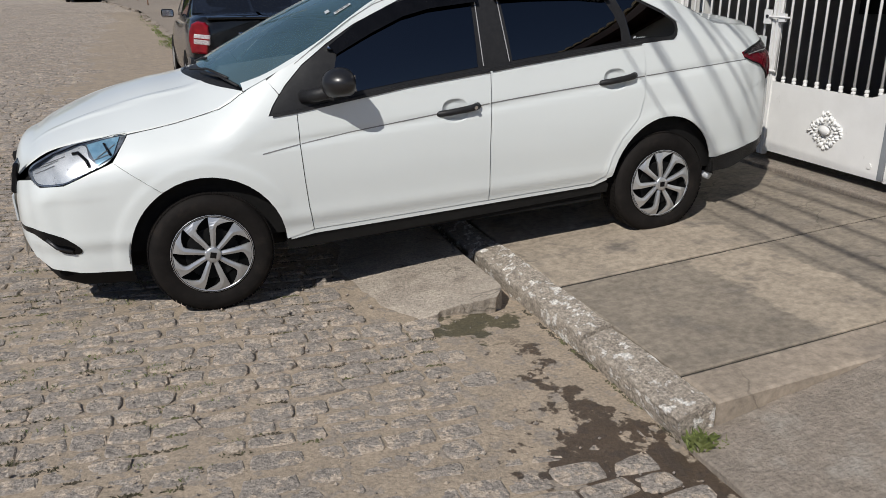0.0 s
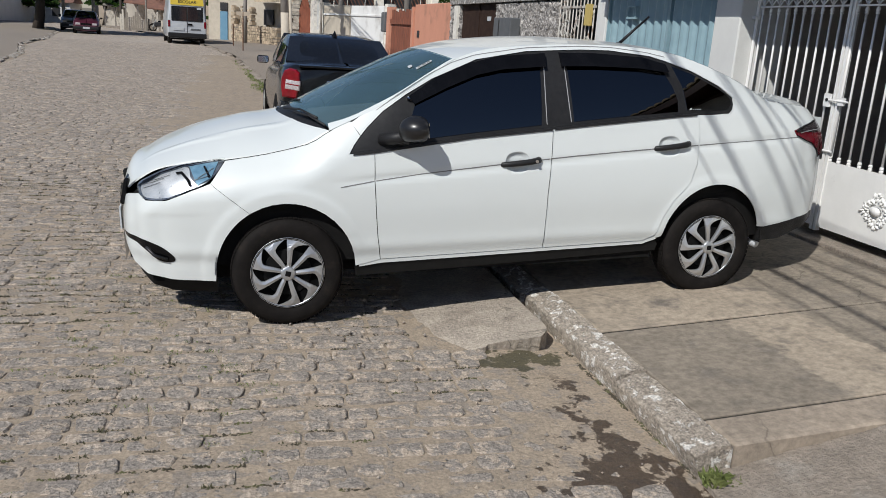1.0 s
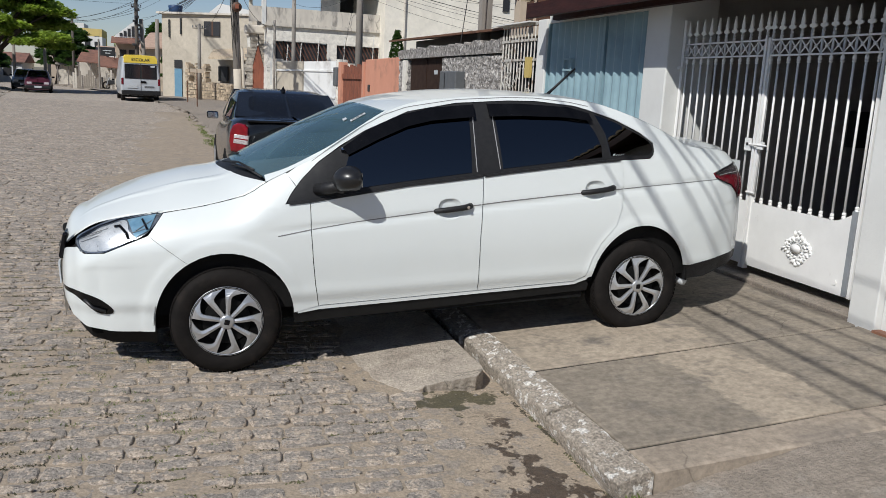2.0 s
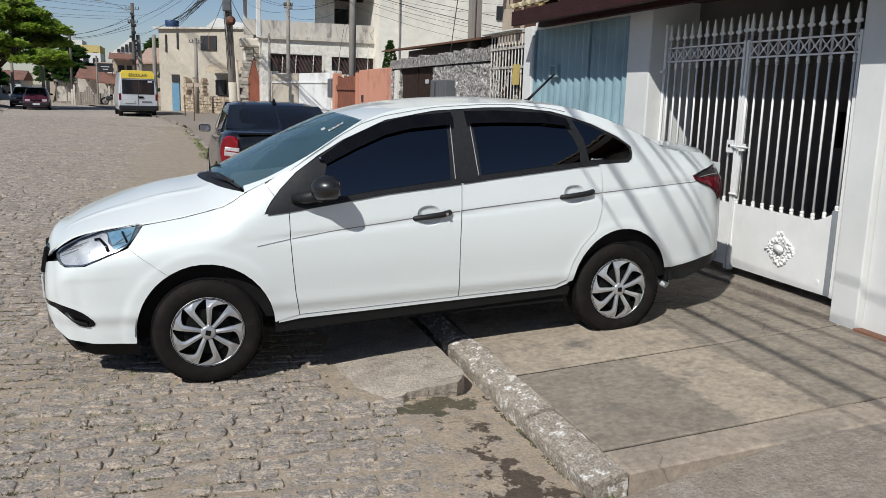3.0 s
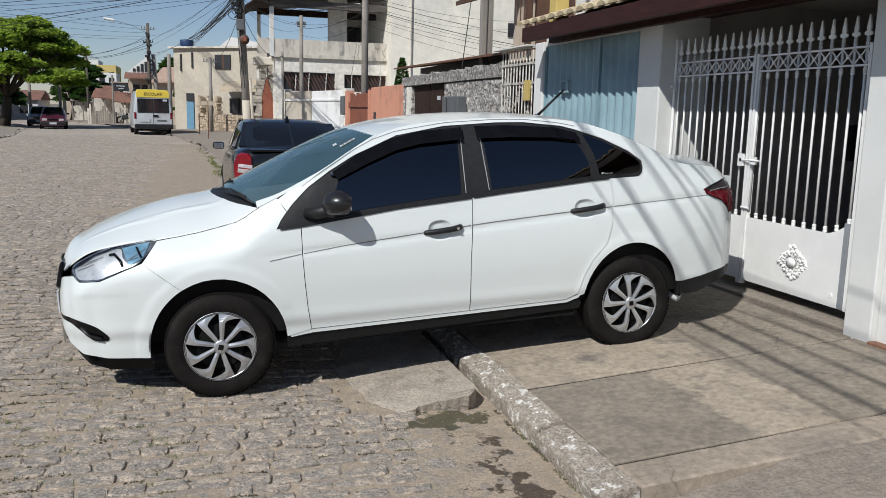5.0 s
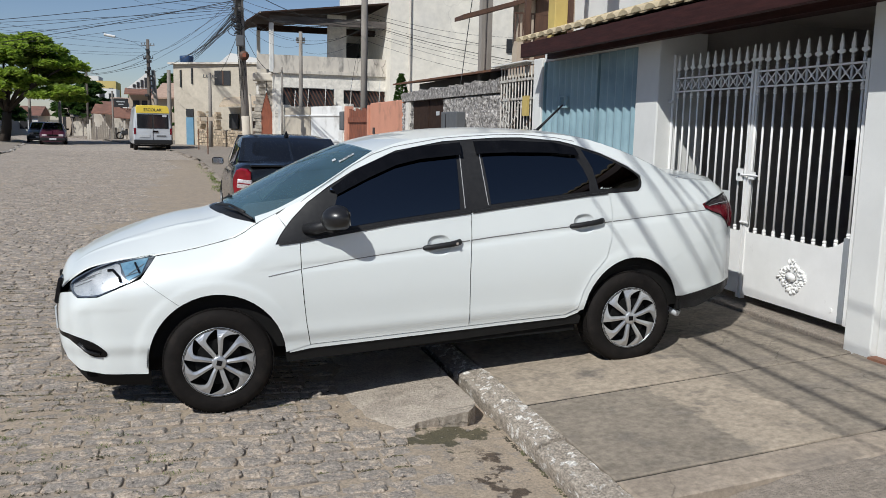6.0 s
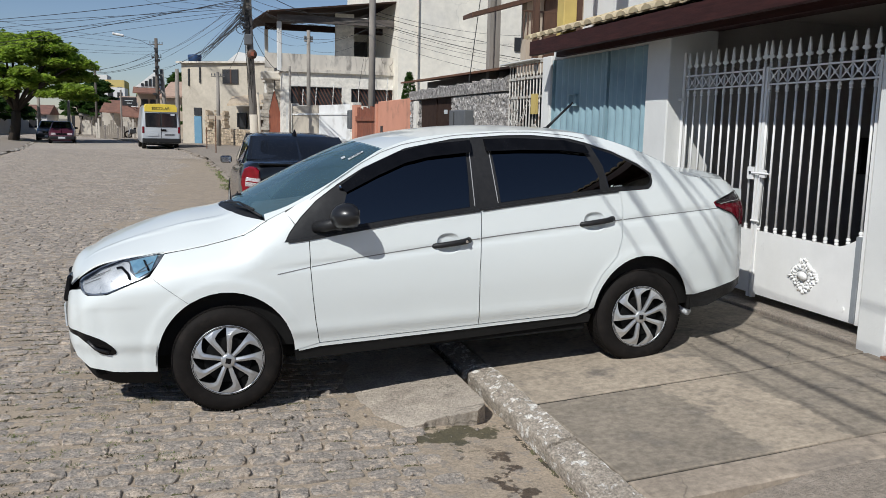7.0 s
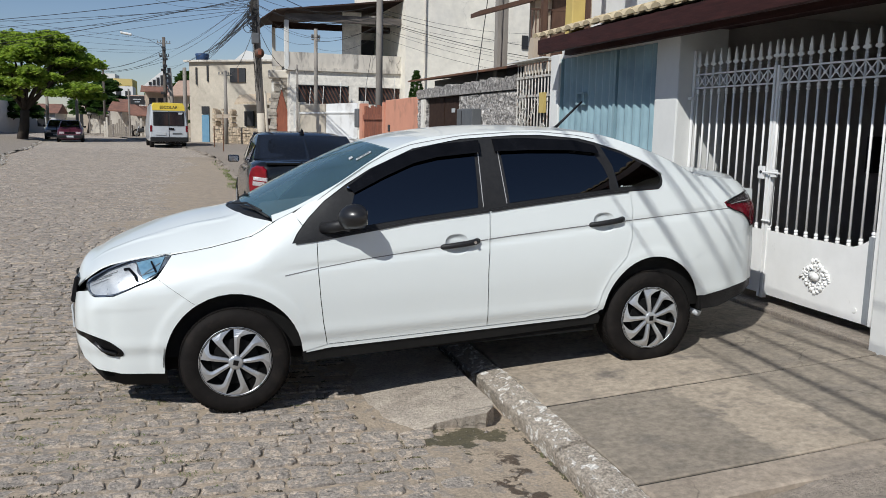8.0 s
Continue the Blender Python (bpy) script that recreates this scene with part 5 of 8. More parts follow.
def torus_geo(R, r, n=32, k=10):
    v = [((R + r * math.cos(b)) * math.cos(a), (R + r * math.cos(b)) * math.sin(a), r * math.sin(b)) for a in np.linspace(0, 2 * math.pi, n + 1)[:-1] for b in np.linspace(0, 2 * math.pi, k + 1)[:-1]]
    f = [(i * k + j, ((i + 1) % n) * k + j, ((i + 1) % n) * k + (j + 1) % k, i * k + (j + 1) % k) for i in range(n) for j in range(k)]
    return v, f


M_GREYMETAL = surface("grey_brake_metal", (0.012, 0.012, 0.012), (0.006, 0.006, 0.006), 25, 0.7, spec=0.1)
M_CAPBLACK = surface("dull_black_cover", (0.003, 0.003, 0.003), (0.005, 0.005, 0.005), 20, 0.9, spec=0.05)
M_ROCKER = surface("matt_black_rocker", (0.006, 0.006, 0.006), (0.009, 0.009, 0.009), 20, 0.6, spec=0.25)
M_DASH = surface("dark_dashboard", (0.075, 0.08, 0.08), (0.06, 0.062, 0.063), 30, 0.7)
M_TRIM = surface("satin_trim", (0.42, 0.42, 0.42), (0.36, 0.36, 0.36), 20, 0.45, metal=0.3)
M_SATIN = surface("satin_black_plastic", (0.012, 0.012, 0.013), (0.016, 0.016, 0.017), 30, 0.33, spec=0.5)
M_LINER = surface("grey_headliner", (0.42, 0.42, 0.41), (0.38, 0.38, 0.37), 20, 0.9)
M_STRIP = surface("grey_strip", (0.16, 0.16, 0.16), (0.2, 0.2, 0.2), 20, 0.5)
M_PLATE = surface("pale_print", (0.55, 0.57, 0.58), (0.4, 0.42, 0.44), 60, 0.4)
M_HEADBOWL = surface("lamp_housing", (0.36, 0.38, 0.41), (0.16, 0.18, 0.21), 16, 0.16, metal=0.7)
M_BOWLWHITE = surface("bright_lamp_bowl", (0.66, 0.67, 0.69), (0.48, 0.50, 0.53), 14, 0.3, metal=0.5)
M_LAMPBLUE = surface("blue_tinted_lamp_glass", (0.25, 0.42, 0.55), (0.16, 0.30, 0.42), 25, 0.15, metal=0.3)
white_sedan()
# ---- the house with the gate ----
M_WHITEWALL = surface("white_wall_paint", (0.665, 0.665, 0.64), (0.61, 0.61, 0.588), 2.2, 0.75, bump=0.0015, bump_scale=60, third=(0.54, 0.54, 0.52), third_scale=1.4, third_from=0.58, third_to=0.8)
M_GATE = surface("white_gate_paint", (0.80, 0.795, 0.775), (0.745, 0.74, 0.72), 5, 0.45, third=(0.50, 0.48, 0.45), third_scale=6, third_from=0.66, third_to=0.78)
M_BLUE = surface("blue_sheet_metal", (0.265, 0.385, 0.425), (0.235, 0.35, 0.395), 1.6, 0.5, third=(0.16, 0.245, 0.285), third_scale=1.1, third_from=0.5, third_to=0.72)
M_MAROON = surface("dark_stained_timber", (0.046, 0.016, 0.014), (0.026, 0.010, 0.009), 7, 0.6, spec=0.2, bump=0.001, bump_scale=40, stretch=(6, 0.6, 6))
M_TILE = surface("cream_roof_tile", (0.56, 0.46, 0.29), (0.47, 0.38, 0.24), 9, 0.75, bump=0.002, bump_scale=70, third=(0.33, 0.29, 0.21), third_scale=7, third_from=0.55, third_to=0.72, obj=0.12)
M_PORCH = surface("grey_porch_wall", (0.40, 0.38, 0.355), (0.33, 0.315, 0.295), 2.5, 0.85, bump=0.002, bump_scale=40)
M_DARK = surface("dark_metal", (0.02, 0.02, 0.022), (0.03, 0.03, 0.032), 14, 0.5)
M_TERRA = surface("terracotta_floor", (0.26, 0.12, 0.075), (0.2, 0.1, 0.06), 12, 0.7)
M_YELLOW = surface("yellow_paint", (0.52, 0.40, 0.13), (0.44, 0.33, 0.11), 3, 0.7)
M_BEIGE = surface("beige_plaster", (0.48, 0.40, 0.31), (0.41, 0.34, 0.27), 1.5, 0.85, bump=0.002, bump_scale=50)
M_BROWNWOOD = surface("brown_timber", (0.10, 0.05, 0.03), (0.07, 0.035, 0.022), 8, 0.65, stretch=(4, 4, 0.6), bump=0.001, bump_scale=50)
M_RUST = surface("rusty_iron", (0.16, 0.07, 0.035), (0.09, 0.045, 0.025), 14, 0.8)

M_GREYBAR = surface("grey_upright", (0.26, 0.28, 0.30), (0.22, 0.235, 0.25), 12, 0.6)
GX = 4.14
house = thing("house", "white house front with pillars, porch and tiled eave over the pavement", "house")
part("pillar", box_bm(3.97, 3.66, 0.2, 4.40, 3.875, 2.52, 0.008), M_WHITEWALL, house)
part("pillar", box_bm(3.97, 6.24, 0.2, 4.45, 6.62, 2.52, 0.012), M_WHITEWALL, house)
part("pillar", box_bm(3.97, 8.785, 0.2, 4.30, 9.03, 2.46, 0.01), M_WHITEWALL, house)
part("wall", box_bm(4.02, -6.0, 0.2, 4.35, 3.657, 2.52, 0.004), M_WHITEWALL, house)
part("porch_floor", boxes_geo((4.02, 3.7, 0.1, 9.0, 9.0, 0.305)), M_ROUGHCON, house)
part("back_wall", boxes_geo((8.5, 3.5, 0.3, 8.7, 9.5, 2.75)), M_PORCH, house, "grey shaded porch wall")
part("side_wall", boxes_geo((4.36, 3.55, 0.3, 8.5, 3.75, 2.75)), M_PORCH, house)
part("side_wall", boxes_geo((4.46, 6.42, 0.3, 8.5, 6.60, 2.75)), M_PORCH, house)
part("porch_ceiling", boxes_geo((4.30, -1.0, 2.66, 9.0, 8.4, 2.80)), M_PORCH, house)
part("garage_floor", boxes_geo((4.1, 6.63, 0.306, 8.5, 8.98, 0.312)), M_ROUGHCON, house)
part("dado", boxes_geo((8.46, 3.76, 0.31, 8.497, 6.41, 2.0)), M_MAROON, house, "dark tiled dado")
part("back_door", boxes_geo((8.42, 4.3, 0.31, 8.49, 5.1, 2.3)), M_BROWNWOOD, house, "dark wooden door in the porch")
part("meter_niche", boxes_geo((6.2, 6.33, 1.25, 6.5, 6.42, 1.6)), M_DARK, house, "black box on the porch wall")
part("threshold", box_bm(4.0, 3.88, 0.26, 4.25, 6.235, 0.322, 0.01), M_ROUGHCON, house)
part("step_tiles", boxes_geo((3.95, 2.0, 0.22, 4.018, 3.655, 0.305)), M_TERRA, house, "strip of terracotta floor tile")
# eave: fascia, rafters and tiles
part("fascia", box_bm(3.565, -1.0, 2.413, 3.625, 8.47, 2.566, 0.004), M_MAROON, house, "dark red-brown timber fascia")
part("soffit", boxes_geo((3.626, -1.0, 2.50, 4.45, 8.48, 2.53)), M_MAROON, house)
part("wall_plate", boxes_geo((3.89, -1.0, 2.42, 3.962, 8.47, 2.498)), M_MAROON, house)
part("lintel", boxes_geo((4.0, 6.625, 2.41, 4.3, 8.78, 2.64)), M_WHITEWALL, house)
part("gate_lintel", boxes_geo((4.10, 3.88, 2.535, 4.3, 6.235, 2.64)), M_WHITEWALL, house)


def barrel(length, r, up, n=9):
    """A half-round tile with thickness, lying along x, its front end filled with mortar."""
    v = []
    for x, rr in ((0, r), (length, r * 0.86)):
        for rad in (rr, rr - 0.013):
            for i in range(n):
                a = math.pi * i / (n - 1)
                v.append((x, math.cos(a) * rad, (math.sin(a) * rad) * up))
    f = []
    for i in range(n - 1):
        f += [(i + 1, i, 0)] if 0 < i else []
        f += [(i, i + 1, 2 * n + i + 1, 2 * n + i), (n + i + 1, n + i, 3 * n + i, 3 * n + i + 1), (2 * n + i, 2 * n + i + 1, 3 * n + i + 1, 3 * n + i)]
    return v, f


tile_up, tile_dn = None, None
roof = part("roof", boxes_geo((3.63, -1.0, 2.568, 3.70, 8.48, 2.58)), M_MAROON, house)
for row in range(3):
    for i in range(45):
        y = 8.49 - 0.212 * i
        if y < -1.0:
            continue
        for kind in (0, 1):
            m = pose(3.545 + row * 0.36, y - (0.106 if kind else 0), 2.588 + row * 0.112 + (0.006 if kind else 0.012), 0, -17, 0)
            mesh = tile_up if kind == 0 else tile_dn
            if mesh is None:
                ob = part("roof_tile", barrel(0.42, 0.084 if kind == 0 else 0.06, 0.5 if kind == 0 else -0.2), M_TILE, roof, smooth=False)
                if kind == 0:
                    tile_up = ob.data
                else:
                    tile_dn = ob.data
            else:
                ob = new("roof_tile", mesh)
                ob.parent = roof
            ob.matrix_local = m
part("roof_deck", ([(3.63, -1, 2.565), (4.83, -1, 2.935), (4.83, 8.5, 2.935), (3.63, 8.5, 2.565), (3.63, -1, 2.535), (4.83, -1, 2.88), (4.83, 8.5, 2.88), (3.63, 8.5, 2.535)], [(0, 1, 2, 3), (7, 6, 5, 4), (0, 4, 5, 1), (2, 6, 7, 3), (1, 5, 6, 2), (3, 7, 4, 0)]), M_MAROON, house)
# upper floor, set back
part("upper_wall", boxes_geo((5.2, 4.2, 2.81, 5.4, 8.4, 6.2)), M_WHITEWALL, house)
part("upper_column", box_bm(3.99, 8.53, 2.5, 4.15, 8.72, 5.6, 0.01), M_YELLOW, house, "yellow painted column")
part("upper_end_wall", boxes_geo((4.56, 11.05, 2.42, 7.2, 11.25, 5.6)), M_BEIGE, house, "beige upper wall")
part("upper_side_wall", boxes_geo((5.42, 8.4, 2.81, 5.6, 11.0, 5.6)), M_WHITEWALL, house)
part("balcony_floor", boxes_geo((4.42, 9.36, 2.36, 7.0, 11.04, 2.48)), M_BEIGE, house)
for x in (4.33, 4.95):
    part("balcony_post", boxes_geo((x, 10.2, 2.48, x + 0.07, 10.27, 5.2)), M_BROWNWOOD, house, "brown timber post")
for i in range(6):
    part("balcony_bar", tube([(4.22 + 0.055 * i, 10.3, 2.80), (4.22 + 0.055 * i, 10.3, 3.16)], 0.010, 6), M_BROWNWOOD, house, "brown iron bar")
part("balcony_rail", boxes_geo((4.20, 10.29, 3.16, 4.95, 10.31, 3.18)), M_BROWNWOOD, house)
part("upper_window", boxes_geo((4.82, 11.01, 2.45, 5.08, 11.045, 3.6)), M_BROWNWOOD, house, "brown shuttered window")
part("upper_eave", ([(3.68, 11.3, 3.13), (4.9, 11.3, 3.50), (4.9, 10.9, 3.50), (3.68, 10.9, 3.13), (3.68, 11.3, 3.19), (4.9, 11.3, 3.56), (4.9, 10.9, 3.56), (3.68, 10.9, 3.19)], [(3, 2, 1, 0), (4, 5, 6, 7), (0, 1, 5, 4), (2, 3, 7, 6), (1, 2, 6, 5), (3, 0, 4, 7)]), M_BROWNWOOD, house, "brown timber eave")
part("gate_canopy", boxes_geo((4.0, 9.36, 2.462, 4.2, 10.6, 2.478)), M_WHITEWALL, house, "thin pale sheet canopy over the bar gate")
part("upper_roof", boxes_geo((5.0, 4.0, 6.2, 9.0, 9.0, 6.35)), M_TILE, house)


# ---- the two-leaf iron gate ----
def gate_leaf(y0, y1, flip, ornament):
    leaf = thing("gate_leaf", "white iron gate leaf with spear tops, lattice band and sheet panel", "gate", group="leaves of the iron gate")
    span = y1 - y0
    Y = (lambda s: y0 + s * span) if not flip else (lambda s: y1 - s * span)
    n = 11
    # sheet panel with a lifted corner
    def top(s):
        return 0.88 + 0.11 * max(0.0, (s - 0.78) / 0.22) ** 1.6
    m = 40
    v, f = [], []
    for i in range(m + 1):
        s = i / m
        for x in (GX - 0.012, GX + 0.012):
            v += [(x, Y(s), 0.392), (x, Y(s), top(s))]
    for i in range(m):
        a = 4 * i
        f += [(a, a + 1, a + 5, a + 4), (a + 2, a + 6, a + 7, a + 3), (a + 1, a + 3, a + 7, a + 5), (a, a + 4, a + 6, a + 2)]
    f += [(0, 2, 3, 1), (4 * m, 4 * m + 1, 4 * m + 3, 4 * m + 2)]
    part("panel", (v, f), M_GATE, leaf)
    for k in range(n):
        s = 0.0955 * k if k else 0.012
        y = Y(s)
        lo = top(s)
        part("bar", tube([(GX, y, lo - 0.01), (GX, y, 2.16)], 0.009, 8), M_GATE, leaf, smooth=True)
        part("foot_collar", moved(lathe([(0.010, 0), (0.0145, 0.005), (0.0145, 0.017), (0.010, 0.022), (0.0145, 0.027), (0.0145, 0.039), (0.010, 0.044)], 10, "z"), Matrix.Translation((GX, y, lo))), M_GATE, leaf)
        part("collar", moved(lathe([(0.010, 0), (0.0145, 0.008), (0.011, 0.018), (0.015, 0.03), (0.011, 0.045)], 10, "z"), Matrix.Translation((GX, y, 1.925))), M_GATE, leaf)
        # spear: a beaded stem, two side curls and a leaf blade
        half_spear = [(0.008, 0.0), (0.014, 0.010), (0.014, 0.022), (0.008, 0.030), (0.013, 0.042), (0.008, 0.054), (0.012, 0.064), (0.031, 0.067), (0.040, 0.077), (0.032, 0.089), (0.016, 0.090), (0.021, 0.106), (0.015, 0.138), (0.008, 0.166), (0.005, 0.184)]
        prof = [(-a, b) for a, b in half_spear] + [(0, 0.194)] + half_spear[::-1]
        base = 2.112 if not k else 2.104
        v = [(GX - 0.006, y + 0.85 * a, base + b) for a, b in prof] + [(GX + 0.006, y + 0.85 * a, base + b) for a, b in prof]
        q = len(prof)
        f = [tuple(range(q))[::-1], tuple(range(q, 2 * q))] + [(i, (i + 1) % q, q + (i + 1) % q, q + i) for i in range(q)]
        part("spear", (v, f), M_GATE, leaf)
    for z in (1.985, 2.098):
        part("rail", boxes_geo((GX - 0.011, y0, z - 0.006, GX + 0.011, y1, z + 0.006)), M_GATE, leaf)
    for k in range(n):
        s0, s1 = 0.0955 * k, min(1.0, 0.0955 * (k + 1))
        ya, yb = Y(s0), Y(s1)
        part("lattice_cross", merged(tube([(GX, ya, 1.99), (GX, yb, 2.094)], 0.005, 6), tube([(GX, ya, 2.094), (GX, yb, 1.99)], 0.005, 6), moved(lathe([(0.001, -0.01), (0.014, -0.006), (0.014, 0.006), (0.001, 0.01)], 8, "x"), Matrix.Translation((GX, (ya + yb) / 2, 2.042)))), M_GATE, leaf)
    part("hinge_stile", boxes_geo((GX - 0.018, Y(1.0) - 0.012, 0.39, GX + 0.018, Y(1.0) + 0.012, 2.30 if flip is False else 2.12)), M_GATE, leaf)
    part("meeting_stile", boxes_geo((GX - 0.02, Y(0.0) - 0.012, 0.36, GX + 0.02, Y(0.0) + 0.012, 2.115)), M_GATE, leaf)
    if ornament is not None:
        cy, cz = ornament
        orn = part("ornament", moved(lathe([(0.03, -0.03), (0.034, -0.018), (0.03, -0.036), (0.001, -0.042)], 20, "x"), pose(GX, cy, cz) @ Matrix.Diagonal((1, 1.5, 1, 1))), M_GATE, leaf, "cast scrollwork ornament", smooth=True)
        orng = random.Random(3)
        for a in range(44):
            t = a / 44 * 2 * math.pi
            reach = 0.142 / (abs(math.cos(t)) + abs(math.sin(t)))
            for rr in (0.60, 0.88):
                r = reach * rr * orng.uniform(0.86, 1.1)
                lump = (orng.uniform(0.012, 0.028), orng.uniform(0.006, 0.012), orng.uniform(0.010, 0.024))
                turn = t + orng.uniform(-0.9, 0.9)
                bm = bmesh.new()
                bmesh.ops.create_icosphere(bm, subdivisions=1, radius=1.0)
                for q in bm.verts:
                    u, w = q.co.y * lump[0], q.co.z * lump[1]
                    q.co = Vector((GX - 0.012 + q.co.x * lump[2], cy + 1.16 * r * math.cos(t) + u * math.cos(turn) - w * math.sin(turn), cz + r * math.sin(t) * 0.97 + u * math.sin(turn) + w * math.cos(turn)))
                if a % 2 == 0 or rr > 0.7:
                    part("scroll", bm, M_GATE, orn, smooth=True)
                else:
                    bm.free()
    return leaf


near_leaf = gate_leaf(4.045, 5.125, True, (4.567, 0.625))
far_leaf = gate_leaf(5.165, 6.232, False, None)
part("latch", merged(boxes_geo((GX - 0.04, 5.04, 1.29, GX - 0.018, 5.10, 1.345)), tube([(GX - 0.04, 4.99, 1.32), (GX - 0.04, 5.19, 1.32)], 0.007, 8)), M_GATE, near_leaf, "white sliding bolt")
part("lock_plate", boxes_geo((GX - 0.035, 5.185, 1.27, GX - 0.018, 5.25, 1.365)), M_GATE, far_leaf, "white lock plate")
part("keyhole", moved(lathe([(0.012, -0.004), (0.012, 0.004), (0.001, 0.005)], 12, "x"), Matrix.Translation((GX - 0.036, 5.215, 1.32))), M_DARK, far_leaf)
# flat upright strip, a darker grey than the rest of the leaf
part("hinge_plate", boxes_geo((4.112, 4.062, 0.40, 4.126, 4.10, 0.97)), M_GREYBAR, near_leaf, "grey upright strip at the gate's edge")
part("drop_bolt", tube([(GX - 0.03, 5.08, 0.955), (GX - 0.03, 5.17, 0.955)], 0.008, 8), M_GATE, near_leaf)
part("rivet", moved(lathe([(0.018, -0.004), (0.015, 0.008), (0.001, 0.014)], 10, "x"), Matrix.Translation((GX - 0.014, 4.18, 0.47))), M_GATE, near_leaf)
part("hinge_post", tube([(4.12, 6.225, 0.3), (4.12, 6.225, 2.30)], 0.014, 8), M_GATE, far_leaf)
part("hinge", boxes_geo((4.08, 6.19, 1.885, 4.13, 6.238, 1.91)), M_GATE, far_leaf)

# ---- blue garage door ----
door = thing("garage_door", "blue-grey ribbed sheet-metal garage door, closed", "garage door")
for y0, y1 in ((6.645, 7.42), (7.47, 8.765)):
    v, f = [], []
    pts = []
    y = y0
    while y < y1 - 0.01:
        for d, x in ((0.0, 0.0), (0.02, -0.006), (0.045, -0.026), (0.079, -0.036), (0.113, -0.026), (0.138, -0.006)):
            if y + d <= y1:
                pts.append((4.03 + x, y + d))
        y += 0.158
    pts.append((4.03, y1))
    for z in (0.34, 2.405):
        v += [(x, y, z) for x, y in pts]
    q = len(pts)
    v += [(x + 0.004, y, z) for x, y, z in v]
    f = [(i, q + i, q + i + 1, i + 1) for i in range(q - 1)] + [(2 * q + i, 2 * q + i + 1, 3 * q + i + 1, 3 * q + i) for i in range(q - 1)]
    part("sheet", (v, f), M_BLUE, door)
part("frame_post", boxes_geo((3.99, 7.422, 0.32, 4.035, 7.468, 2.405)), M_BLUE, door)
part("frame_post", boxes_geo((3.995, 6.626, 0.32, 4.035, 6.644, 2.405)), M_BLUE, door)
part("frame_post", boxes_geo((3.995, 8.766, 0.32, 4.035, 8.783, 2.405)), M_BLUE, door)
part("lock_box", merged(boxes_geo((3.955, 8.08, 1.873, 3.995, 8.27, 1.893), (3.955, 8.08, 1.99, 3.995, 8.27, 2.005), (3.965, 8.08, 1.893, 3.98, 8.1, 1.99), (3.965, 8.25, 1.893, 3.98, 8.27, 1.99))), M_BLUE, door, "small welded handle loop")
# ---- houses up the street ----
def leaf_surface(name, a, b):
    """Leaves let part of the light through."""
    m = surface(name, a, b, 0.6, 0.5, island=0.45)
    nt = m.node_tree
    p = nt.nodes["Principled BSDF"]
    tl, mx = nt.nodes.new("ShaderNodeBsdfTranslucent"), nt.nodes.new("ShaderNodeMixShader")
    mx.inputs[0].default_value = 0.5
    tl.inputs[0].default_value = (a[0] * 1.7, a[1] * 1.7, a[2] * 1.2, 1)
    nt.links.new(p.outputs[0], mx.inputs[1])
    nt.links.new(tl.outputs[0], mx.inputs[2])
    nt.links.new(mx.outputs[0], nt.nodes["Material Output"].inputs[0])
    return m


M_PEBBLE = surface("roughcast_render", (0.40, 0.375, 0.35), (0.10, 0.092, 0.085), 17, 0.95, fine=(30, 0.5), bump=0.04, bump_scale=22, third=(0.54, 0.51, 0.48), third_scale=10, third_from=0.52, third_to=0.68)
M_PINK = surface("pink_wall_paint", (0.60, 0.28, 0.185), (0.54, 0.25, 0.165), 2, 0.85, third=(0.33, 0.17, 0.115), third_scale=1.7, third_from=0.55, third_to=0.75, bump=0.002, bump_scale=30)
M_ORANGEWOOD = surface("orange_stained_boards", (0.30, 0.095, 0.048), (0.13, 0.045, 0.028), 5, 0.75, stretch=(3, 3, 0.5), bump=0.003, bump_scale=30)
M_OLDWHITE = surface("stained_white_plaster", (0.76, 0.725, 0.65), (0.68, 0.645, 0.575), 1.1, 0.88, third=(0.30, 0.28, 0.25), third_scale=0.9, third_from=0.58, third_to=0.8, bump=0.004, bump_scale=14, fine=(6, 0.2), cracks=(1.2, 0.025, 0.5, 0.5))
M_PARAPET = surface("weathered_parapet", (0.62, 0.575, 0.50), (0.48, 0.44, 0.385), 1.6, 0.92, stretch=(1, 1, 0.35), third=(0.19, 0.175, 0.16), third_scale=2.2, third_from=0.53, third_to=0.68, cracks=(2, 0.04, 0.5, 0.5))
M_CREAM = surface("cream_plaster", (0.50, 0.445, 0.36), (0.44, 0.39, 0.315), 0.6, 0.88, third=(0.36, 0.335, 0.29), third_scale=0.5, third_from=0.58, third_to=0.8, bump=0.004, bump_scale=8, fine=(4, 0.1), cracks=(0.8, 0.012, 0.2, 0.52))
M_BIGWALL = surface("cream_white_gable", (0.80, 0.755, 0.655), (0.74, 0.695, 0.60), 0.5, 0.88, third=(0.66, 0.63, 0.57), third_scale=0.35, third_from=0.5, third_to=0.75, fine=(3, 0.1), cracks=(0.5, 0.010, 0.16, 0.5))
M_LATTICE = surface("dark_lattice", (0.03, 0.018, 0.014), (0.045, 0.027, 0.02), 8, 0.8, spec=0.12)
M_SLAT = surface("brown_slats", (0.16, 0.07, 0.045), (0.10, 0.045, 0.03), 6, 0.7)
M_POLE = surface("concrete_pole", (0.30, 0.272, 0.24), (0.20, 0.182, 0.16), 4, 0.9, stretch=(1, 1, 0.3), bump=0.004, bump_scale=20)
M_STONE = surface("field_stone", (0.50, 0.405, 0.29), (0.36, 0.285, 0.205), 9, 0.9, island=0.35, bump=0.01, bump_scale=12)
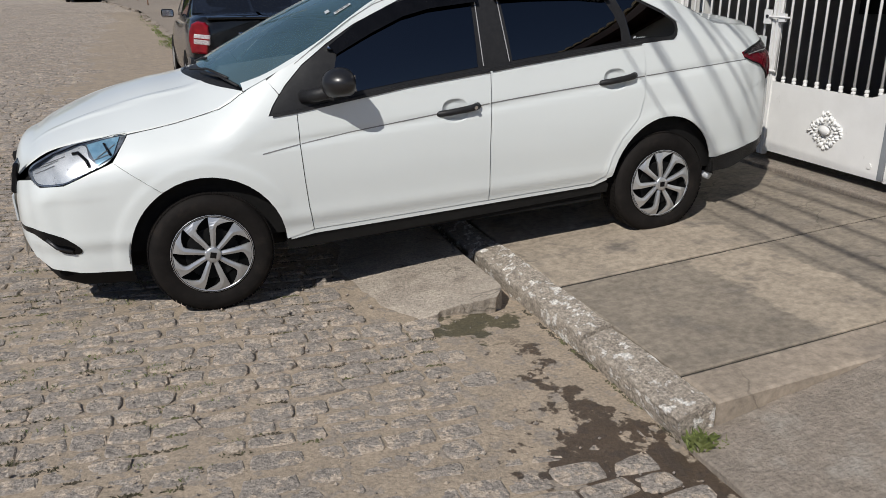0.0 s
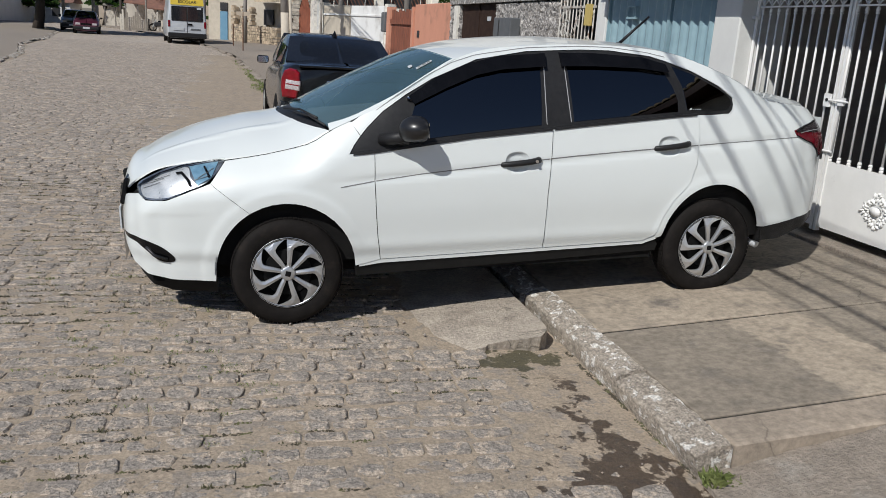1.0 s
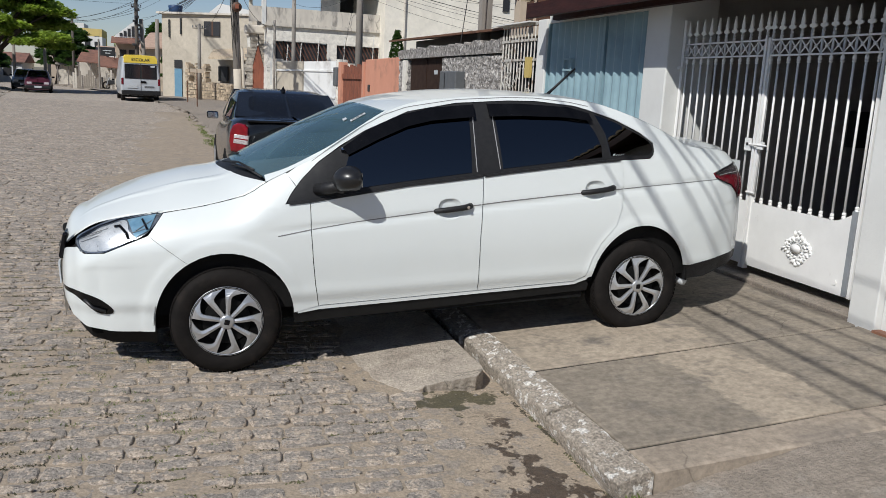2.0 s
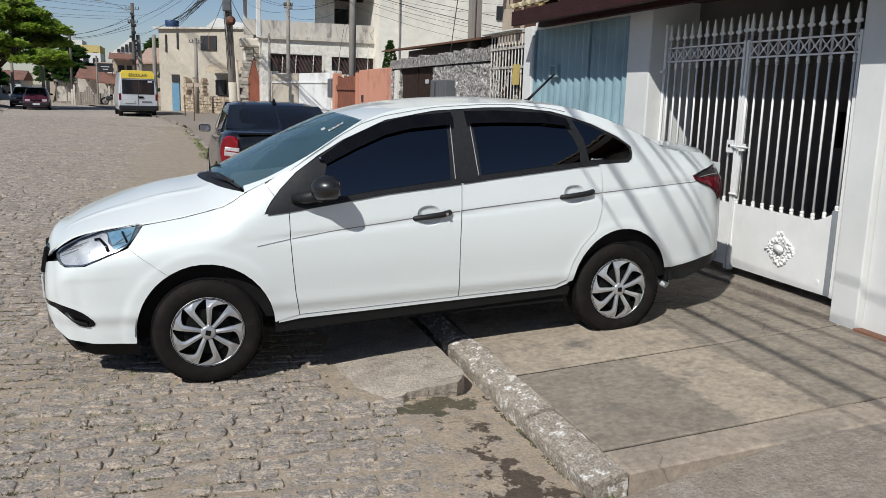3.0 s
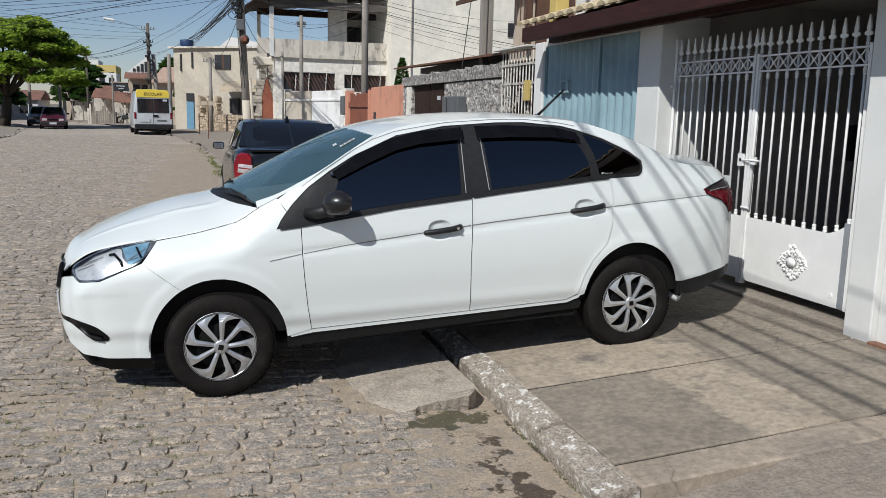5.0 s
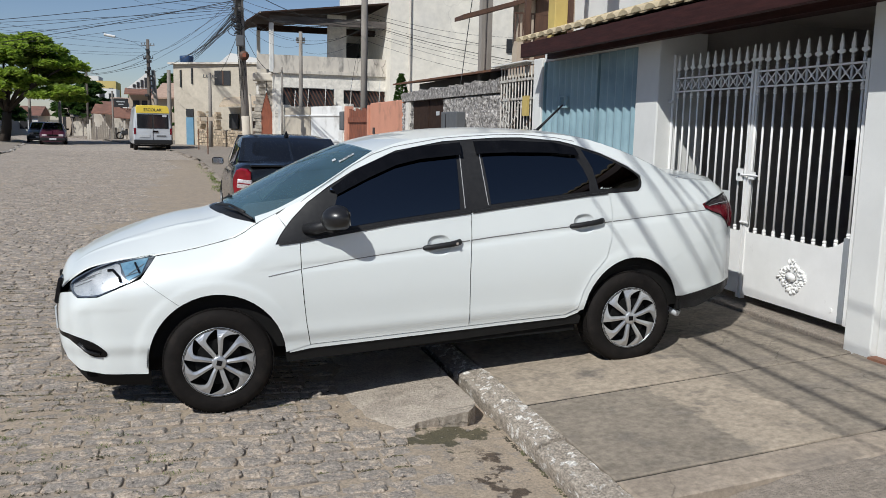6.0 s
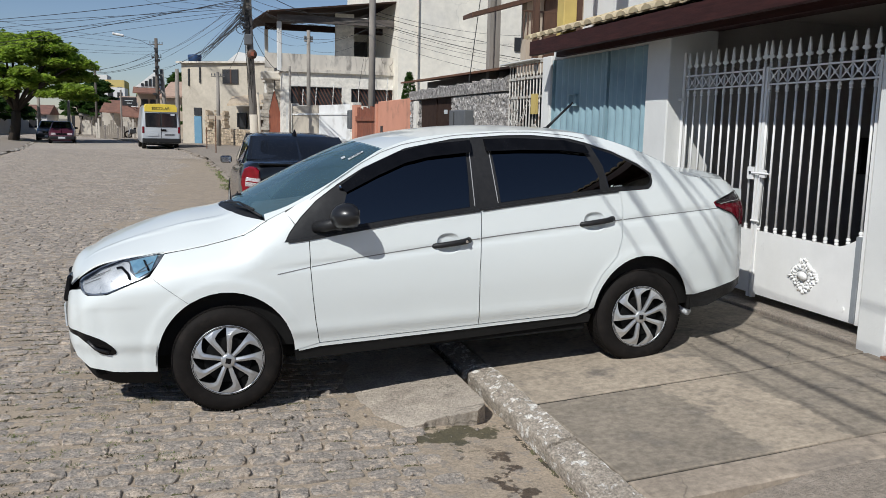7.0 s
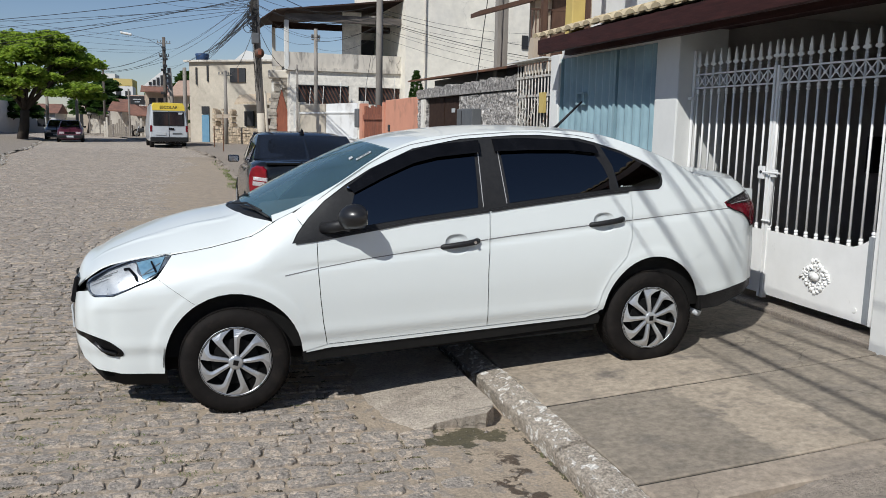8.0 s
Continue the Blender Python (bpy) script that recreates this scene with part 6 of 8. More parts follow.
M_PALESTONE = surface("pale_rubble", (0.50, 0.455, 0.39), (0.27, 0.24, 0.20), 7, 0.92, obj=0.25, bump=0.012, bump_scale=10)
M_MORTAR = surface("mortar", (0.30, 0.265, 0.22), (0.23, 0.20, 0.17), 8, 0.95)
M_REDROOF = surface("red_clay_roof", (0.235, 0.115, 0.08), (0.14, 0.075, 0.058), 2.2, 0.85, bump=0.02, bump_scale=5)
M_PINKROOF = surface("pale_clay_roof", (0.46, 0.32, 0.24), (0.36, 0.25, 0.19), 3, 0.85, bump=0.02, bump_scale=6)
M_BLUEDOOR = surface("faded_blue_door", (0.10, 0.22, 0.33), (0.13, 0.26, 0.36), 3, 0.6)
M_REDDOOR = surface("red_brown_door", (0.27, 0.085, 0.045), (0.19, 0.062, 0.036), 5, 0.65, stretch=(3, 3, 0.6))
M_GREYSHEET = surface("grey_sheet", (0.12, 0.125, 0.13), (0.095, 0.10, 0.105), 6, 0.6)
M_WHITESHEET = surface("white_sheet_gate", (0.80, 0.80, 0.78), (0.74, 0.74, 0.72), 1.5, 0.6, third=(0.45, 0.43, 0.40), third_scale=1.2, third_from=0.55, third_to=0.75)
M_OLDBAR = surface("peeling_white_iron", (0.52, 0.50, 0.46), (0.40, 0.38, 0.34), 14, 0.7, third=(0.16, 0.09, 0.055), third_scale=9, third_from=0.54, third_to=0.66)
M_BEAM = surface("dark_weathered_beam", (0.115, 0.10, 0.09), (0.065, 0.055, 0.048), 3, 0.85, stretch=(0.5, 3, 3), third=(0.19, 0.17, 0.15), third_scale=2, third_from=0.58, third_to=0.7)
M_OLDTIMBER = surface("grey_old_timber", (0.24, 0.215, 0.195), (0.14, 0.12, 0.105), 3, 0.85, stretch=(0.5, 3, 3))
M_CABLE = surface("black_cable", (0.012, 0.012, 0.012), None, 4, 0.6, rough_var=0)
M_TANK = surface("blue_tank", (0.02, 0.055, 0.14), (0.02, 0.05, 0.12), 3, 0.5)
M_FARYELLOW = surface("far_yellow_wall", (0.52, 0.40, 0.14), (0.46, 0.36, 0.14), 1, 0.85)
M_FARWHITE = surface("far_white_wall", (0.74, 0.73, 0.70), (0.66, 0.65, 0.62), 0.4, 0.85)
M_FARGREEN = surface("far_green_wall", (0.42, 0.48, 0.24), (0.38, 0.43, 0.22), 0.6, 0.85)
M_BARK = surface("bark", (0.055, 0.042, 0.032), (0.035, 0.028, 0.022), 5, 0.95, stretch=(1, 1, 0.3), bump=0.03, bump_scale=9)
M_LEAF = leaf_surface("tree_leaf", (0.245, 0.33, 0.06), (0.145, 0.21, 0.04))
M_LEAFDARK = leaf_surface("shrub_leaf", (0.05, 0.10, 0.025), (0.03, 0.06, 0.017))
M_GRASS = surface("kerb_grass", (0.10, 0.15, 0.03), (0.16, 0.17, 0.06), 2, 0.7, island=0.4)


def rot_box(p, q, depth, z0, z1):
    """A wall from plan point p to q, with its thickness to the right of that way."""
    (ax, ay), (bx, by) = p, q
    d = Vector((bx - ax, by - ay, 0)).normalized()
    nrm = Vector((d.y, -d.x, 0)) * depth
    pts = [Vector((ax, ay, 0)), Vector((bx, by, 0))]
    v = [(*pts[0].xy, z0), (*pts[1].xy, z0), (*(pts[1] + nrm).xy, z0), (*(pts[0] + nrm).xy, z0)]
    v += [(x, y, z1) for x, y, _ in v]
    return v, [(0, 1, 2, 3), (7, 6, 5, 4), (4, 5, 1, 0), (5, 6, 2, 1), (6, 7, 3, 2), (7, 4, 0, 3)]


# white bar gate beside the house
fence = thing("bar_gate", "peeling white iron bar gate between two walls", "gate")
for i in range(11):
    y = 9.39 + 0.104 * i
    part("bar", tube([(4.10, y, 0.25), (4.10, y, 2.45)], 0.009, 8), M_OLDBAR, fence, smooth=True)
for z in (0.3, 1.6, 2.02, 2.26, 2.45):
    part("rail", boxes_geo((4.085, 9.36, z - 0.015, 4.115, 10.45, z + 0.015)), M_OLDBAR, fence)
brng = random.Random(77)
for i in range(40):
    y, z = brng.uniform(9.4, 10.4), brng.uniform(1.35, 2.0)
    t = brng.uniform(0, 3.1)
    part("scroll", tube([(4.095, y - 0.06 * math.cos(t), z - 0.06 * math.sin(t)), (4.095, y + 0.02 * math.sin(t), z + 0.02), (4.095, y + 0.06 * math.cos(t), z + 0.06 * math.sin(t))], 0.008, 5), M_OLDBAR, fence)
part("meter_box", boxes_geo((4.05, 9.40, 1.80, 4.085, 9.55, 2.05)), M_YELLOW, fence, "yellow meter box")
passage = tagged(new("passage_wall"), "cluttered shaded wall behind the bar gate", kind="structure")
part("passage_back", boxes_geo((4.9, 9.38, 0.1, 5.05, 10.6, 2.35)), M_PEBBLE, passage)
for k, (yy0, zz0, dy, dz) in enumerate(((9.45, 0.3, 0.3, 0.9), (9.8, 0.3, 0.25, 1.5), (10.1, 0.4, 0.3, 1.1), (9.5, 1.4, 0.5, 0.1))):
    part("stored_board", box_bm(4.6 + 0.05 * k, yy0, zz0, 4.7 + 0.05 * k, yy0 + dy, zz0 + dz, 0.01), (M_OLDWHITE, M_BROWNWOOD, M_GREYSHEET, M_OLDWHITE)[k], passage)

# roughcast house
rough = thing("roughcast_wall", "grey roughcast boundary wall with a brown door", "wall")


def roughcast(y0, y1, x, z0, z1):
    """A wall face thrown with lumps of mortar, with its body behind."""
    v, f = boxes_geo((x + 0.05, y0, z0, x + 0.18, y1, z1))
    na, nb = int((y1 - y0) / 0.028), int((z1 - z0) / 0.028)
    base = len(v)
    for i in range(na + 1):
        for j in range(nb + 1):
            y, z = y0 + (y1 - y0) * i / na, z0 + (z1 - z0) * j / nb
            d = noise.noise(Vector((y * 11, z * 11, 4))) * 0.03 + noise.noise(Vector((y * 26, z * 26, 9))) * 0.022
            v.append((x + (0.05 if i in (0, na) or j in (0, nb) else 0.0) + d, y, z))
    f += [(base + i * (nb + 1) + j, base + i * (nb + 1) + j + 1, base + (i + 1) * (nb + 1) + j + 1, base + (i + 1) * (nb + 1) + j) for i in range(na) for j in range(nb)]
    return v, f


part("wall", roughcast(10.47, 13.13, 4.09, 0.05, 2.12), M_PEBBLE, rough)
part("wall", roughcast(15.30, 15.95, 4.09, 0.05, 2.12), M_PEBBLE, rough)
v, f = [], []
for i in range(61):
    y = 10.47 + 5.48 * i / 60
    t = 2.29 + 0.06 * noise.noise(Vector((y * 3, 0, 0))) + 0.05 * noise.noise(Vector((y * 9, 2, 0)))
    w = 0.03 * noise.noise(Vector((y * 7, 4, 0)))
    v += [(4.07 + w, y, 2.125), (4.07 - w, y, t), (4.32, y, t), (4.32, y, 2.125)]
f = [(4 * i + a, 4 * i + 4 + a, 4 * i + 4 + (a + 1) % 4, 4 * i + (a + 1) % 4) for i in range(60) for a in range(4)] + [(0, 1, 2, 3), (243, 242, 241, 240)]
part("coping", (v, [q[::-1] for q in f]), M_PEBBLE, rough)
part("door_jamb", boxes_geo((4.06, 15.32, 0.05, 4.11, 15.55, 2.10)), M_OLDWHITE, rough)
dr = part("door", boxes_geo((4.16, 13.15, 0.1, 4.20, 15.28, 2.12)), M_LATTICE, rough, "dark brown sheet door")
part("door_sign", boxes_geo((4.15, 13.55, 1.84, 4.158, 13.74, 1.91)), M_PLATE, dr, "small pale plate")
part("door_stile", boxes_geo((4.145, 14.2, 0.1, 4.16, 14.26, 2.12)), M_LATTICE, dr)
cab = thing("meter_cabinet", "dark grey sheet-metal cabinet against the roughcast wall", "cabinet")
part("body", box_bm(3.93, 11.90, 0.2, 4.09, 12.70, 1.88, 0.01), M_GREYSHEET, cab)
part("seam", boxes_geo((3.922, 12.42, 0.25, 3.932, 12.45, 1.85)), M_DARK, cab)
shed = thing("shed_roof", "low brown fibre-cement roof on a dark shed behind the wall", "shed")
part("roof", ([(4.45, 10.6, 2.52), (4.45, 18.3, 2.60), (7.5, 18.3, 3.0), (7.5, 10.6, 3.05), (4.45, 10.6, 2.485), (4.45, 18.3, 2.565), (7.5, 18.3, 2.95), (7.5, 10.6, 3.0)], [(3, 2, 1, 0), (4, 5, 6, 7), (0, 1, 5, 4), (2, 3, 7, 6), (1, 2, 6, 5), (3, 0, 4, 7)]), M_RUST, shed)
part("wall", boxes_geo((5.0, 10.7, 0.1, 5.1, 18.0, 2.6)), M_DARK, shed)

# pink wall and orange gate
pink = thing("pink_wall", "salmon-pink rendered boundary wall, stained at the top", "wall")
part("wall", box_bm(4.10, 16.0, 0.05, 4.27, 19.10, 2.17, 0.015), M_PINK, pink)
part("vent", boxes_geo((4.085, 18.55, 1.45, 4.099, 18.75, 1.6)), M_DARK, pink)
og = thing("timber_gate", "weathered orange-stained board gate", "gate")
for i in range(9):
    part("board", boxes_geo((4.12, 19.32 + 0.29 * i, 0.12, 4.15, 19.32 + 0.29 * i + 0.28, 2.02 + 0.03 * (i % 3))), M_ORANGEWOOD, og)
for z in (0.6, 1.72):
    part("batten", boxes_geo((4.08, 19.3, z, 4.118, 21.95, z + 0.13)), M_ORANGEWOOD, og)
part("post", boxes_geo((4.06, 19.12, 0.1, 4.24, 19.30, 2.12)), M_PINK, og)
part("post", boxes_geo((4.06, 21.97, 0.1, 4.24, 22.35, 2.15)), M_PINK, og)
mb = thing("meter_box", "dark grey electricity meter box on a post", "meter")
part("box", box_bm(4.02, 22.55, 1.5, 4.22, 22.95, 2.02, 0.03), M_GREYSHEET, mb)
part("post", tube([(4.2, 22.7, 0.1), (4.2, 22.7, 1.5)], 0.05, 8), M_DARK, mb)
sh = thing("conifer_shrub", "small dark green conifer behind the pink wall", "shrub")
crng = random.Random(8)


def leaves(n, place, size, rng, flat=0.6):
    verts, faces = [], []
    for _ in range(n):
        p = place()
        s = size * rng.uniform(0.6, 1.4)
        a, b = rng.uniform(0, 6.283), rng.uniform(-1, 1) * (1 - flat) * 1.5
        u = Vector((math.cos(a), math.sin(a), b * 0.5)) * s
        w = Vector((-math.sin(a), math.cos(a), rng.uniform(-1, 1) * (1 - flat))) * s * 0.6
        k = len(verts)
        up = Vector((0, 0, 0.16 * s))
        verts += [p - u, p - w + up, p + u, p + w + up]
        faces += [(k, k + 1, k + 2), (k, k + 2, k + 3)]
    return verts, faces


def cone_place():
    h = crng.random() ** 1.3
    r = 0.20 * (1 - h) ** 0.7 + 0.02
    a = crng.uniform(0, 6.283)
    return Vector((5.15 + r * math.cos(a), 20.3 + r * math.sin(a), 2.0 + h * 0.95))


part("foliage", leaves(900, cone_place, 0.05, crng, 0.2), M_LEAFDARK, sh)
part("trunk", tube([(5.15, 20.3, 0.1), (5.15, 20.3, 2.3)], 0.04, 8), M_BARK, sh)

# white sheet gates along the bend
wg = thing("white_gates", "white sheet-metal driveway gates in a white wall", "gate")
A, B = Vector((4.24, 23.2)), Vector((3.02, 29.1))
W = lambda s: tuple(A + (B - A) * s)
part("post", rot_box(W(0.0), W(0.035), 0.25, 0.1, 2.25), M_OLDWHITE, wg)
for s0, s1 in ((0.04, 0.48), (0.50, 0.93)):
    leaf = part("leaf", rot_box(W(s0), W(s1), 0.05, 0.12, 2.2), M_WHITESHEET if s0 < 0.3 else M_CREAM, wg)
    for z in (0.2, 1.15, 1.9):
        g = rot_box(tuple(A + (B - A) * s0 + Vector((-0.03, -0.006))), tuple(A + (B - A) * s1 + Vector((-0.03, -0.006))), 0.028, z, z + 0.05)
        part("brace", g, M_WHITESHEET, leaf)
part("post", rot_box(W(0.935), W(1.0), 0.25, 0.1, 2.3), M_OLDWHITE, wg)

# live-wire rods on top of the white wall
M_ROD = surface("white_rod", (0.72, 0.71, 0.68), (0.6, 0.59, 0.56), 10, 0.6)
for x, z0, z1 in ((3.08, 2.2, 2.71), (3.59, 2.2, 2.83), (4.06, 2.2, 2.91), (4.68, 2.2, 3.06), (5.61, 2.2, 3.26), (6.66, 2.2, 3.34)):
    rod = thing("fence_rod", "white live-wire fence rod with insulators", "fence rod", group="fence rods")
    part("rod", tube([(x - 0.04, 29.6, z0), (x, 29.6, z1)], 0.012, 6), M_ROD, rod)
    for k in range(4):
        z = z1 - 0.06 - 0.13 * k
        part("insulator", moved(lathe([(0.010, -0.022), (0.022, -0.014), (0.022, 0.014), (0.010, 0.022)], 8, "z"), Matrix.Translation((x - 0.01 * k, 29.57, z))), M_ROD, rod)
    part("foot", boxes_geo((x - 0.09, 29.58, 1.4, x - 0.03, 29.62, z0 + 0.02)), M_ROD, rod)

# old two-storey building with a roofed terrace
old = thing("terrace_house", "stained white two-storey house with a roofed terrace", "house")
for piece in ((2.92, 30.0, 0.0, 3.16, 30.25, 3.44), (3.16, 30.0, 0.0, 5.05, 30.25, 2.27), (3.16, 30.0, 2.95, 5.05, 30.25, 3.44), (5.05, 30.0, 0.0, 5.39, 30.25, 3.44), (5.39, 30.0, 0.0, 7.14, 30.25, 2.3), (5.39, 30.0, 2.92, 7.14, 30.25, 3.44)):
    part("wall_panel", boxes_geo(piece), M_OLDWHITE, old)
part("street_wall", boxes_geo((2.92, 30.26, 0.0, 3.15, 39.0, 3.44)), M_OLDWHITE, old)
part("terrace_floor", boxes_geo((2.85, 29.9, 3.44, 7.2, 39.0, 3.56)), M_PARAPET, old)
part("parapet", boxes_geo((2.30, 29.98, 3.562, 7.14, 30.14, 4.08)), M_PARAPET, old, "weather-stained parapet")
for x0, x1, z0 in ((3.18, 5.03, 2.29), (5.41, 7.12, 2.32)):
    win = part("lattice_window", boxes_geo((x0, 30.12, z0, x1, 30.2, 2.93)), M_DARK, old, "dark window with diagonal lattice")
    for i in range(int((x1 - x0) / 0.13)):
        x = x0 + 0.13 * i
        part("slat", ([(x, 30.06, 2.92), (x + 0.035, 30.06, 2.92), (x + 0.37, 30.06, z0), (x + 0.335, 30.06, z0), (x, 30.10, 2.92), (x + 0.035, 30.10, 2.92), (x + 0.37, 30.10, z0), (x + 0.335, 30.10, z0)], [(0, 1, 2, 3), (7, 6, 5, 4), (0, 4, 5, 1), (2, 6, 7, 3), (1, 5, 6, 2), (3, 7, 4, 0)]), M_SLAT, win)
    for i in range(3):
        x = x0 + (x1 - x0) * (i + 0.5) / 3
        part("upright", boxes_geo((x - 0.02, 30.02, z0, x + 0.02, 30.05, 2.98)), M_LATTICE, win)
part("column", box_bm(2.72, 29.95, 3.46, 2.88, 30.12, 5.18, 0.02), M_WHITEWALL, old, "white terrace column")
part("column", box_bm(2.44, 31.95, 3.3, 2.57, 32.08, 5.1, 0.01), M_PARAPET, old)
part("beam", boxes_geo((2.75, 29.9, 5.18, 7.14, 30.1, 5.42)), M_BEAM, old, "grey-brown timber beam")
part("under_beam", boxes_geo((2.45, 31.9, 5.10, 7.4, 32.1, 5.32)), M_LATTICE, old)
part("terrace_roof", ([(2.37, 29.6, 5.43), (7.3, 29.6, 6.05), (7.3, 35, 6.15), (2.37, 35, 5.5), (2.37, 29.6, 5.48), (7.3, 29.6, 6.11), (7.3, 35, 6.21), (2.37, 35, 5.56)], [(3, 2, 1, 0), (4, 5, 6, 7), (0, 1, 5, 4), (2, 3, 7, 6), (1, 2, 6, 5), (3, 0, 4, 7)]), M_LATTICE, old, "dark sheet roof over the terrace")
part("roof_hip", ([(2.368, 29.6, 5.43), (1.89, 29.75, 5.10), (1.89, 35, 5.15), (2.368, 35, 5.5), (2.368, 29.6, 5.48), (1.89, 29.75, 5.15), (1.89, 35, 5.2), (2.368, 35, 5.56)], [(0, 1, 2, 3), (7, 6, 5, 4), (1, 0, 4, 5), (2, 1, 5, 6), (3, 2, 6, 7), (0, 3, 7, 4)]), M_LATTICE, old)
part("roof_edge", boxes_geo((2.37, 29.55, 5.44, 2.40, 29.598, 5.47)), M_PARAPET, old)
part("upper_room", boxes_geo((5.9, 34.0, 3.56, 8.2, 34.2, 5.9)), M_OLDWHITE, old)
part("upper_window", boxes_geo((6.05, 33.95, 4.35, 6.75, 33.99, 5.0)), M_DARK, old)
part("stair_wall", boxes_geo((4.97, 31.0, 3.56, 5.66, 31.2, 5.7)), M_OLDWHITE, old)
# arched entrance in stone
por = thing("stone_portal", "rough stone portal with a pointed red-brown door", "doorway")
prng = random.Random(5)
for i in range(26):
    z = 0.1 + i * 0.125
    for side in (-1, 1):
        half = 0.20 if z < 2.0 else max(0.02, 0.20 - (z - 2.0) * 0.22)
        x0 = 2.72 + side * half
        w = prng.uniform(0.2, 0.34)
        a, b = (x0 - w, x0) if side < 0 else (x0, x0 + w)
        part("stone", boxes_geo((a, 31.2 + prng.uniform(-0.05, 0.03), z, b, 31.6, z + 0.118)), M_PALESTONE, por)
part("door", ([(2.52, 31.2, 0.1), (2.92, 31.2, 0.1), (2.92, 31.2, 2.0), (2.72, 31.2, 2.8), (2.52, 31.2, 2.0), (2.52, 31.5, 0.1), (2.92, 31.5, 0.1), (2.92, 31.5, 2.0), (2.72, 31.5, 2.8), (2.52, 31.5, 2.0)], [(0, 1, 2, 3, 4), (9, 8, 7, 6, 5), (0, 5, 6, 1), (1, 6, 7, 2), (2, 7, 8, 3), (3, 8, 9, 4), (4, 9, 5, 0)]), M_REDDOOR, por, "pointed red-brown door")
part("cap", box_bm(2.25, 31.1, 3.2, 3.0, 31.7, 3.5, 0.05), M_PARAPET, por)

# tall gable behind
gab = thing("tall_house", "tall cream-white house side with one small window", "house")
part("wall", boxes_geo((6.95, 29.2, 0, 13.5, 29.4, 9.5)), M_BIGWALL, gab)
part("side_wall", boxes_geo((6.95, 29.4, 0, 7.15, 40, 9.5)), M_BIGWALL, gab)
part("rain_pipe", tube([(7.66, 29.14, 0), (7.66, 29.14, 9.5)], 0.03, 8), M_PARAPET, gab)
part("window", boxes_geo((11.40, 29.15, 4.48, 11.64, 29.21, 4.98)), M_DARK, gab)

# cream house at the bend
cre = thing("cream_house", "cream two-storey house with a blue door and flat roof", "house")
C0, C1 = Vector((-1.05, 57.2)), Vector((4.6, 53.2))
part("wall", rot_box(tuple(C1), tuple(C0), 9.0, 0.0, 5.35), M_CREAM, cre)
part("roof_edge", rot_box(tuple(C1 + Vector((0.05, -0.2))), tuple(C0 + Vector((-0.35, -0.1))), 9.2, 5.351, 5.47), M_PARAPET, cre)


def on_c(name, px0, px1, z0, z1, out, mat, label=""):
    s0, s1 = px0, px1
    a, b = C0 + (C1 - C0) * s0 + Vector((-0.03, -out)), C0 + (C1 - C0) * s1 + Vector((-0.03, -out))
    return part(name, rot_box(tuple(b), tuple(a), 0.06, z0, z1), mat, cre, label)


w = on_c("window", 0.455, 0.62, 4.05, 4.95, 0.08, M_DARK, "dark window")
on_c("window_post", 0.535, 0.55, 4.05, 4.95, 0.10, M_BROWNWOOD)
on_c("window", 0.075, 0.09, 3.9, 5.0, 0.08, M_DARK)
on_c("window", 0.20, 0.215, 4.1, 5.1, 0.08, M_DARK)
on_c("door", 0.135, 0.215, 0.1, 1.95, 0.08, M_BLUEDOOR, "faded blue door")
on_c("fanlight", 0.135, 0.215, 2.0, 2.5, 0.08, M_DARK)
tank = thing("water_tank", "blue plastic water tank on the flat roof", "water tank")
part("tank", moved(lathe([(0.3, 0), (0.4, 0.05), (0.46, 0.5), (0.42, 0.56), (0.1, 0.6)], 20, "z"), Matrix.Translation((-0.2, 58.6, 5.47))), M_TANK, tank, smooth=True)
part("lid", moved(lathe([(0.44, 0), (0.44, 0.06), (0.2, 0.12)], 20, "z"), Matrix.Translation((0.75, 58.4, 5.47))), M_TANK, tank)
wr2 = thing("white_roof_house", "white house with a dark-edged roof behind the cream house", "house")
part("wall", boxes_geo((2.2, 64.0, 0, 7.4, 70.0, 6.1)), M_FARWHITE, wr2)
part("gable", ([(2.1, 63.9, 6.1), (7.5, 63.9, 6.1), (2.9, 63.9, 6.8), (2.1, 70, 6.1), (7.5, 70, 6.1), (2.9, 70, 6.8)], [(0, 1, 2), (5, 4, 3), (0, 2, 5, 3), (1, 4, 5, 2), (0, 3, 4, 1)]), M_FARWHITE, wr2)
# stone front garden wall and its lean-to
sw = thing("stone_wall", "low honey-coloured stone wall with pillars", "wall")
S0, S1 = Vector((0.40, 56.0)), Vector((2.95, 50.6))
part("core", rot_box(tuple(S1), tuple(S0), 0.25, 0.0, 1.2), M_MORTAR, sw)
v, f = [], []
sd = (S1 - S0).normalized()
L = (S1 - S0).length
for rowi in range(14):
    s = 0.0
    while s < L - 0.1:
        wd = prng.uniform(0.16, 0.36)
        z = 0.05 + rowi * 0.165 + prng.uniform(-0.03, 0.03)
        high = z < 1.15 or (s < 0.35 or 1.15 < s < 1.5 or 2.2 < s < 2.7) and z < 2.3
        if high:
            a = S0 + sd * s + Vector((-0.0, 0.0))
            b = S0 + sd * min(L, s + wd - 0.03)
            g = rot_box((b.x - 0.05, b.y - 0.03), (a.x - 0.05, a.y - 0.03), 0.3 + prng.uniform(0, 0.06), z, z + prng.uniform(0.10, 0.175))
            k = len(v)
            v += g[0]
            f += [tuple(k + q for q in t) for t in g[1]]
        s += wd
tagged(part("stones", (v, f), M_STONE, sw), kind="stuff")
lean = thing("lean_to", "brown lean-to with a tiled roof and dark windows", "lean-to")
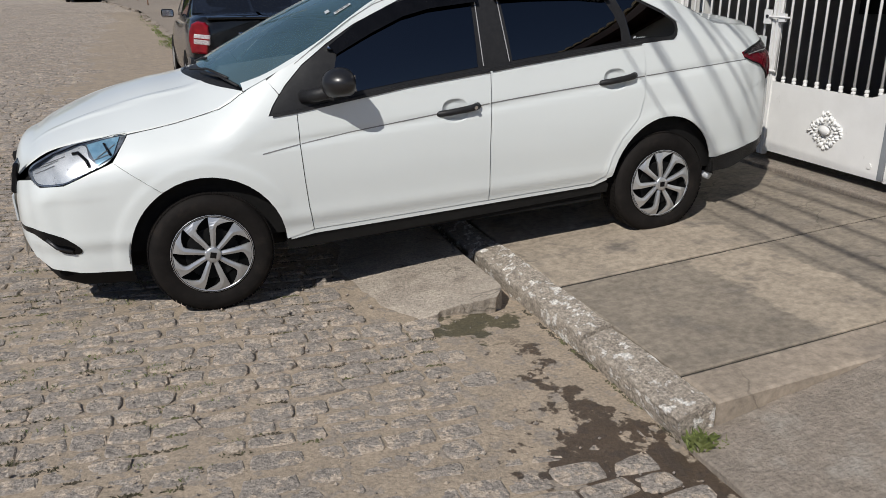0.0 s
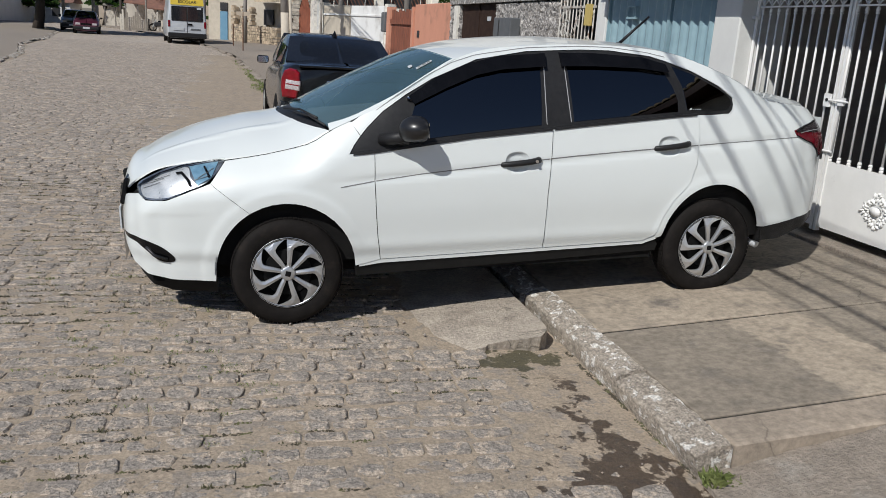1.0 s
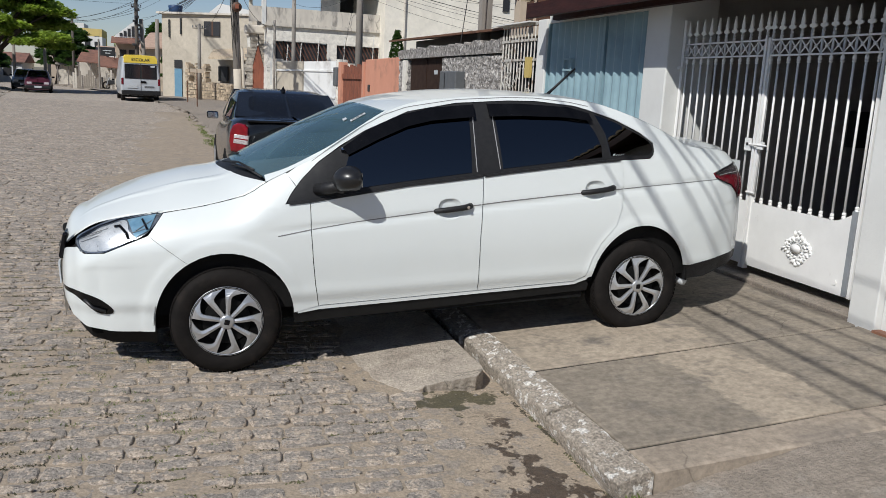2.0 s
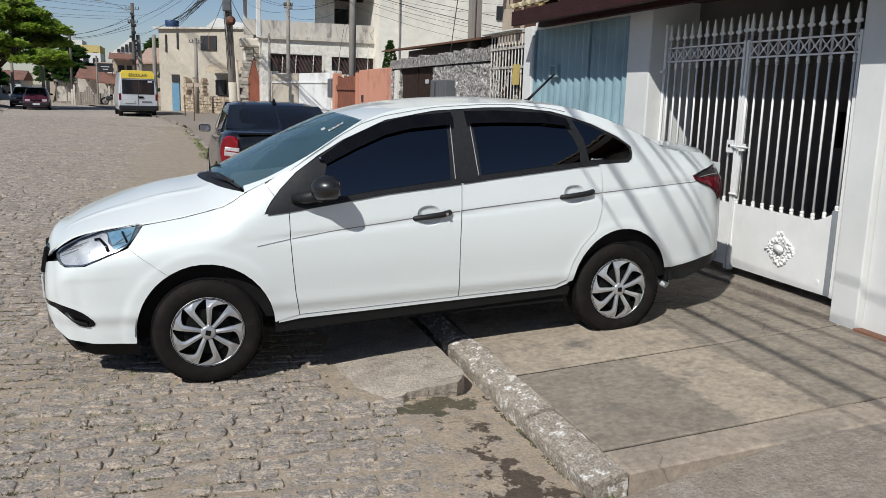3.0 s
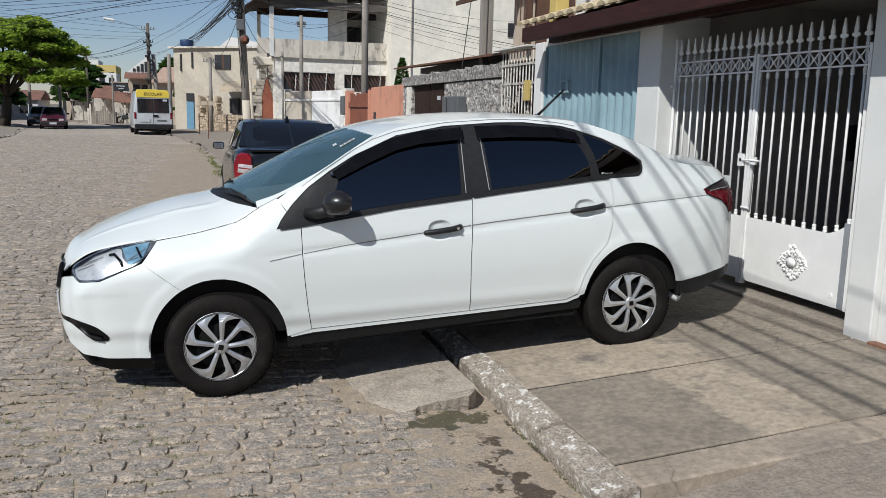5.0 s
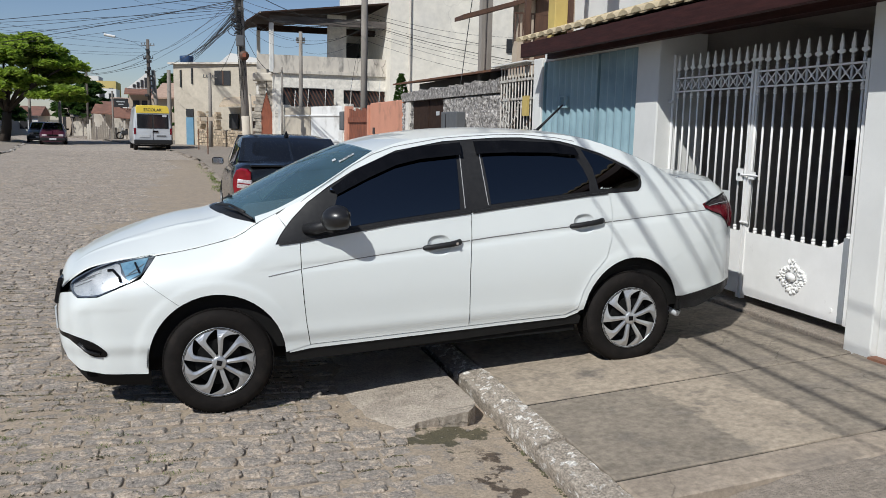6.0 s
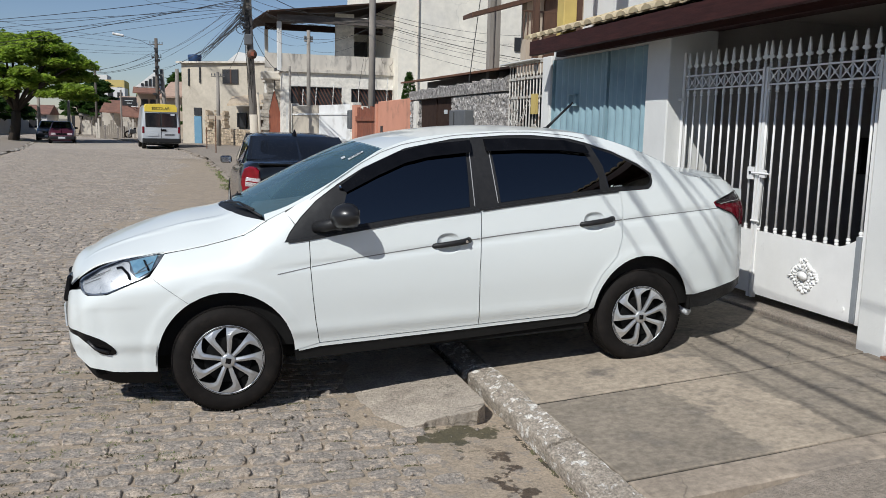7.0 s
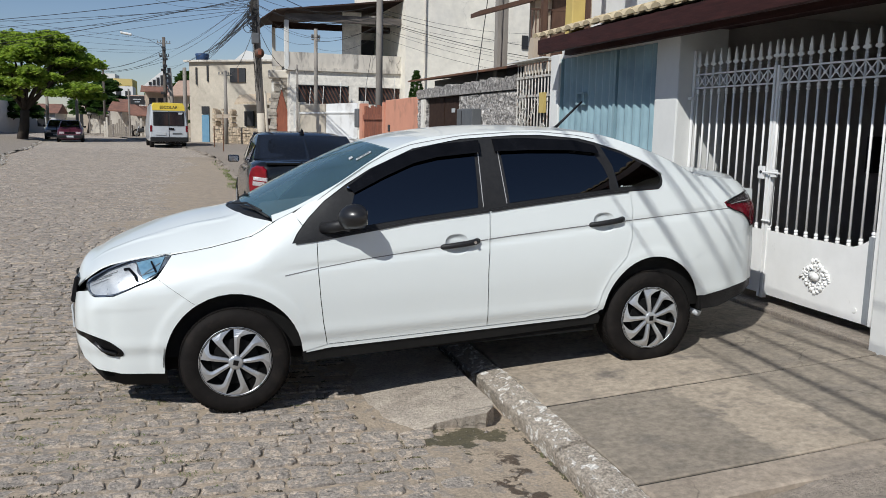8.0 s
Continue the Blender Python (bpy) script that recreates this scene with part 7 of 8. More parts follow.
part("roof", ([(1.6, 50.5, 2.55), (4.6, 47.8, 2.75), (5.0, 50.5, 3.3), (2.0, 53.5, 3.1), (1.6, 50.5, 2.67), (4.6, 47.8, 2.87), (5.0, 50.5, 3.42), (2.0, 53.5, 3.22)], [(3, 2, 1, 0), (4, 5, 6, 7), (0, 1, 5, 4), (2, 3, 7, 6), (1, 2, 6, 5), (3, 0, 4, 7)]), M_STONE, lean, "uneven honey-coloured tile roof")
part("wall", rot_box((4.6, 49.0), (2.2, 53.2), 0.15, 0.1, 2.6), M_CREAM, lean)
part("window", rot_box((2.75, 51.9), (2.25, 52.8), 0.08, 1.3, 2.2), M_DARK, lean)
part("door", rot_box((3.9, 49.9), (3.3, 51.0), 0.08, 0.15, 2.3), M_BROWNWOOD, lean)


# ---- poles and cables ----
def pole(name, x, y, h, r0, r1, label, arms=(), group="street poles", mat=None):
    p = thing(name, label, "pole", group=group)
    lean = -0.27 if name == "utility_pole" and y == 25.0 else 0.0
    part("shaft", tube([(x, y, 0.0), (x + lean * 0.6, y, h * 0.5), (x + lean, y, h)], r0, 14, r1), mat or M_POLE, p, smooth=True)
    for z, w, ang in arms:
        c, s = math.cos(radians(ang)), math.sin(radians(ang))
        part("crossarm", tube([(x - c * w, y - s * w, z), (x + c * w, y + s * w, z)], 0.03, 6), M_POLE, p)
        for k in (-0.9, -0.45, 0.45, 0.9):
            part("insulator", moved(lathe([(0.02, 0), (0.035, 0.03), (0.03, 0.07), (0.035, 0.09), (0.015, 0.13)], 8, "z"), Matrix.Translation((x + c * w * k, y + s * w * k, z + 0.04))), M_GREYSHEET, p)
    return p


M_OLDPOLE = surface("dark_weathered_pole", (0.12, 0.10, 0.085), (0.075, 0.065, 0.055), 4, 0.9, stretch=(1, 1, 0.3))
p1 = pole("utility_pole", 1.64, 25.0, 8.2, 0.125, 0.085, "tall concrete utility pole carrying meter boxes and cables", ((7.6, 0.8, 10),))
part("whitewash_band", tube([(1.64, 25.0, 0.0), (1.567, 25.0, 1.85)], 0.128, 14, 0.118), M_CREAM, p1, "worn whitewash on the lower shaft", smooth=True)
part("drain_pipe", tube([(1.80, 24.95, 0.0), (1.76, 24.96, 1.2), (1.69, 24.97, 2.5)], 0.045, 10), M_CREAM, p1, "pale pipe strapped to the shaft", smooth=True)
part("grey_box", box_bm(1.32, 24.66, 3.84, 1.54, 24.86, 4.14, 0.02), M_GREYSHEET, p1, "grey junction box")
part("red_box", moved(lathe([(0.02, -0.1), (0.135, -0.1), (0.14, 0.0), (0.115, 0.03), (0.02, 0.03)], 20, "y"), Matrix.Translation((1.54, 24.80, 3.58))), M_BROWNWOOD, p1, "round dark box with a red mark", smooth=True)
part("red_mark", boxes_geo((1.49, 24.67, 3.53, 1.59, 24.695, 3.65)), M_REDDOOR, p1)
clr = random.Random(12)
for k in range(7):
    z = 4.25 + 0.09 * k + clr.uniform(-0.04, 0.04)
    part("clamp", moved(box_bm_geo(-clr.uniform(0.05, 0.13), -0.1, -0.02, clr.uniform(0.0, 0.08), 0.1, clr.uniform(0.01, 0.05), 0.008), pose(1.37, 24.93, z, 0, clr.uniform(-25, 25), 0)), M_DARK, p1)
for k in range(6):
    # slack cable loops tied to the pole
    a, r, z = clr.uniform(0, 6.28), clr.uniform(0.1, 0.2), 4.3 + 0.11 * k
    part("cable_loop", moved(torus_geo(r, 0.010, 20, 6), pose(1.36 + clr.uniform(-0.1, 0.1), 24.85, z, 90 + clr.uniform(-30, 30), clr.uniform(-20, 20), clr.uniform(-40, 40))), M_CABLE, p1)
for k in range(6):
    # cables run down the shaft, and a tangle of drops at its head
    q = 1.36 + 0.03 * k
    part("riser_cable", tube([(q + 0.08, 24.88, 2.2 + 0.4 * (k % 3)), (q + clr.uniform(-0.03, 0.03), 24.86, 3.6), (q - 0.04, 24.88, 5.2), (q - 0.08, 24.9, 7.4)], 0.008, 6), M_CABLE, p1, smooth=True)
for k in range(9):
    z = 4.6 + 0.28 * k
    part("hook", moved(box_bm_geo(-clr.uniform(0.08, 0.22), -0.06, -0.03, clr.uniform(0.06, 0.18), 0.06, clr.uniform(0.02, 0.07), 0.01), pose(1.36, 24.9, z, 0, clr.uniform(-20, 20), clr.uniform(-15, 15))), M_DARK, p1)
pole("utility_pole", 4.45, 21.6, 8.0, 0.098, 0.075, "slim concrete utility pole beside a timber gate", ())
p3 = thing("lattice_pole", "slotted rectangular concrete pole behind the roughcast wall", "pole", group="street poles")
part("flange", boxes_geo((4.70, 13.0, 0, 4.762, 13.16, 8)), M_POLE, p3)
part("flange", boxes_geo((4.818, 13.0, 0, 4.88, 13.16, 8)), M_POLE, p3)
part("web", boxes_geo((4.763, 13.006, 0, 4.817, 13.11, 8)), M_POLE, p3)
pole("service_pole", 3.58, 28.0, 4.7, 0.075, 0.06, "thin grey service pole with insulators", ((4.35, 0.14, 10),))
pole("service_pole", 3.02, 28.6, 3.55, 0.045, 0.04, "thin grey service pole", ())
pole("service_pole", 1.12, 51.5, 4.55, 0.13, 0.09, "short concrete service pole by the cream house", ((4.3, 0.4, 0),))
pole("utility_pole", -1.35, 57.5, 5.0, 0.16, 0.12, "pale concrete pole at the corner of the cream house", ())
p5 = pole("utility_pole", -2.8, 62.0, 7.3, 0.15, 0.11, "far concrete utility pole crowded with fittings", ((6.9, 0.45, 0), (6.0, 0.35, 20)), mat=M_OLDPOLE)
for k in range(11):
    z = 3.4 + 0.32 * k + clr.uniform(-0.1, 0.1)
    c, w = -2.85 + clr.uniform(-0.22, 0.22), clr.uniform(0.04, 0.15)
    part("fitting", box_bm(c - w, 61.7, z, c + w, 62.1, z + clr.uniform(0.05, 0.22), 0.02), M_DARK, p5)
part("second_shaft", tube([(-2.2, 62.2, 0.0), (-2.5, 62.1, 5.2)], 0.14, 10), M_POLE, p5, smooth=True)
pole("utility_pole", -8.3, 75.0, 5.9, 0.11, 0.09, "far dark utility pole", ((5.6, 0.5, 0),), mat=M_OLDPOLE)
pole("utility_pole", -11.2, 66.0, 3.3, 0.12, 0.1, "short pale pole beneath the tree", ())
pole("utility_pole", -9.2, 66.0, 3.4, 0.12, 0.1, "short pale pole beyond the parked cars", ())
sl = thing("street_lamp", "pale street lamp head on a long arm", "street lamp")
part("arm", tube([(-2.8, 62.0, 6.6), (-3.8, 62.0, 7.1), (-4.9, 62.0, 7.35)], 0.012, 8), M_DARK, sl, smooth=True)
part("head", moved(box_bm_geo(-0.38, -0.16, -0.08, 0.38, 0.16, 0.08, 0.06), pose(-5.27, 62.0, 7.43, 0, 9, 0)), M_WHITESHEET, sl, smooth=True)


def cable(a, b, sag, r=0.012, label="black overhead cable sagging between poles", n=16, group="overhead cables"):
    a, b = Vector(a), Vector(b)
    pts = [a + (b - a) * (i / n) - Vector((0, 0, sag * 4 * (i / n) * (1 - i / n))) for i in range(n + 1)]
    ob = mesh_object("cable", *tube(pts, r, 6), M_CABLE, smooth=True)
    return tagged(ob, label, "cable", group)


# bundles that run over the car from the pole at the bend
for x, z, r, end in ((-0.66, 4.75, 0.007, 0), (-0.57, 4.9, 0.010, 0), (-0.49, 4.85, 0.007, 0), (-0.40, 4.7, 0.006, 0), (-0.30, 4.95, 0.010, 0), (-0.22, 4.8, 0.006, 0), (-0.14, 5.05, 0.007, 0), (-0.03, 4.9, 0.010, 1), (0.05, 5.1, 0.007, 1), (0.14, 4.9, 0.008, 0), (0.24, 4.85, 0.006, 0), (0.33, 5.0, 0.007, 0)):
    tip = Vector((1.35, 25.0, z - 0.15)) if end == 0 else Vector((-1.0, 30.0, z + 0.9))
    near = Vector((x + 0.22, 0.4, z))
    cable(near + (near - tip) * 0.75, tip, 0.03, r)
# from the bend onward to the far pole
wrng = random.Random(6)
for k in range(14):
    cable((1.36, 25.0, 4.55 + 0.035 * k), (0.15 + wrng.uniform(-0.35, 0.25), 61.0, 6.1 + wrng.uniform(-0.35, 0.35)), wrng.uniform(0.02, 0.2), 0.006 + 0.008 * wrng.random())
for k in range(5):
    cable((1.38, 25.0, 4.5 + 0.2 * k), (-2.9 + wrng.uniform(-0.3, 0.3), 62.0, 4.9 + 0.4 * k), wrng.uniform(0.1, 0.6), 0.006)
for k in range(5):
    cable((1.38, 25.0, 4.9 + 0.1 * k), (-4.5 + 1.1 * k + wrng.uniform(-0.4, 0.4), 52.0, 9.5 + wrng.uniform(-1, 1.5)), wrng.uniform(0.1, 0.4), 0.006)
# lines across the sky to the left
for a, b, r in ((4.58, 5.17, 0.014), (5.01, 5.03, 0.010), (4.89, 4.85, 0.008), (5.37, 5.34, 0.014), (4.69, 5.11, 0.009), (5.21, 4.90, 0.010), (4.44, 4.79, 0.007)):
    p, q = Vector((1.37, 25.0, b)), Vector((-6.6, 34.0, a))
    cable(p, p + (q - p) * 2.0, wrng.uniform(0.02, 0.22), r * 0.75)
for k in range(5):
    cable((-2.9, 62, 6.2 + 0.22 * k), (-15, 46, 5.6 + 0.35 * k), wrng.uniform(0.1, 0.5), 0.008)
    cable((-2.9, 62, 5.6 + 0.2 * k), (-8.3, 75, 5.3 + 0.1 * k), wrng.uniform(0.1, 0.4), 0.012)
for k in range(4):
    cable((1.4, 25.0, 5.4 + 0.2 * k), (-6.0 + 2.2 * k, 44.0, 8.0 + 1.1 * k), wrng.uniform(0.1, 0.5), 0.006)
# service drops to the houses on the right
for k, (a, b, s) in enumerate((((4.45, 21.6, 4.6), (12, 27, 4.9), 0.25), ((4.45, 21.6, 4.5), (12, 22, 3.7), 0.2), ((4.45, 21.6, 4.3), (11, 20, 3.2), 0.2), ((4.45, 21.6, 4.1), (10, 19, 3.0), 0.15), ((1.45, 25, 5.2), (4.45, 21.6, 4.7), 0.3), ((1.45, 25, 5.0), (4.45, 21.6, 4.4), 0.35), ((1.45, 25, 4.8), (3.58, 28, 4.4), 0.2), ((3.58, 28, 4.3), (4.45, 21.6, 4.2), 0.15), ((1.45, 25, 4.5), (3.02, 28.6, 3.4), 0.5), ((4.45, 21.6, 4.6), (4.2, 22.8, 1.9), -0.05))):
    cable(a, b, s, 0.0045 + 0.002 * (k % 3))
    if k < 8:
        cable((a[0], a[1], a[2] - 0.22), (b[0], b[1], b[2] - 0.15 - 0.1 * (k % 2)), s * 1.3 + 0.05, 0.004)
for k, (a, b, s) in enumerate((((4.8, 13.0, 6.0), (4.1, 12.4, 1.85), -0.06), ((4.45, 21.6, 5.6), (4.8, 13, 6.2), 0.3), ((1.45, 25, 6.2), (4.8, 13, 6.6), 0.4), ((1.45, 25, 4.7), (2.8, 31, 5.2), 0.3), ((1.45, 25, 4.4), (1.12, 51.5, 4.3), 0.5), ((1.45, 25, 5.6), (7.0, 31, 5.6), 0.5))):
    cable(a, b, s, 0.007 + 0.002 * (k % 3))

# ---- far end of the street ----
def block(name, label, cat, x0, y0, x1, y1, h, wall, roof=None, rh=0.8, over=0.3, wins=()):
    b = thing(name, label, cat)
    part("wall", boxes_geo((x0, y0, 0, x1, y1, h)), wall, b)
    if roof:
        xm, ym = (x0 + x1) / 2, (y0 + y1) / 2
        part("roof", ([(x0 - over, y0 - over, h), (x1 + over, y0 - over, h), (x1 + over, y1 + over, h), (x0 - over, y1 + over, h), (x0 - over, ym, h + rh), (x1 + over, ym, h + rh)], [(0, 1, 5, 4), (2, 3, 4, 5), (1, 2, 5), (3, 0, 4), (3, 2, 1, 0)]), roof, b)
    for wx, wz, ww, wh in wins:
        part("window", boxes_geo((wx, y0 - 0.05, wz, wx + ww, y0 + 0.02, wz + wh)), M_DARK, b)
    return b


block("small_house", "small white house with a red tiled roof beyond the tree", "house", -17.6, 92, -14.9, 98, 1.95, M_FARWHITE, M_REDROOF, 1.0, wins=((-16.6, 0.6, 0.7, 0.9),))
block("flat_house", "low beige house with a flat roof and a dark opening", "house", -13.3, 95, -11.2, 100, 3.2, M_BEIGE, None, wins=((-13.0, 0.6, 1.5, 1.7),))
block("low_wall", "low pinkish boundary wall at the far bend", "wall", -12.0, 90, -7.6, 90.3, 1.9, M_BEIGE)
block("low_wall", "low pale boundary wall at the far bend", "wall", -7.6, 88, -4.6, 88.3, 2.2, M_FARWHITE)
block("red_roof_house", "far house with a broad red tiled roof", "house", -9.9, 94, -7.6, 100, 2.6, M_BEIGE, M_REDROOF, 1.1, wins=((-9.5, 1.4, 0.5, 0.8), (-8.5, 1.4, 0.5, 0.8)))
block("red_roof_house", "far house with a low red tiled roof by the signboard", "house", -6.9, 84, -5.0, 90, 2.2, M_BEIGE, M_REDROOF, 0.6, wins=((-6.4, 0.9, 0.6, 0.8),))
block("brown_house", "far brown-walled house with a flat roof behind the signboard", "house", -5.0, 86, -3.2, 92, 2.7, M_PARAPET, None, wins=((-4.7, 1.2, 0.5, 0.9), (-3.9, 1.2, 0.4, 0.9)))
block("pink_roof_house", "far house with a low faded pink roof", "house", -8.6, 100, -5.6, 106, 3.6, M_FARWHITE, M_PINKROOF, 0.7, wins=((-8.2, 2.2, 0.6, 0.8), (-7.0, 2.2, 0.6, 0.8)))
block("yellow_house", "distant yellow and white two-storey house", "house", -11.9, 118, -9.5, 126, 6.8, M_FARYELLOW, None, wins=((-11.6, 5.3, 0.6, 0.6), (-10.4, 5.3, 0.6, 0.6)))
block("white_house", "distant white two-storey house with dark openings", "house", -12.6, 112, -9.0, 117.5, 5.6, M_FARWHITE, None, wins=((-12.2, 4.0, 0.6, 1.0), (-11.0, 4.0, 0.6, 1.0), (-9.9, 4.0, 0.6, 1.0)))
block("white_house", "distant tall white house behind trees", "house", -15.0, 128, -12.6, 134, 7.9, M_FARWHITE, None)
block("green_house", "distant pale green house on the rise", "house", -8.2, 120, -4.2, 127, 6.2, M_FARGREEN, None, wins=((-7.4, 4.3, 0.7, 1.0), (-6.0, 4.3, 0.7, 1.0)))
bal = block("balcony_house", "far two-storey beige house with a white gable and brown balcony roof", "house", -5.1, 76, -3.4, 84, 4.4, M_BEIGE, None, wins=((-4.8, 2.5, 0.55, 0.9), (-4.05, 2.5, 0.45, 0.9)))
part("gable", ([(-5.25, 75.8, 4.4), (-3.3, 75.8, 4.4), (-3.6, 75.8, 5.75), (-5.25, 84, 4.4), (-3.3, 84, 4.4), (-3.6, 84, 5.75)], [(0, 1, 2), (5, 4, 3), (0, 2, 5, 3), (1, 4, 5, 2), (0, 3, 4, 1)]), M_FARWHITE, bal, "white gable end")
for i in range(4):
    part("gable_window", boxes_geo((-4.75 + 0.32 * i, 75.74, 4.5, -4.53 + 0.32 * i, 75.81, 4.75 + 0.2 * i)), M_DARK, bal)
part("balcony_roof", ([(-5.4, 74.9, 3.95), (-3.2, 74.9, 3.95), (-3.2, 76, 4.45), (-5.4, 76, 4.45), (-5.4, 74.9, 3.85), (-3.2, 74.9, 3.85), (-3.2, 76, 4.35), (-5.4, 76, 4.35)], [(0, 1, 2, 3), (7, 6, 5, 4), (0, 4, 5, 1), (2, 6, 7, 3), (1, 5, 6, 2), (3, 7, 4, 0)]), M_REDROOF, bal, "brown tiled balcony roof")
for i in range(6):
    part("baluster", boxes_geo((-5.2 + 0.35 * i, 75.25, 2.3, -5.14 + 0.35 * i, 75.3, 2.9)), M_BROWNWOOD, bal)
part("balcony_slab", boxes_geo((-5.3, 75.1, 2.1, -3.3, 76.0, 2.3)), M_BEIGE, bal)
far = block("orange_roof_house", "far beige house with a pale pink tiled roof", "house", -3.0, 70, 0.4, 78, 3.6, M_BEIGE, None)
part("roof", ([(-3.1, 69.6, 3.5), (0.6, 69.6, 3.7), (0.6, 75, 5.1), (-2.3, 75, 4.9), (-3.1, 69.6, 3.38), (0.6, 69.6, 3.58), (0.6, 75, 4.98), (-2.3, 75, 4.78)], [(0, 1, 2, 3), (7, 6, 5, 4), (0, 4, 5, 1), (2, 6, 7, 3), (1, 5, 6, 2), (3, 7, 4, 0)]), M_PINKROOF, far, "pale pink tiled roof")
sg = thing("sign_board", "black shop signboard with pale lettering bars on a post", "sign")
part("board", box_bm(-6.0, 72.0, 2.74, -4.89, 72.1, 3.43, 0.02), M_DARK, sg)
for z, x0, x1 in ((3.12, -5.8, -5.15), (2.92, -5.65, -5.25)):
    part("lettering_bar", boxes_geo((x0, 71.98, z, x1, 71.995, z + 0.07)), M_PLATE, sg)
part("post", tube([(-6.1, 72.1, 0), (-6.1, 72.1, 4.0)], 0.07, 8), M_POLE, sg)
# lean-to roofs, fences and rubble by the far bend
for x0, x1, y, z, d, mat in ((-8.4, -6.3, 78.0, 2.3, 2.0, M_REDROOF), (-6.4, -4.4, 74.0, 1.95, 1.6, M_REDROOF), (-10.6, -8.6, 82.0, 2.0, 2.0, M_POLE)):
    lr = thing("shed", "small open shed with a sloping roof by the far wall", "shed")
    part("roof", ([(x0, y, z), (x1, y, z - 0.1), (x1 + 0.2, y + d, z + 0.7), (x0 + 0.2, y + d, z + 0.8), (x0, y, z - 0.09), (x1, y, z - 0.19), (x1 + 0.2, y + d, z + 0.61), (x0 + 0.2, y + d, z + 0.71)], [(0, 1, 2, 3), (7, 6, 5, 4), (0, 4, 5, 1), (2, 6, 7, 3), (1, 5, 6, 2), (3, 7, 4, 0)]), mat, lr)
    for px in (x0 + 0.1, (x0 + x1) / 2, x1 - 0.15):
        part("post", boxes_geo((px, y + 0.1, 0, px + 0.1, y + 0.2, z - 0.1)), M_OLDTIMBER, lr)
    part("back", boxes_geo((x0, y + d - 0.1, 0, x1, y + d, z + 0.5)), M_PARAPET, lr)
frng = random.Random(17)
ff = thing("board_fence", "uneven grey board fence at the far kerb", "fence")
for i in range(26):
    x = -8.2 + 0.17 * i
    part("board", boxes_geo((x, 73.0 - 0.06 * i, 0.05, x + 0.14, 73.04 - 0.06 * i, frng.uniform(0.9, 1.7))), (M_OLDTIMBER, M_PARAPET, M_MORTAR)[frng.randrange(3)], ff)
mot = thing("motorcycle", "small dark motorcycle parked by the far kerb", "motorcycle")
for x in (-5.6, -4.6):
    part("wheel", moved(torus_geo(0.27, 0.06, 20, 8), pose(x, 72.0, 0.42, 90, 0, 20)), M_TYRE, mot)
part("body", box_bm(-5.5, 71.9, 0.5, -4.7, 72.15, 0.85, 0.06), M_DARK, mot)
part("seat", box_bm(-5.2, 71.88, 0.85, -4.6, 72.16, 0.97, 0.04), M_GLOSSBLACK, mot)
part("fork", tube([(-5.6, 72.0, 0.42), (-5.35, 72.0, 1.05)], 0.05, 8), M_ALU, mot)
for i, (x, y, h) in enumerate(((0.38, 46.5, 1.3), (0.75, 40.5, 1.9))):
    st = thing("iron_stake", "rusty iron stake by the kerb", "post", group="stakes by the kerb")
    part("stake", tube([(x, y, 0.1), (x, y, h)], 0.03, 6), M_RUST, st)
    if i:
        part("plate", boxes_geo((x - 0.3, y - 0.02, 1.72, x + 0.3, y + 0.02, 1.9)), M_BEIGE, st)

# ---- trees ----
def big_tree(x, y, h, spread, seed, leafs, label, mat=M_LEAF, trunk_r=0.42, size=0.2, lean=(0.8, 0)):
    rng = random.Random(seed)
    t = thing("street_tree", label, "tree")
    base = Vector((x, y, 0))
    fork = base + Vector((lean[0] * 0.3, lean[1] * 0.3, h * 0.28))
    part("trunk", tube([base, base + (fork - base) * 0.5 + Vector((0.05, 0, 0)), fork], trunk_r, 12, trunk_r * 0.75), M_BARK, t, smooth=True)
    pads = []
    for i in range(11):
        a = 2 * math.pi * i / 11 + rng.uniform(-0.3, 0.3)
        r = spread * rng.uniform(0.45, 0.9)
        tip = base + Vector((lean[0] + r * math.cos(a), lean[1] + r * math.sin(a), h * (rng.uniform(0.82, 0.92) - 0.30 * (r / spread) ** 2)))
        mid = fork + (tip - fork) * 0.45 + Vector((0, 0, 0.5))
        part("limb", tube([fork, mid, tip], trunk_r * 0.42, 8, 0.05), M_BARK, t, smooth=True)
        pads.append((tip, spread * rng.uniform(0.20, 0.32)))
    for i in range(58):
        # clumps in layers under a dome, the lowest hanging at the rim
        a, q = rng.uniform(0, 6.283), math.sqrt(rng.random())
        r = spread * q
        zz = max(h * 0.42, h * (0.98 - 0.50 * q**2.4) - h * 0.30 * rng.random() ** 1.6)
        pads.append((base + Vector((lean[0] + r * math.cos(a), lean[1] + r * math.sin(a), zz)), spread * rng.uniform(0.13, 0.27)))

    def place():
        c, rr = pads[rng.randrange(len(pads))]
        a, q = rng.uniform(0, 6.283), math.sqrt(rng.random())
        ragged = 1 + 0.35 * math.sin(a * 3 + c.x * 5) * math.sin(a * 5 + c.y * 3)
        return c + Vector((rr * q * ragged * math.cos(a), rr * q * ragged * math.sin(a), rng.gauss(0, 0.10) * rr + 0.30 * rr * (1 - q * q)))

    part("crown", leaves(leafs, place, size, rng, 0.12), mat, t)
    return t


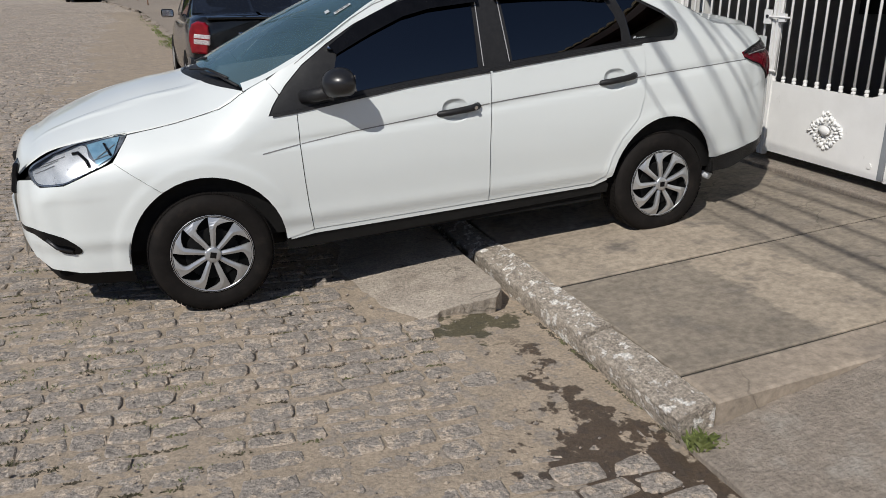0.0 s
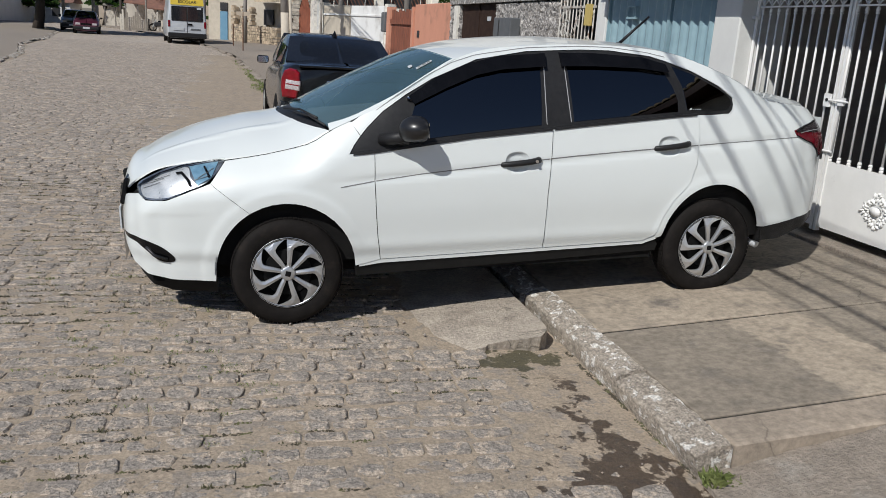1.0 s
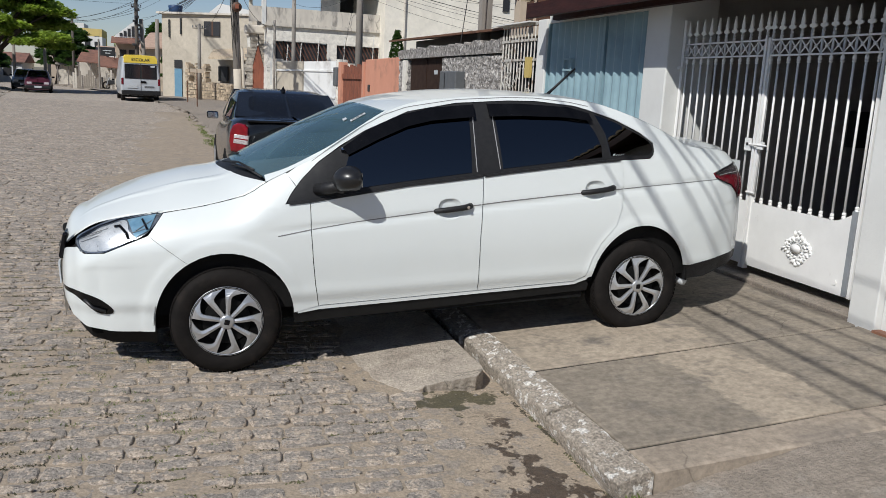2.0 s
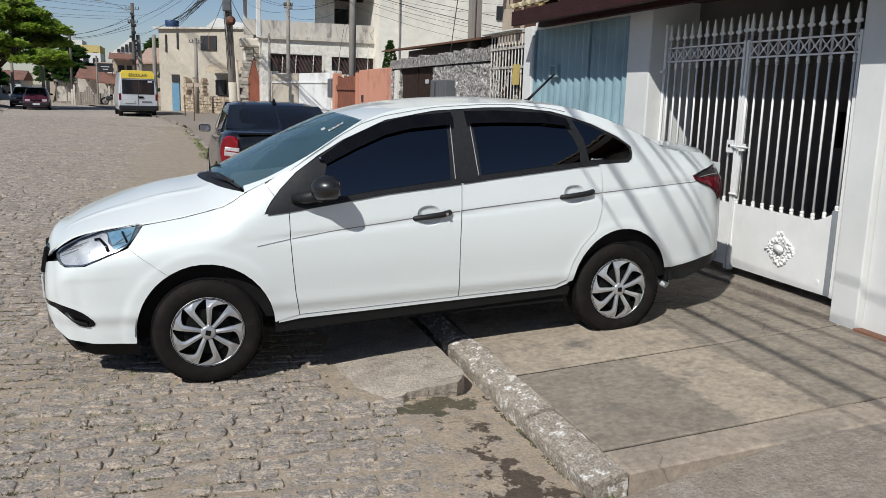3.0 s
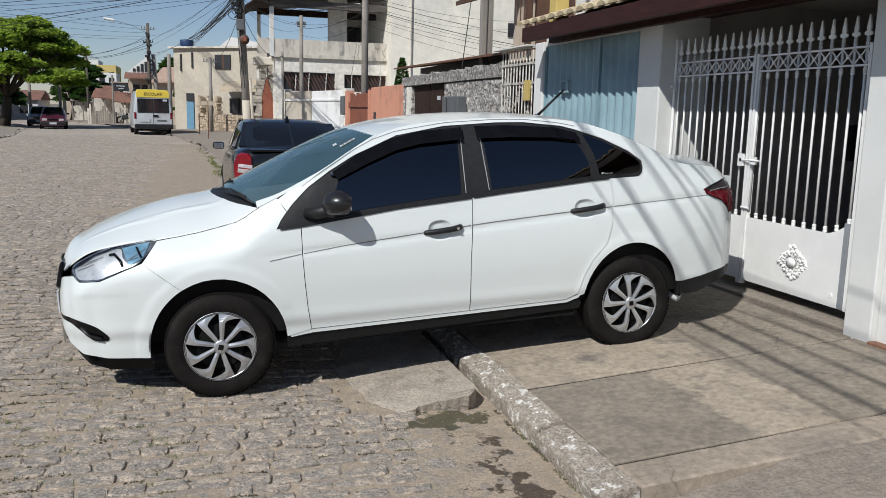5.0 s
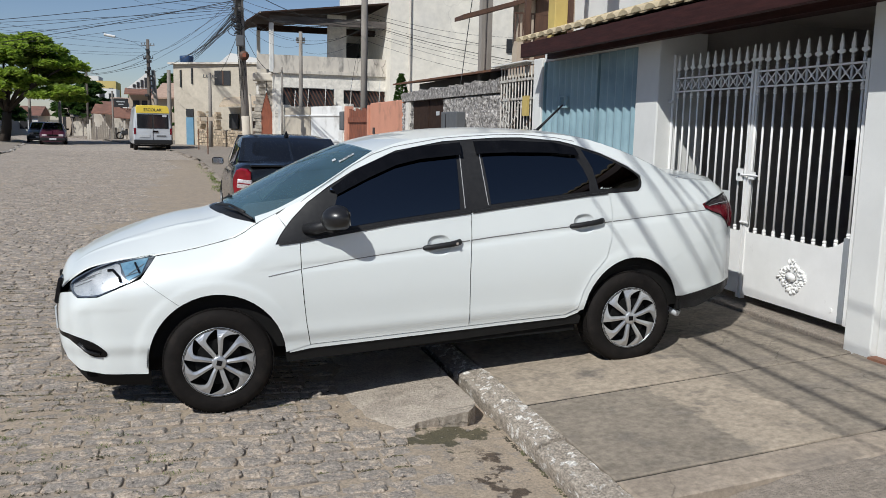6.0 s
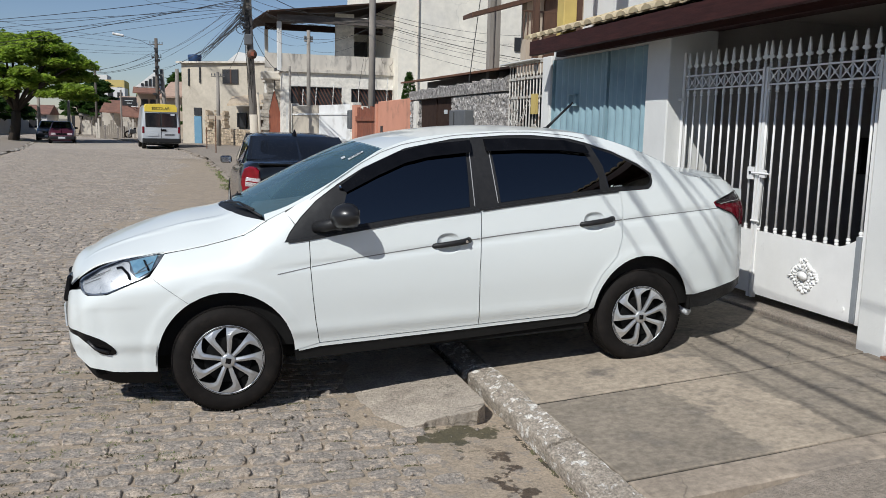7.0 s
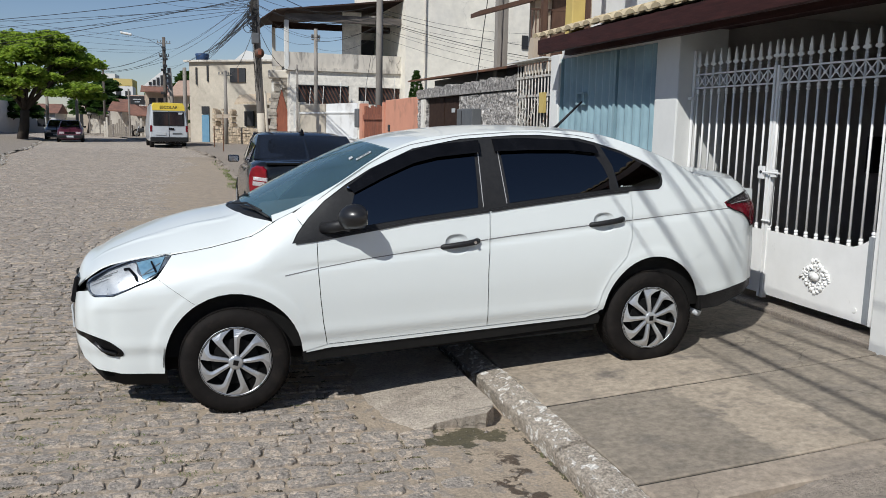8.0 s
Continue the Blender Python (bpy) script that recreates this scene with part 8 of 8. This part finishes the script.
big_tree(-11.9, 60.5, 7.2, 4.2, 21, 70000, "broad green shade tree with a dark forked trunk", size=0.15, trunk_r=0.36, lean=(0.9, 0.0))
big_tree(-10.9, 84, 4.6, 1.9, 23, 5000, "dark green tree behind the parked cars", M_LEAFDARK, 0.12, 0.2)
big_tree(-18.5, 88, 3.6, 2.2, 24, 4000, "dark green tree beyond the street", M_LEAFDARK, 0.12, 0.25)
big_tree(-12.6, 100, 6.4, 2.8, 28, 4000, "distant dark tree before the houses", M_LEAFDARK, 0.2, 0.3)
big_tree(-1.0, 66, 3.4, 1.2, 25, 2500, "dense green shrub behind the school van", M_LEAFDARK, 0.12, 0.16)
big_tree(-2.6, 98, 6.9, 2.6, 26, 6000, "distant green tree over the roofs", M_LEAFDARK, 0.25, 0.3)

# ---- grass tufts ----
def tuft(n, cx, cy, rx, ry, z, hgt, rng):
    verts, faces = [], []
    for _ in range(n):
        a, r = rng.uniform(0, 6.283), math.sqrt(rng.random())
        p = Vector((cx + rx * r * math.cos(a), cy + ry * r * math.sin(a), z))
        d = Vector((rng.uniform(-1, 1), rng.uniform(-1, 1), 0)).normalized()
        h = hgt * rng.uniform(0.5, 1.2)
        w = d.cross(Vector((0, 0, 1))) * hgt * 0.09
        k = len(verts)
        verts += [p - w, p + w, p + d * h * 0.35 + Vector((0, 0, h * 0.8)) + w * 0.5, p + d * h * 0.8 + Vector((0, 0, h))]
        faces += [(k, k + 1, k + 2), (k, k + 2, k + 3)]
    return verts, faces


grng = random.Random(14)
g = [tuft(170, 1.66, 2.50, 0.05, 0.05, 0.0, 0.045, grng), tuft(60, 1.72, 2.47, 0.07, 0.03, 0.01, 0.03, grng)]
for i in range(40):
    gy = 13 + 0.5 * i
    g.append(tuft(24, float(right_kerb(gy)) + grng.uniform(-0.15, 0.2), gy, 0.2, 0.25, 0.02, 0.06, grng))
for i in range(26):
    g.append(tuft(70, 0.85 + grng.uniform(-0.2, 0.25), 19 + 0.4 * i, 0.25, 0.25, 0.05, 0.055, grng))
for i in range(420):
    x, y = grng.uniform(-2.6, 0.1), grng.uniform(1.7, 5.2)
    if noise.noise(Vector((x * 1.1, y * 1.1, 31))) > -0.05:
        g.append(tuft(12, x, y, 0.05, 0.012, float(road_z(x)) - 0.001, 0.014, grng))
tagged(mesh_object("grass_tufts", *merged(*g), M_GRASS), "short green weeds in the joints and along the kerb", "grass", kind="stuff")
# ---- other vehicles ----
M_BLACKCAR = surface("black_car_paint", (0.006, 0.0065, 0.008), (0.008, 0.009, 0.01), 2, 0.2, spec=0.3, coat=0.45, rough_var=0.03)
M_WINE = surface("wine_red_paint", (0.085, 0.018, 0.038), (0.07, 0.015, 0.03), 2, 0.3, coat=0.6)
M_NAVY = surface("dark_grey_paint", (0.03, 0.035, 0.045), (0.025, 0.03, 0.04), 2, 0.3, coat=0.8)
M_SILVER = surface("silver_white_paint", (0.46, 0.48, 0.505), (0.42, 0.44, 0.46), 2, 0.35, coat=0.6)
M_SCHOOLYELLOW = surface("school_bus_yellow", (0.76, 0.57, 0.07), (0.70, 0.52, 0.06), 3, 0.5)
M_WHITELENS = surface("white_lens", (0.60, 0.55, 0.55), (0.30, 0.26, 0.27), 45, 0.15, coat=0.5)
M_REDBRIGHT = surface("red_lamp_lens", (0.24, 0.005, 0.012), (0.15, 0.004, 0.009), 14, 0.15, coat=0.6)
M_LETTER = surface("dark_lettering", (0.02, 0.02, 0.02), None, 4, 0.6, rough_var=0)


def loft(sections):
    """Joins equal-length outlines, each closed over both flanks, into one skin with ends."""
    v, f = [], []
    k = len(sections[0])
    for s in sections:
        v += s
    for i in range(len(sections) - 1):
        for j in range(k - 1):
            f.append((i * k + j, i * k + j + 1, (i + 1) * k + j + 1, (i + 1) * k + j))
    f.append(tuple(range(k))[::-1])
    f.append(tuple(range((len(sections) - 1) * k, len(sections) * k)))
    return v, f


def both(half):
    return [(-x, y, z) for x, y, z in half[::-1]] + half


def small_car(name, label, m, paint, rear_to_front, belt, roof, half, cabin, length, mirror=True):
    """A saloon or hatchback. Curves run from the tail (y 0) to the nose (y length)."""
    car = thing(name, label, "car")
    ys = np.concatenate([[0, 0.03, 0.08, 0.16, 0.3, 0.5], np.linspace(0.75, length - 0.6, 14), [length - 0.4, length - 0.22, length - 0.1, length - 0.03, length]])
    secs = []
    for y in ys:
        h, b = float(half(y)), float(belt(y))
        secs.append(both([(h - 0.10, y, 0.22), (h - 0.02, y, 0.32), (h, y, 0.55), (h - 0.015, y, b - 0.14), (h - 0.05, y, b - 0.04), (h - 0.13, y, b + 0.005), (h * 0.5, y, b + 0.025), (0.02, y, b + 0.032)]))
    body = part("body", loft(secs), paint, car, smooth=True)
    body.data.set_sharp_from_angle(angle=radians(40))
    y0, y1, y2, y3 = cabin
    secs = []
    for y in np.concatenate([np.linspace(y0, y1, 6), np.linspace(y1, y2, 8)[1:], np.linspace(y2, y3, 6)[1:]]):
        h, b, r = float(half(y)) - 0.10, float(belt(y)) - 0.01, float(roof(y))
        u = max(0.02, r - b)
        secs.append(both([(h, y, b), (h - 0.03, y, b + u * 0.3), (h - 0.10, y, b + u * 0.72), (h - 0.16, y, b + u * 0.9), (h - 0.26, y, b + u * 0.975), (h * 0.4, y, b + u), (0.02, y, b + u * 1.005)]))
    top = part("cabin", loft(secs), paint, car, smooth=True)
    top.data.set_sharp_from_angle(angle=radians(50))

    def pane(name, pts, push, label):
        c = sum((Vector(p) for p in pts), Vector()) / len(pts)
        n = (Vector(pts[1]) - Vector(pts[0])).cross(Vector(pts[2]) - Vector(pts[1])).normalized()
        v = [Vector(p) + n * push for p in pts] + [Vector(p) - n * 0.02 for p in pts]
        k = len(pts)
        part(name, (v, [tuple(range(k))] + [((i + 1) % k, i, k + i, k + (i + 1) % k) for i in range(k)]), M_TINTFAR, car, label)

    hb = float(half(y0)) - 0.125
    rz = lambda y, s: float(belt(y)) - 0.01 + max(0.02, float(roof(y)) - float(belt(y)) + 0.01) * s
    ya, yb = y0 + (y1 - y0) * 0.06, y0 + (y1 - y0) * 0.94
    pane("rear_window", [(-hb, ya, rz(ya, 0.92)), (hb, ya, rz(ya, 0.92)), (hb - 0.10, yb, rz(yb, 0.985)), (-hb + 0.10, yb, rz(yb, 0.985))], 0.012, "dark rear window")
    ya, yb = y3 - (y3 - y2) * 0.12, y3 - (y3 - y2) * 0.88
    pane("windscreen", [(hb, ya, rz(ya, 0.95)), (-hb, ya, rz(ya, 0.95)), (-hb + 0.12, yb, rz(yb, 0.99)), (hb - 0.12, yb, rz(yb, 0.99))], 0.04, "dark windscreen")
    for s in (-1, 1):
        for a, b in ((y1 - 0.15, (y1 + y2) / 2 - 0.05), ((y1 + y2) / 2 + 0.05, y2 + 0.25)):
            pts = []
            for y, q in ((a, 0.12), (b, 0.12), (b - 0.04, 0.70), (a + 0.08, 0.70)):
                hh = float(half(y)) - 0.10
                pts.append((s * (hh - 0.03 - (q - 0.3) * 0.16), y, rz(y, q)))
            if s < 0:
                pts = pts[::-1]
            pane("side_window", pts, 0.012, "dark side window")
        if mirror:
            part("door_mirror", moved(box_bm_geo(-0.085, -0.05, -0.055, 0.085, 0.05, 0.055, 0.03), pose(s * (float(half(y2)) + 0.06), y2 - 0.02, float(belt(y2)) + 0.07)), M_GLOSSBLACK, car, smooth=True)
            part("mirror_face", moved(box_bm_geo(-0.072, -0.056, -0.043, 0.072, -0.049, 0.043, 0.003), pose(s * (float(half(y2)) + 0.06), y2 - 0.02, float(belt(y2)) + 0.07)), M_CHROME, car)
        for yw in (0.72, length - 0.78):
            x = s * (float(half(yw)) - 0.08)
            wl = part("wheel", moved(lathe([(0.17, -0.09), (0.27, -0.095), (0.3, -0.06), (0.3, 0.06), (0.27, 0.095), (0.17, 0.09)], 28, "x"), Matrix.Translation((x, yw, 0.3))), M_TYRE, car, smooth=True)
            part("rim", moved(lathe([(0.03, 0), (0.12, 0.012), (0.175, 0.004), (0.18, -0.02)], 20, "x"), Matrix.Translation((x + s * 0.088, yw, 0.3)) @ Matrix.Diagonal((s, 1, 1, 1))), M_ALU, wl)
            part("arch_shade", moved(lathe([(0.01, 0), (0.335, 0.0), (0.335, -0.01)], 28, "x"), Matrix.Translation((s * (float(half(yw)) + 0.002), yw, 0.31)) @ Matrix.Diagonal((s, 1, 1, 1))), M_UNDER, car)
    part("underside", boxes_geo((-0.66, 0.2, 0.16, 0.66, length - 0.2, 0.3)), M_UNDER, car)
    car.matrix_world = m
    return car


M_TINTFAR = surface("dark_car_window", (0.010, 0.012, 0.016), (0.014, 0.016, 0.02), 2, 0.06, coat=0.5, rough_var=0.02)
black = small_car(
    "parked_sedan", "black sedan parked along the kerb, seen from behind", pose(1.37, 10.55, 0.04, 0, 0, 0.5), M_BLACKCAR, None,
    curve((0, 0.98), (0.05, 1.03), (0.2, 1.055), (0.6, 1.06), (0.9, 1.0), (1.6, 0.96), (2.6, 0.93), (3.2, 0.9), (3.7, 0.82), (4.1, 0.68), (4.2, 0.6)),
    curve((0.62, 1.05), (1.0, 1.26), (1.35, 1.395), (1.8, 1.43), (2.3, 1.425), (2.65, 1.36), (3.05, 1.1), (3.4, 0.9)),
    curve((0, 0.66), (0.04, 0.75), (0.12, 0.80), (0.3, 0.835), (1, 0.855), (3, 0.855), (3.6, 0.82), (4, 0.72), (4.2, 0.55)), (0.62, 1.35, 2.5, 3.35), 4.2)
for s in (-1, 1):
    shape = [(-0.10, -0.185), (0.085, -0.185), (0.118, -0.06), (0.122, 0.06), (0.095, 0.15), (0.04, 0.185), (-0.05, 0.18), (-0.10, 0.14), (-0.118, 0.03)]
    lv = [(s * a * k, y, b * k) for y, k in ((-0.10, 0.86), (-0.088, 0.96), (-0.06, 1.0), (0.09, 1.0)) for a, b in shape]
    q = len(shape)
    lf = [tuple(range(q))] + [(r * q + (i + 1) % q, r * q + i, (r + 1) * q + i, (r + 1) * q + (i + 1) % q) for r in range(3) for i in range(q)]
    lamp = part("tail_lamp", moved((lv, lf if s > 0 else [t[::-1] for t in lf]), pose(s * 0.70, 0.09, 0.835, 0, s * -6, s * 18)), M_REDBRIGHT, black, "red tail lamp with a clear band")
    part("lamp_bar", moved(box_bm_geo(-0.088, -0.010, -0.007, 0.088, 0.05, 0.007, 0.003), pose(s * 0.70, -0.014, 0.822, 0, s * -6, s * 18)), M_REDBRIGHT, lamp)
    part("clear_band", moved(box_bm_geo(-0.094, -0.008, -0.074, 0.094, 0.06, 0.046, 0.012), pose(s * 0.70, -0.012, 0.83, 0, s * -6, s * 18)), M_WHITELENS, lamp, smooth=True)
bp = part("bumper", loft([both([(float(w) - 0.03, y, 0.26), (float(w), y, 0.34), (float(w), y, 0.52), (float(w) - 0.02, y, 0.6), (0.02, y, 0.605)]) for y, w in ((-0.075, 0.62), (-0.06, 0.72), (-0.01, 0.81), (0.1, 0.85), (0.3, 0.865))]), M_BLACKCAR, black, smooth=False)
part("boot_strip", moved(box_bm_geo(-0.28, -0.02, -0.02, 0.28, 0.02, 0.02, 0.008), pose(0, -0.005, 0.87)), M_CHROME, black, "chrome strip above the plate")
part("plate", boxes_geo((-0.2, -0.02, 0.69, 0.2, 0.01, 0.80)), M_PLATE, black, "grey plate")
part("boot_lip", moved(box_bm_geo(-0.62, -0.05, -0.012, 0.62, 0.07, 0.015, 0.008), pose(0, 0.04, 1.052, 6, 0, 0)), M_BLACKCAR, black)
part("aerial", moved(lathe([(0.04, 0), (0.022, 0.05), (0.004, 0.09)], 10, "z"), pose(0.0, 1.42, 1.40)), M_GLOSSBLACK, black)
part("plate_lamp", boxes_geo((-0.06, -0.03, 0.81, 0.06, -0.0, 0.83)), M_DARK, black)

hatch = dict(
    belt=curve((0, 0.85), (0.2, 0.95), (1, 0.95), (2.3, 0.9), (2.9, 0.84), (3.3, 0.74), (3.65, 0.6)),
    roof=curve((0.02, 0.9), (0.25, 1.25), (0.6, 1.38), (1.3, 1.41), (1.9, 1.38), (2.3, 1.2), (2.75, 0.9)),
    half=curve((0, 0.7), (0.2, 0.77), (1, 0.79), (2.8, 0.78), (3.4, 0.72), (3.65, 0.62)), cabin=(0.04, 0.5, 1.9, 2.75), length=3.65)
for nm, lb, m, pt in (("parked_hatchback", "dark wine-red hatchback facing down the street", pose(-8.85, 60.5, 0.0, 0, 0, 187), M_WINE), ("parked_wagon", "dark grey car with a roof rack behind the red hatchback", pose(-10.55, 66.5, 0.0, 0, 0, 186), M_NAVY)):
    c = small_car(nm, lb, m, pt, None, hatch["belt"], hatch["roof"], hatch["half"], hatch["cabin"], hatch["length"])
    for s in (-1, 1):
        part("headlight", box_bm(s * 0.48 - 0.14, 3.55, 0.55, s * 0.48 + 0.14, 3.66, 0.69, 0.02), M_WHITELENS, c, "clear headlight")
    part("grille", boxes_geo((-0.3, 3.6, 0.56, 0.3, 3.665, 0.67)), M_GLOSSBLACK, c)
    part("bumper", box_bm(-0.74, 3.42, 0.28, 0.74, 3.70, 0.48, 0.05), M_BLACKPLASTIC, c)
    part("plate", boxes_geo((-0.2, 3.69, 0.33, 0.2, 3.71, 0.45)), M_PLATE, c, "grey plate")
    if nm == "parked_wagon":
        for s in (-1, 1):
            part("roof_rack", tube([(s * 0.5, 0.6, 1.48), (s * 0.5, 1.9, 1.47)], 0.025, 6), M_DARK, c)

# school van
van = thing("school_van", "silver-white school van with a yellow roof band, seen from behind", "van")
secs = []
for y, w, h in ((0, 0.93, 2.30), (0.04, 0.97, 2.36), (0.12, 1.0, 2.40), (1, 1.0, 2.44), (3.6, 1.0, 2.44), (4.1, 0.98, 2.30), (4.9, 0.95, 1.35), (5.3, 0.85, 1.0)):
    secs.append(both([(w - 0.06, y, 0.35), (w, y, 0.45), (w + 0.02, y, 1.0), (w - 0.03, y, 1.6), (w - 0.12, y, h - 0.16), (w - 0.22, y, h - 0.03), (0.02, y, h)]))
vb = part("body", loft(secs), M_SILVER, van, smooth=True)
vb.data.set_sharp_from_angle(angle=radians(35))
part("yellow_band", loft([both([(0.85, -0.03, 2.06), (0.835, -0.03, 2.30), (0.76, -0.03, 2.44), (0.02, -0.03, 2.47)]), both([(0.88, 0.4, 2.06), (0.86, 0.4, 2.32), (0.78, 0.4, 2.47), (0.02, 0.4, 2.5)])]), M_SCHOOLYELLOW, van, "yellow band with dark lettering")
txt = bpy.data.curves.new("lettering", "FONT")
txt.body, txt.size, txt.align_x, txt.extrude = "ESCOLAR", 0.22, "CENTER", 0.004
tob = bpy.data.objects.new("lettering_source", txt)
tm = bpy.data.meshes.new_from_object(tob)
tm.name = "lettering"
bpy.data.objects.remove(tob)
tm.materials.append(M_LETTER)
tx = new("lettering", tm)
tx.parent = van
tx.matrix_local = pose(0.0, -0.04, 2.16, 90, 0, 0)
part("rear_window", box_bm(-0.82, -0.03, 1.22, -0.004, 0.05, 2.0, 0.04), M_TINTFAR, van, "dark rear window")
part("rear_window", box_bm(0.004, -0.03, 1.22, 0.82, 0.05, 2.0, 0.04), M_TINTFAR, van, "dark rear window")
part("door_gap", boxes_geo((-0.012, -0.012, 0.5, 0.012, 0.02, 2.02)), M_DARK, van)
part("door_handle", box_bm(-0.02, -0.05, 1.02, 0.26, 0.0, 1.12, 0.02), M_GLOSSBLACK, van)
part("window_sticker", boxes_geo((0.50, -0.04, 1.86, 0.72, -0.032, 1.96)), M_PLATE, van)
part("plate", boxes_geo((-0.70, -0.03, 0.74, -0.18, 0.0, 0.90)), M_PLATE, van, "pale plate")
part("badge_bar", boxes_geo((0.18, -0.02, 0.78, 0.68, 0.0, 0.86)), M_GREYSHEET, van)
part("bumper", box_bm(-0.99, -0.14, 0.36, 0.99, 0.12, 0.62, 0.05), M_BLACKPLASTIC, van, "black rear bumper")
for s in (-1, 1):
    part("tail_lamp", box_bm(s * 0.93 - 0.06, -0.02, 0.9, s * 0.93 + 0.06, 0.08, 1.25, 0.02), M_REDLENS, van, "red tail lamp")
    for yw in (0.95, 4.3):
        part("wheel", moved(lathe([(0.18, -0.1), (0.31, -0.1), (0.34, -0.06), (0.34, 0.06), (0.31, 0.1), (0.18, 0.1)], 24, "x"), Matrix.Translation((s * 0.86, yw, 0.34))), M_TYRE, van, smooth=True)
part("underside", boxes_geo((-0.85, 0.1, 0.25, 0.85, 5.0, 0.4)), M_UNDER, van)
van.matrix_world = pose(-2.0, 47.6, 0.02, 0, 0, 7)

# plain houses that close the street behind and across
M_CLOSE = surface("plain_render", (0.62, 0.60, 0.56), (0.55, 0.53, 0.50), 0.5, 0.9)
closing = [((-16.0, -40.0, 0.0, -10.2, 26.0, 2.4)), ((4.36, -40.0, 0.0, 10.0, -6.1, 5.0)), ((-10.2, -46.0, 0.0, 4.4, -41.0, 4.5)), ((-24.0, 62.0, 0.0, -18.0, 120.0, 3.0))]
for i, b in enumerate(closing):
    g = boxes_geo(b)
    setting("wall_far_%d" % (i + 1), g[0], g[1], M_CLOSE, "plain rendered house walls closing the street")
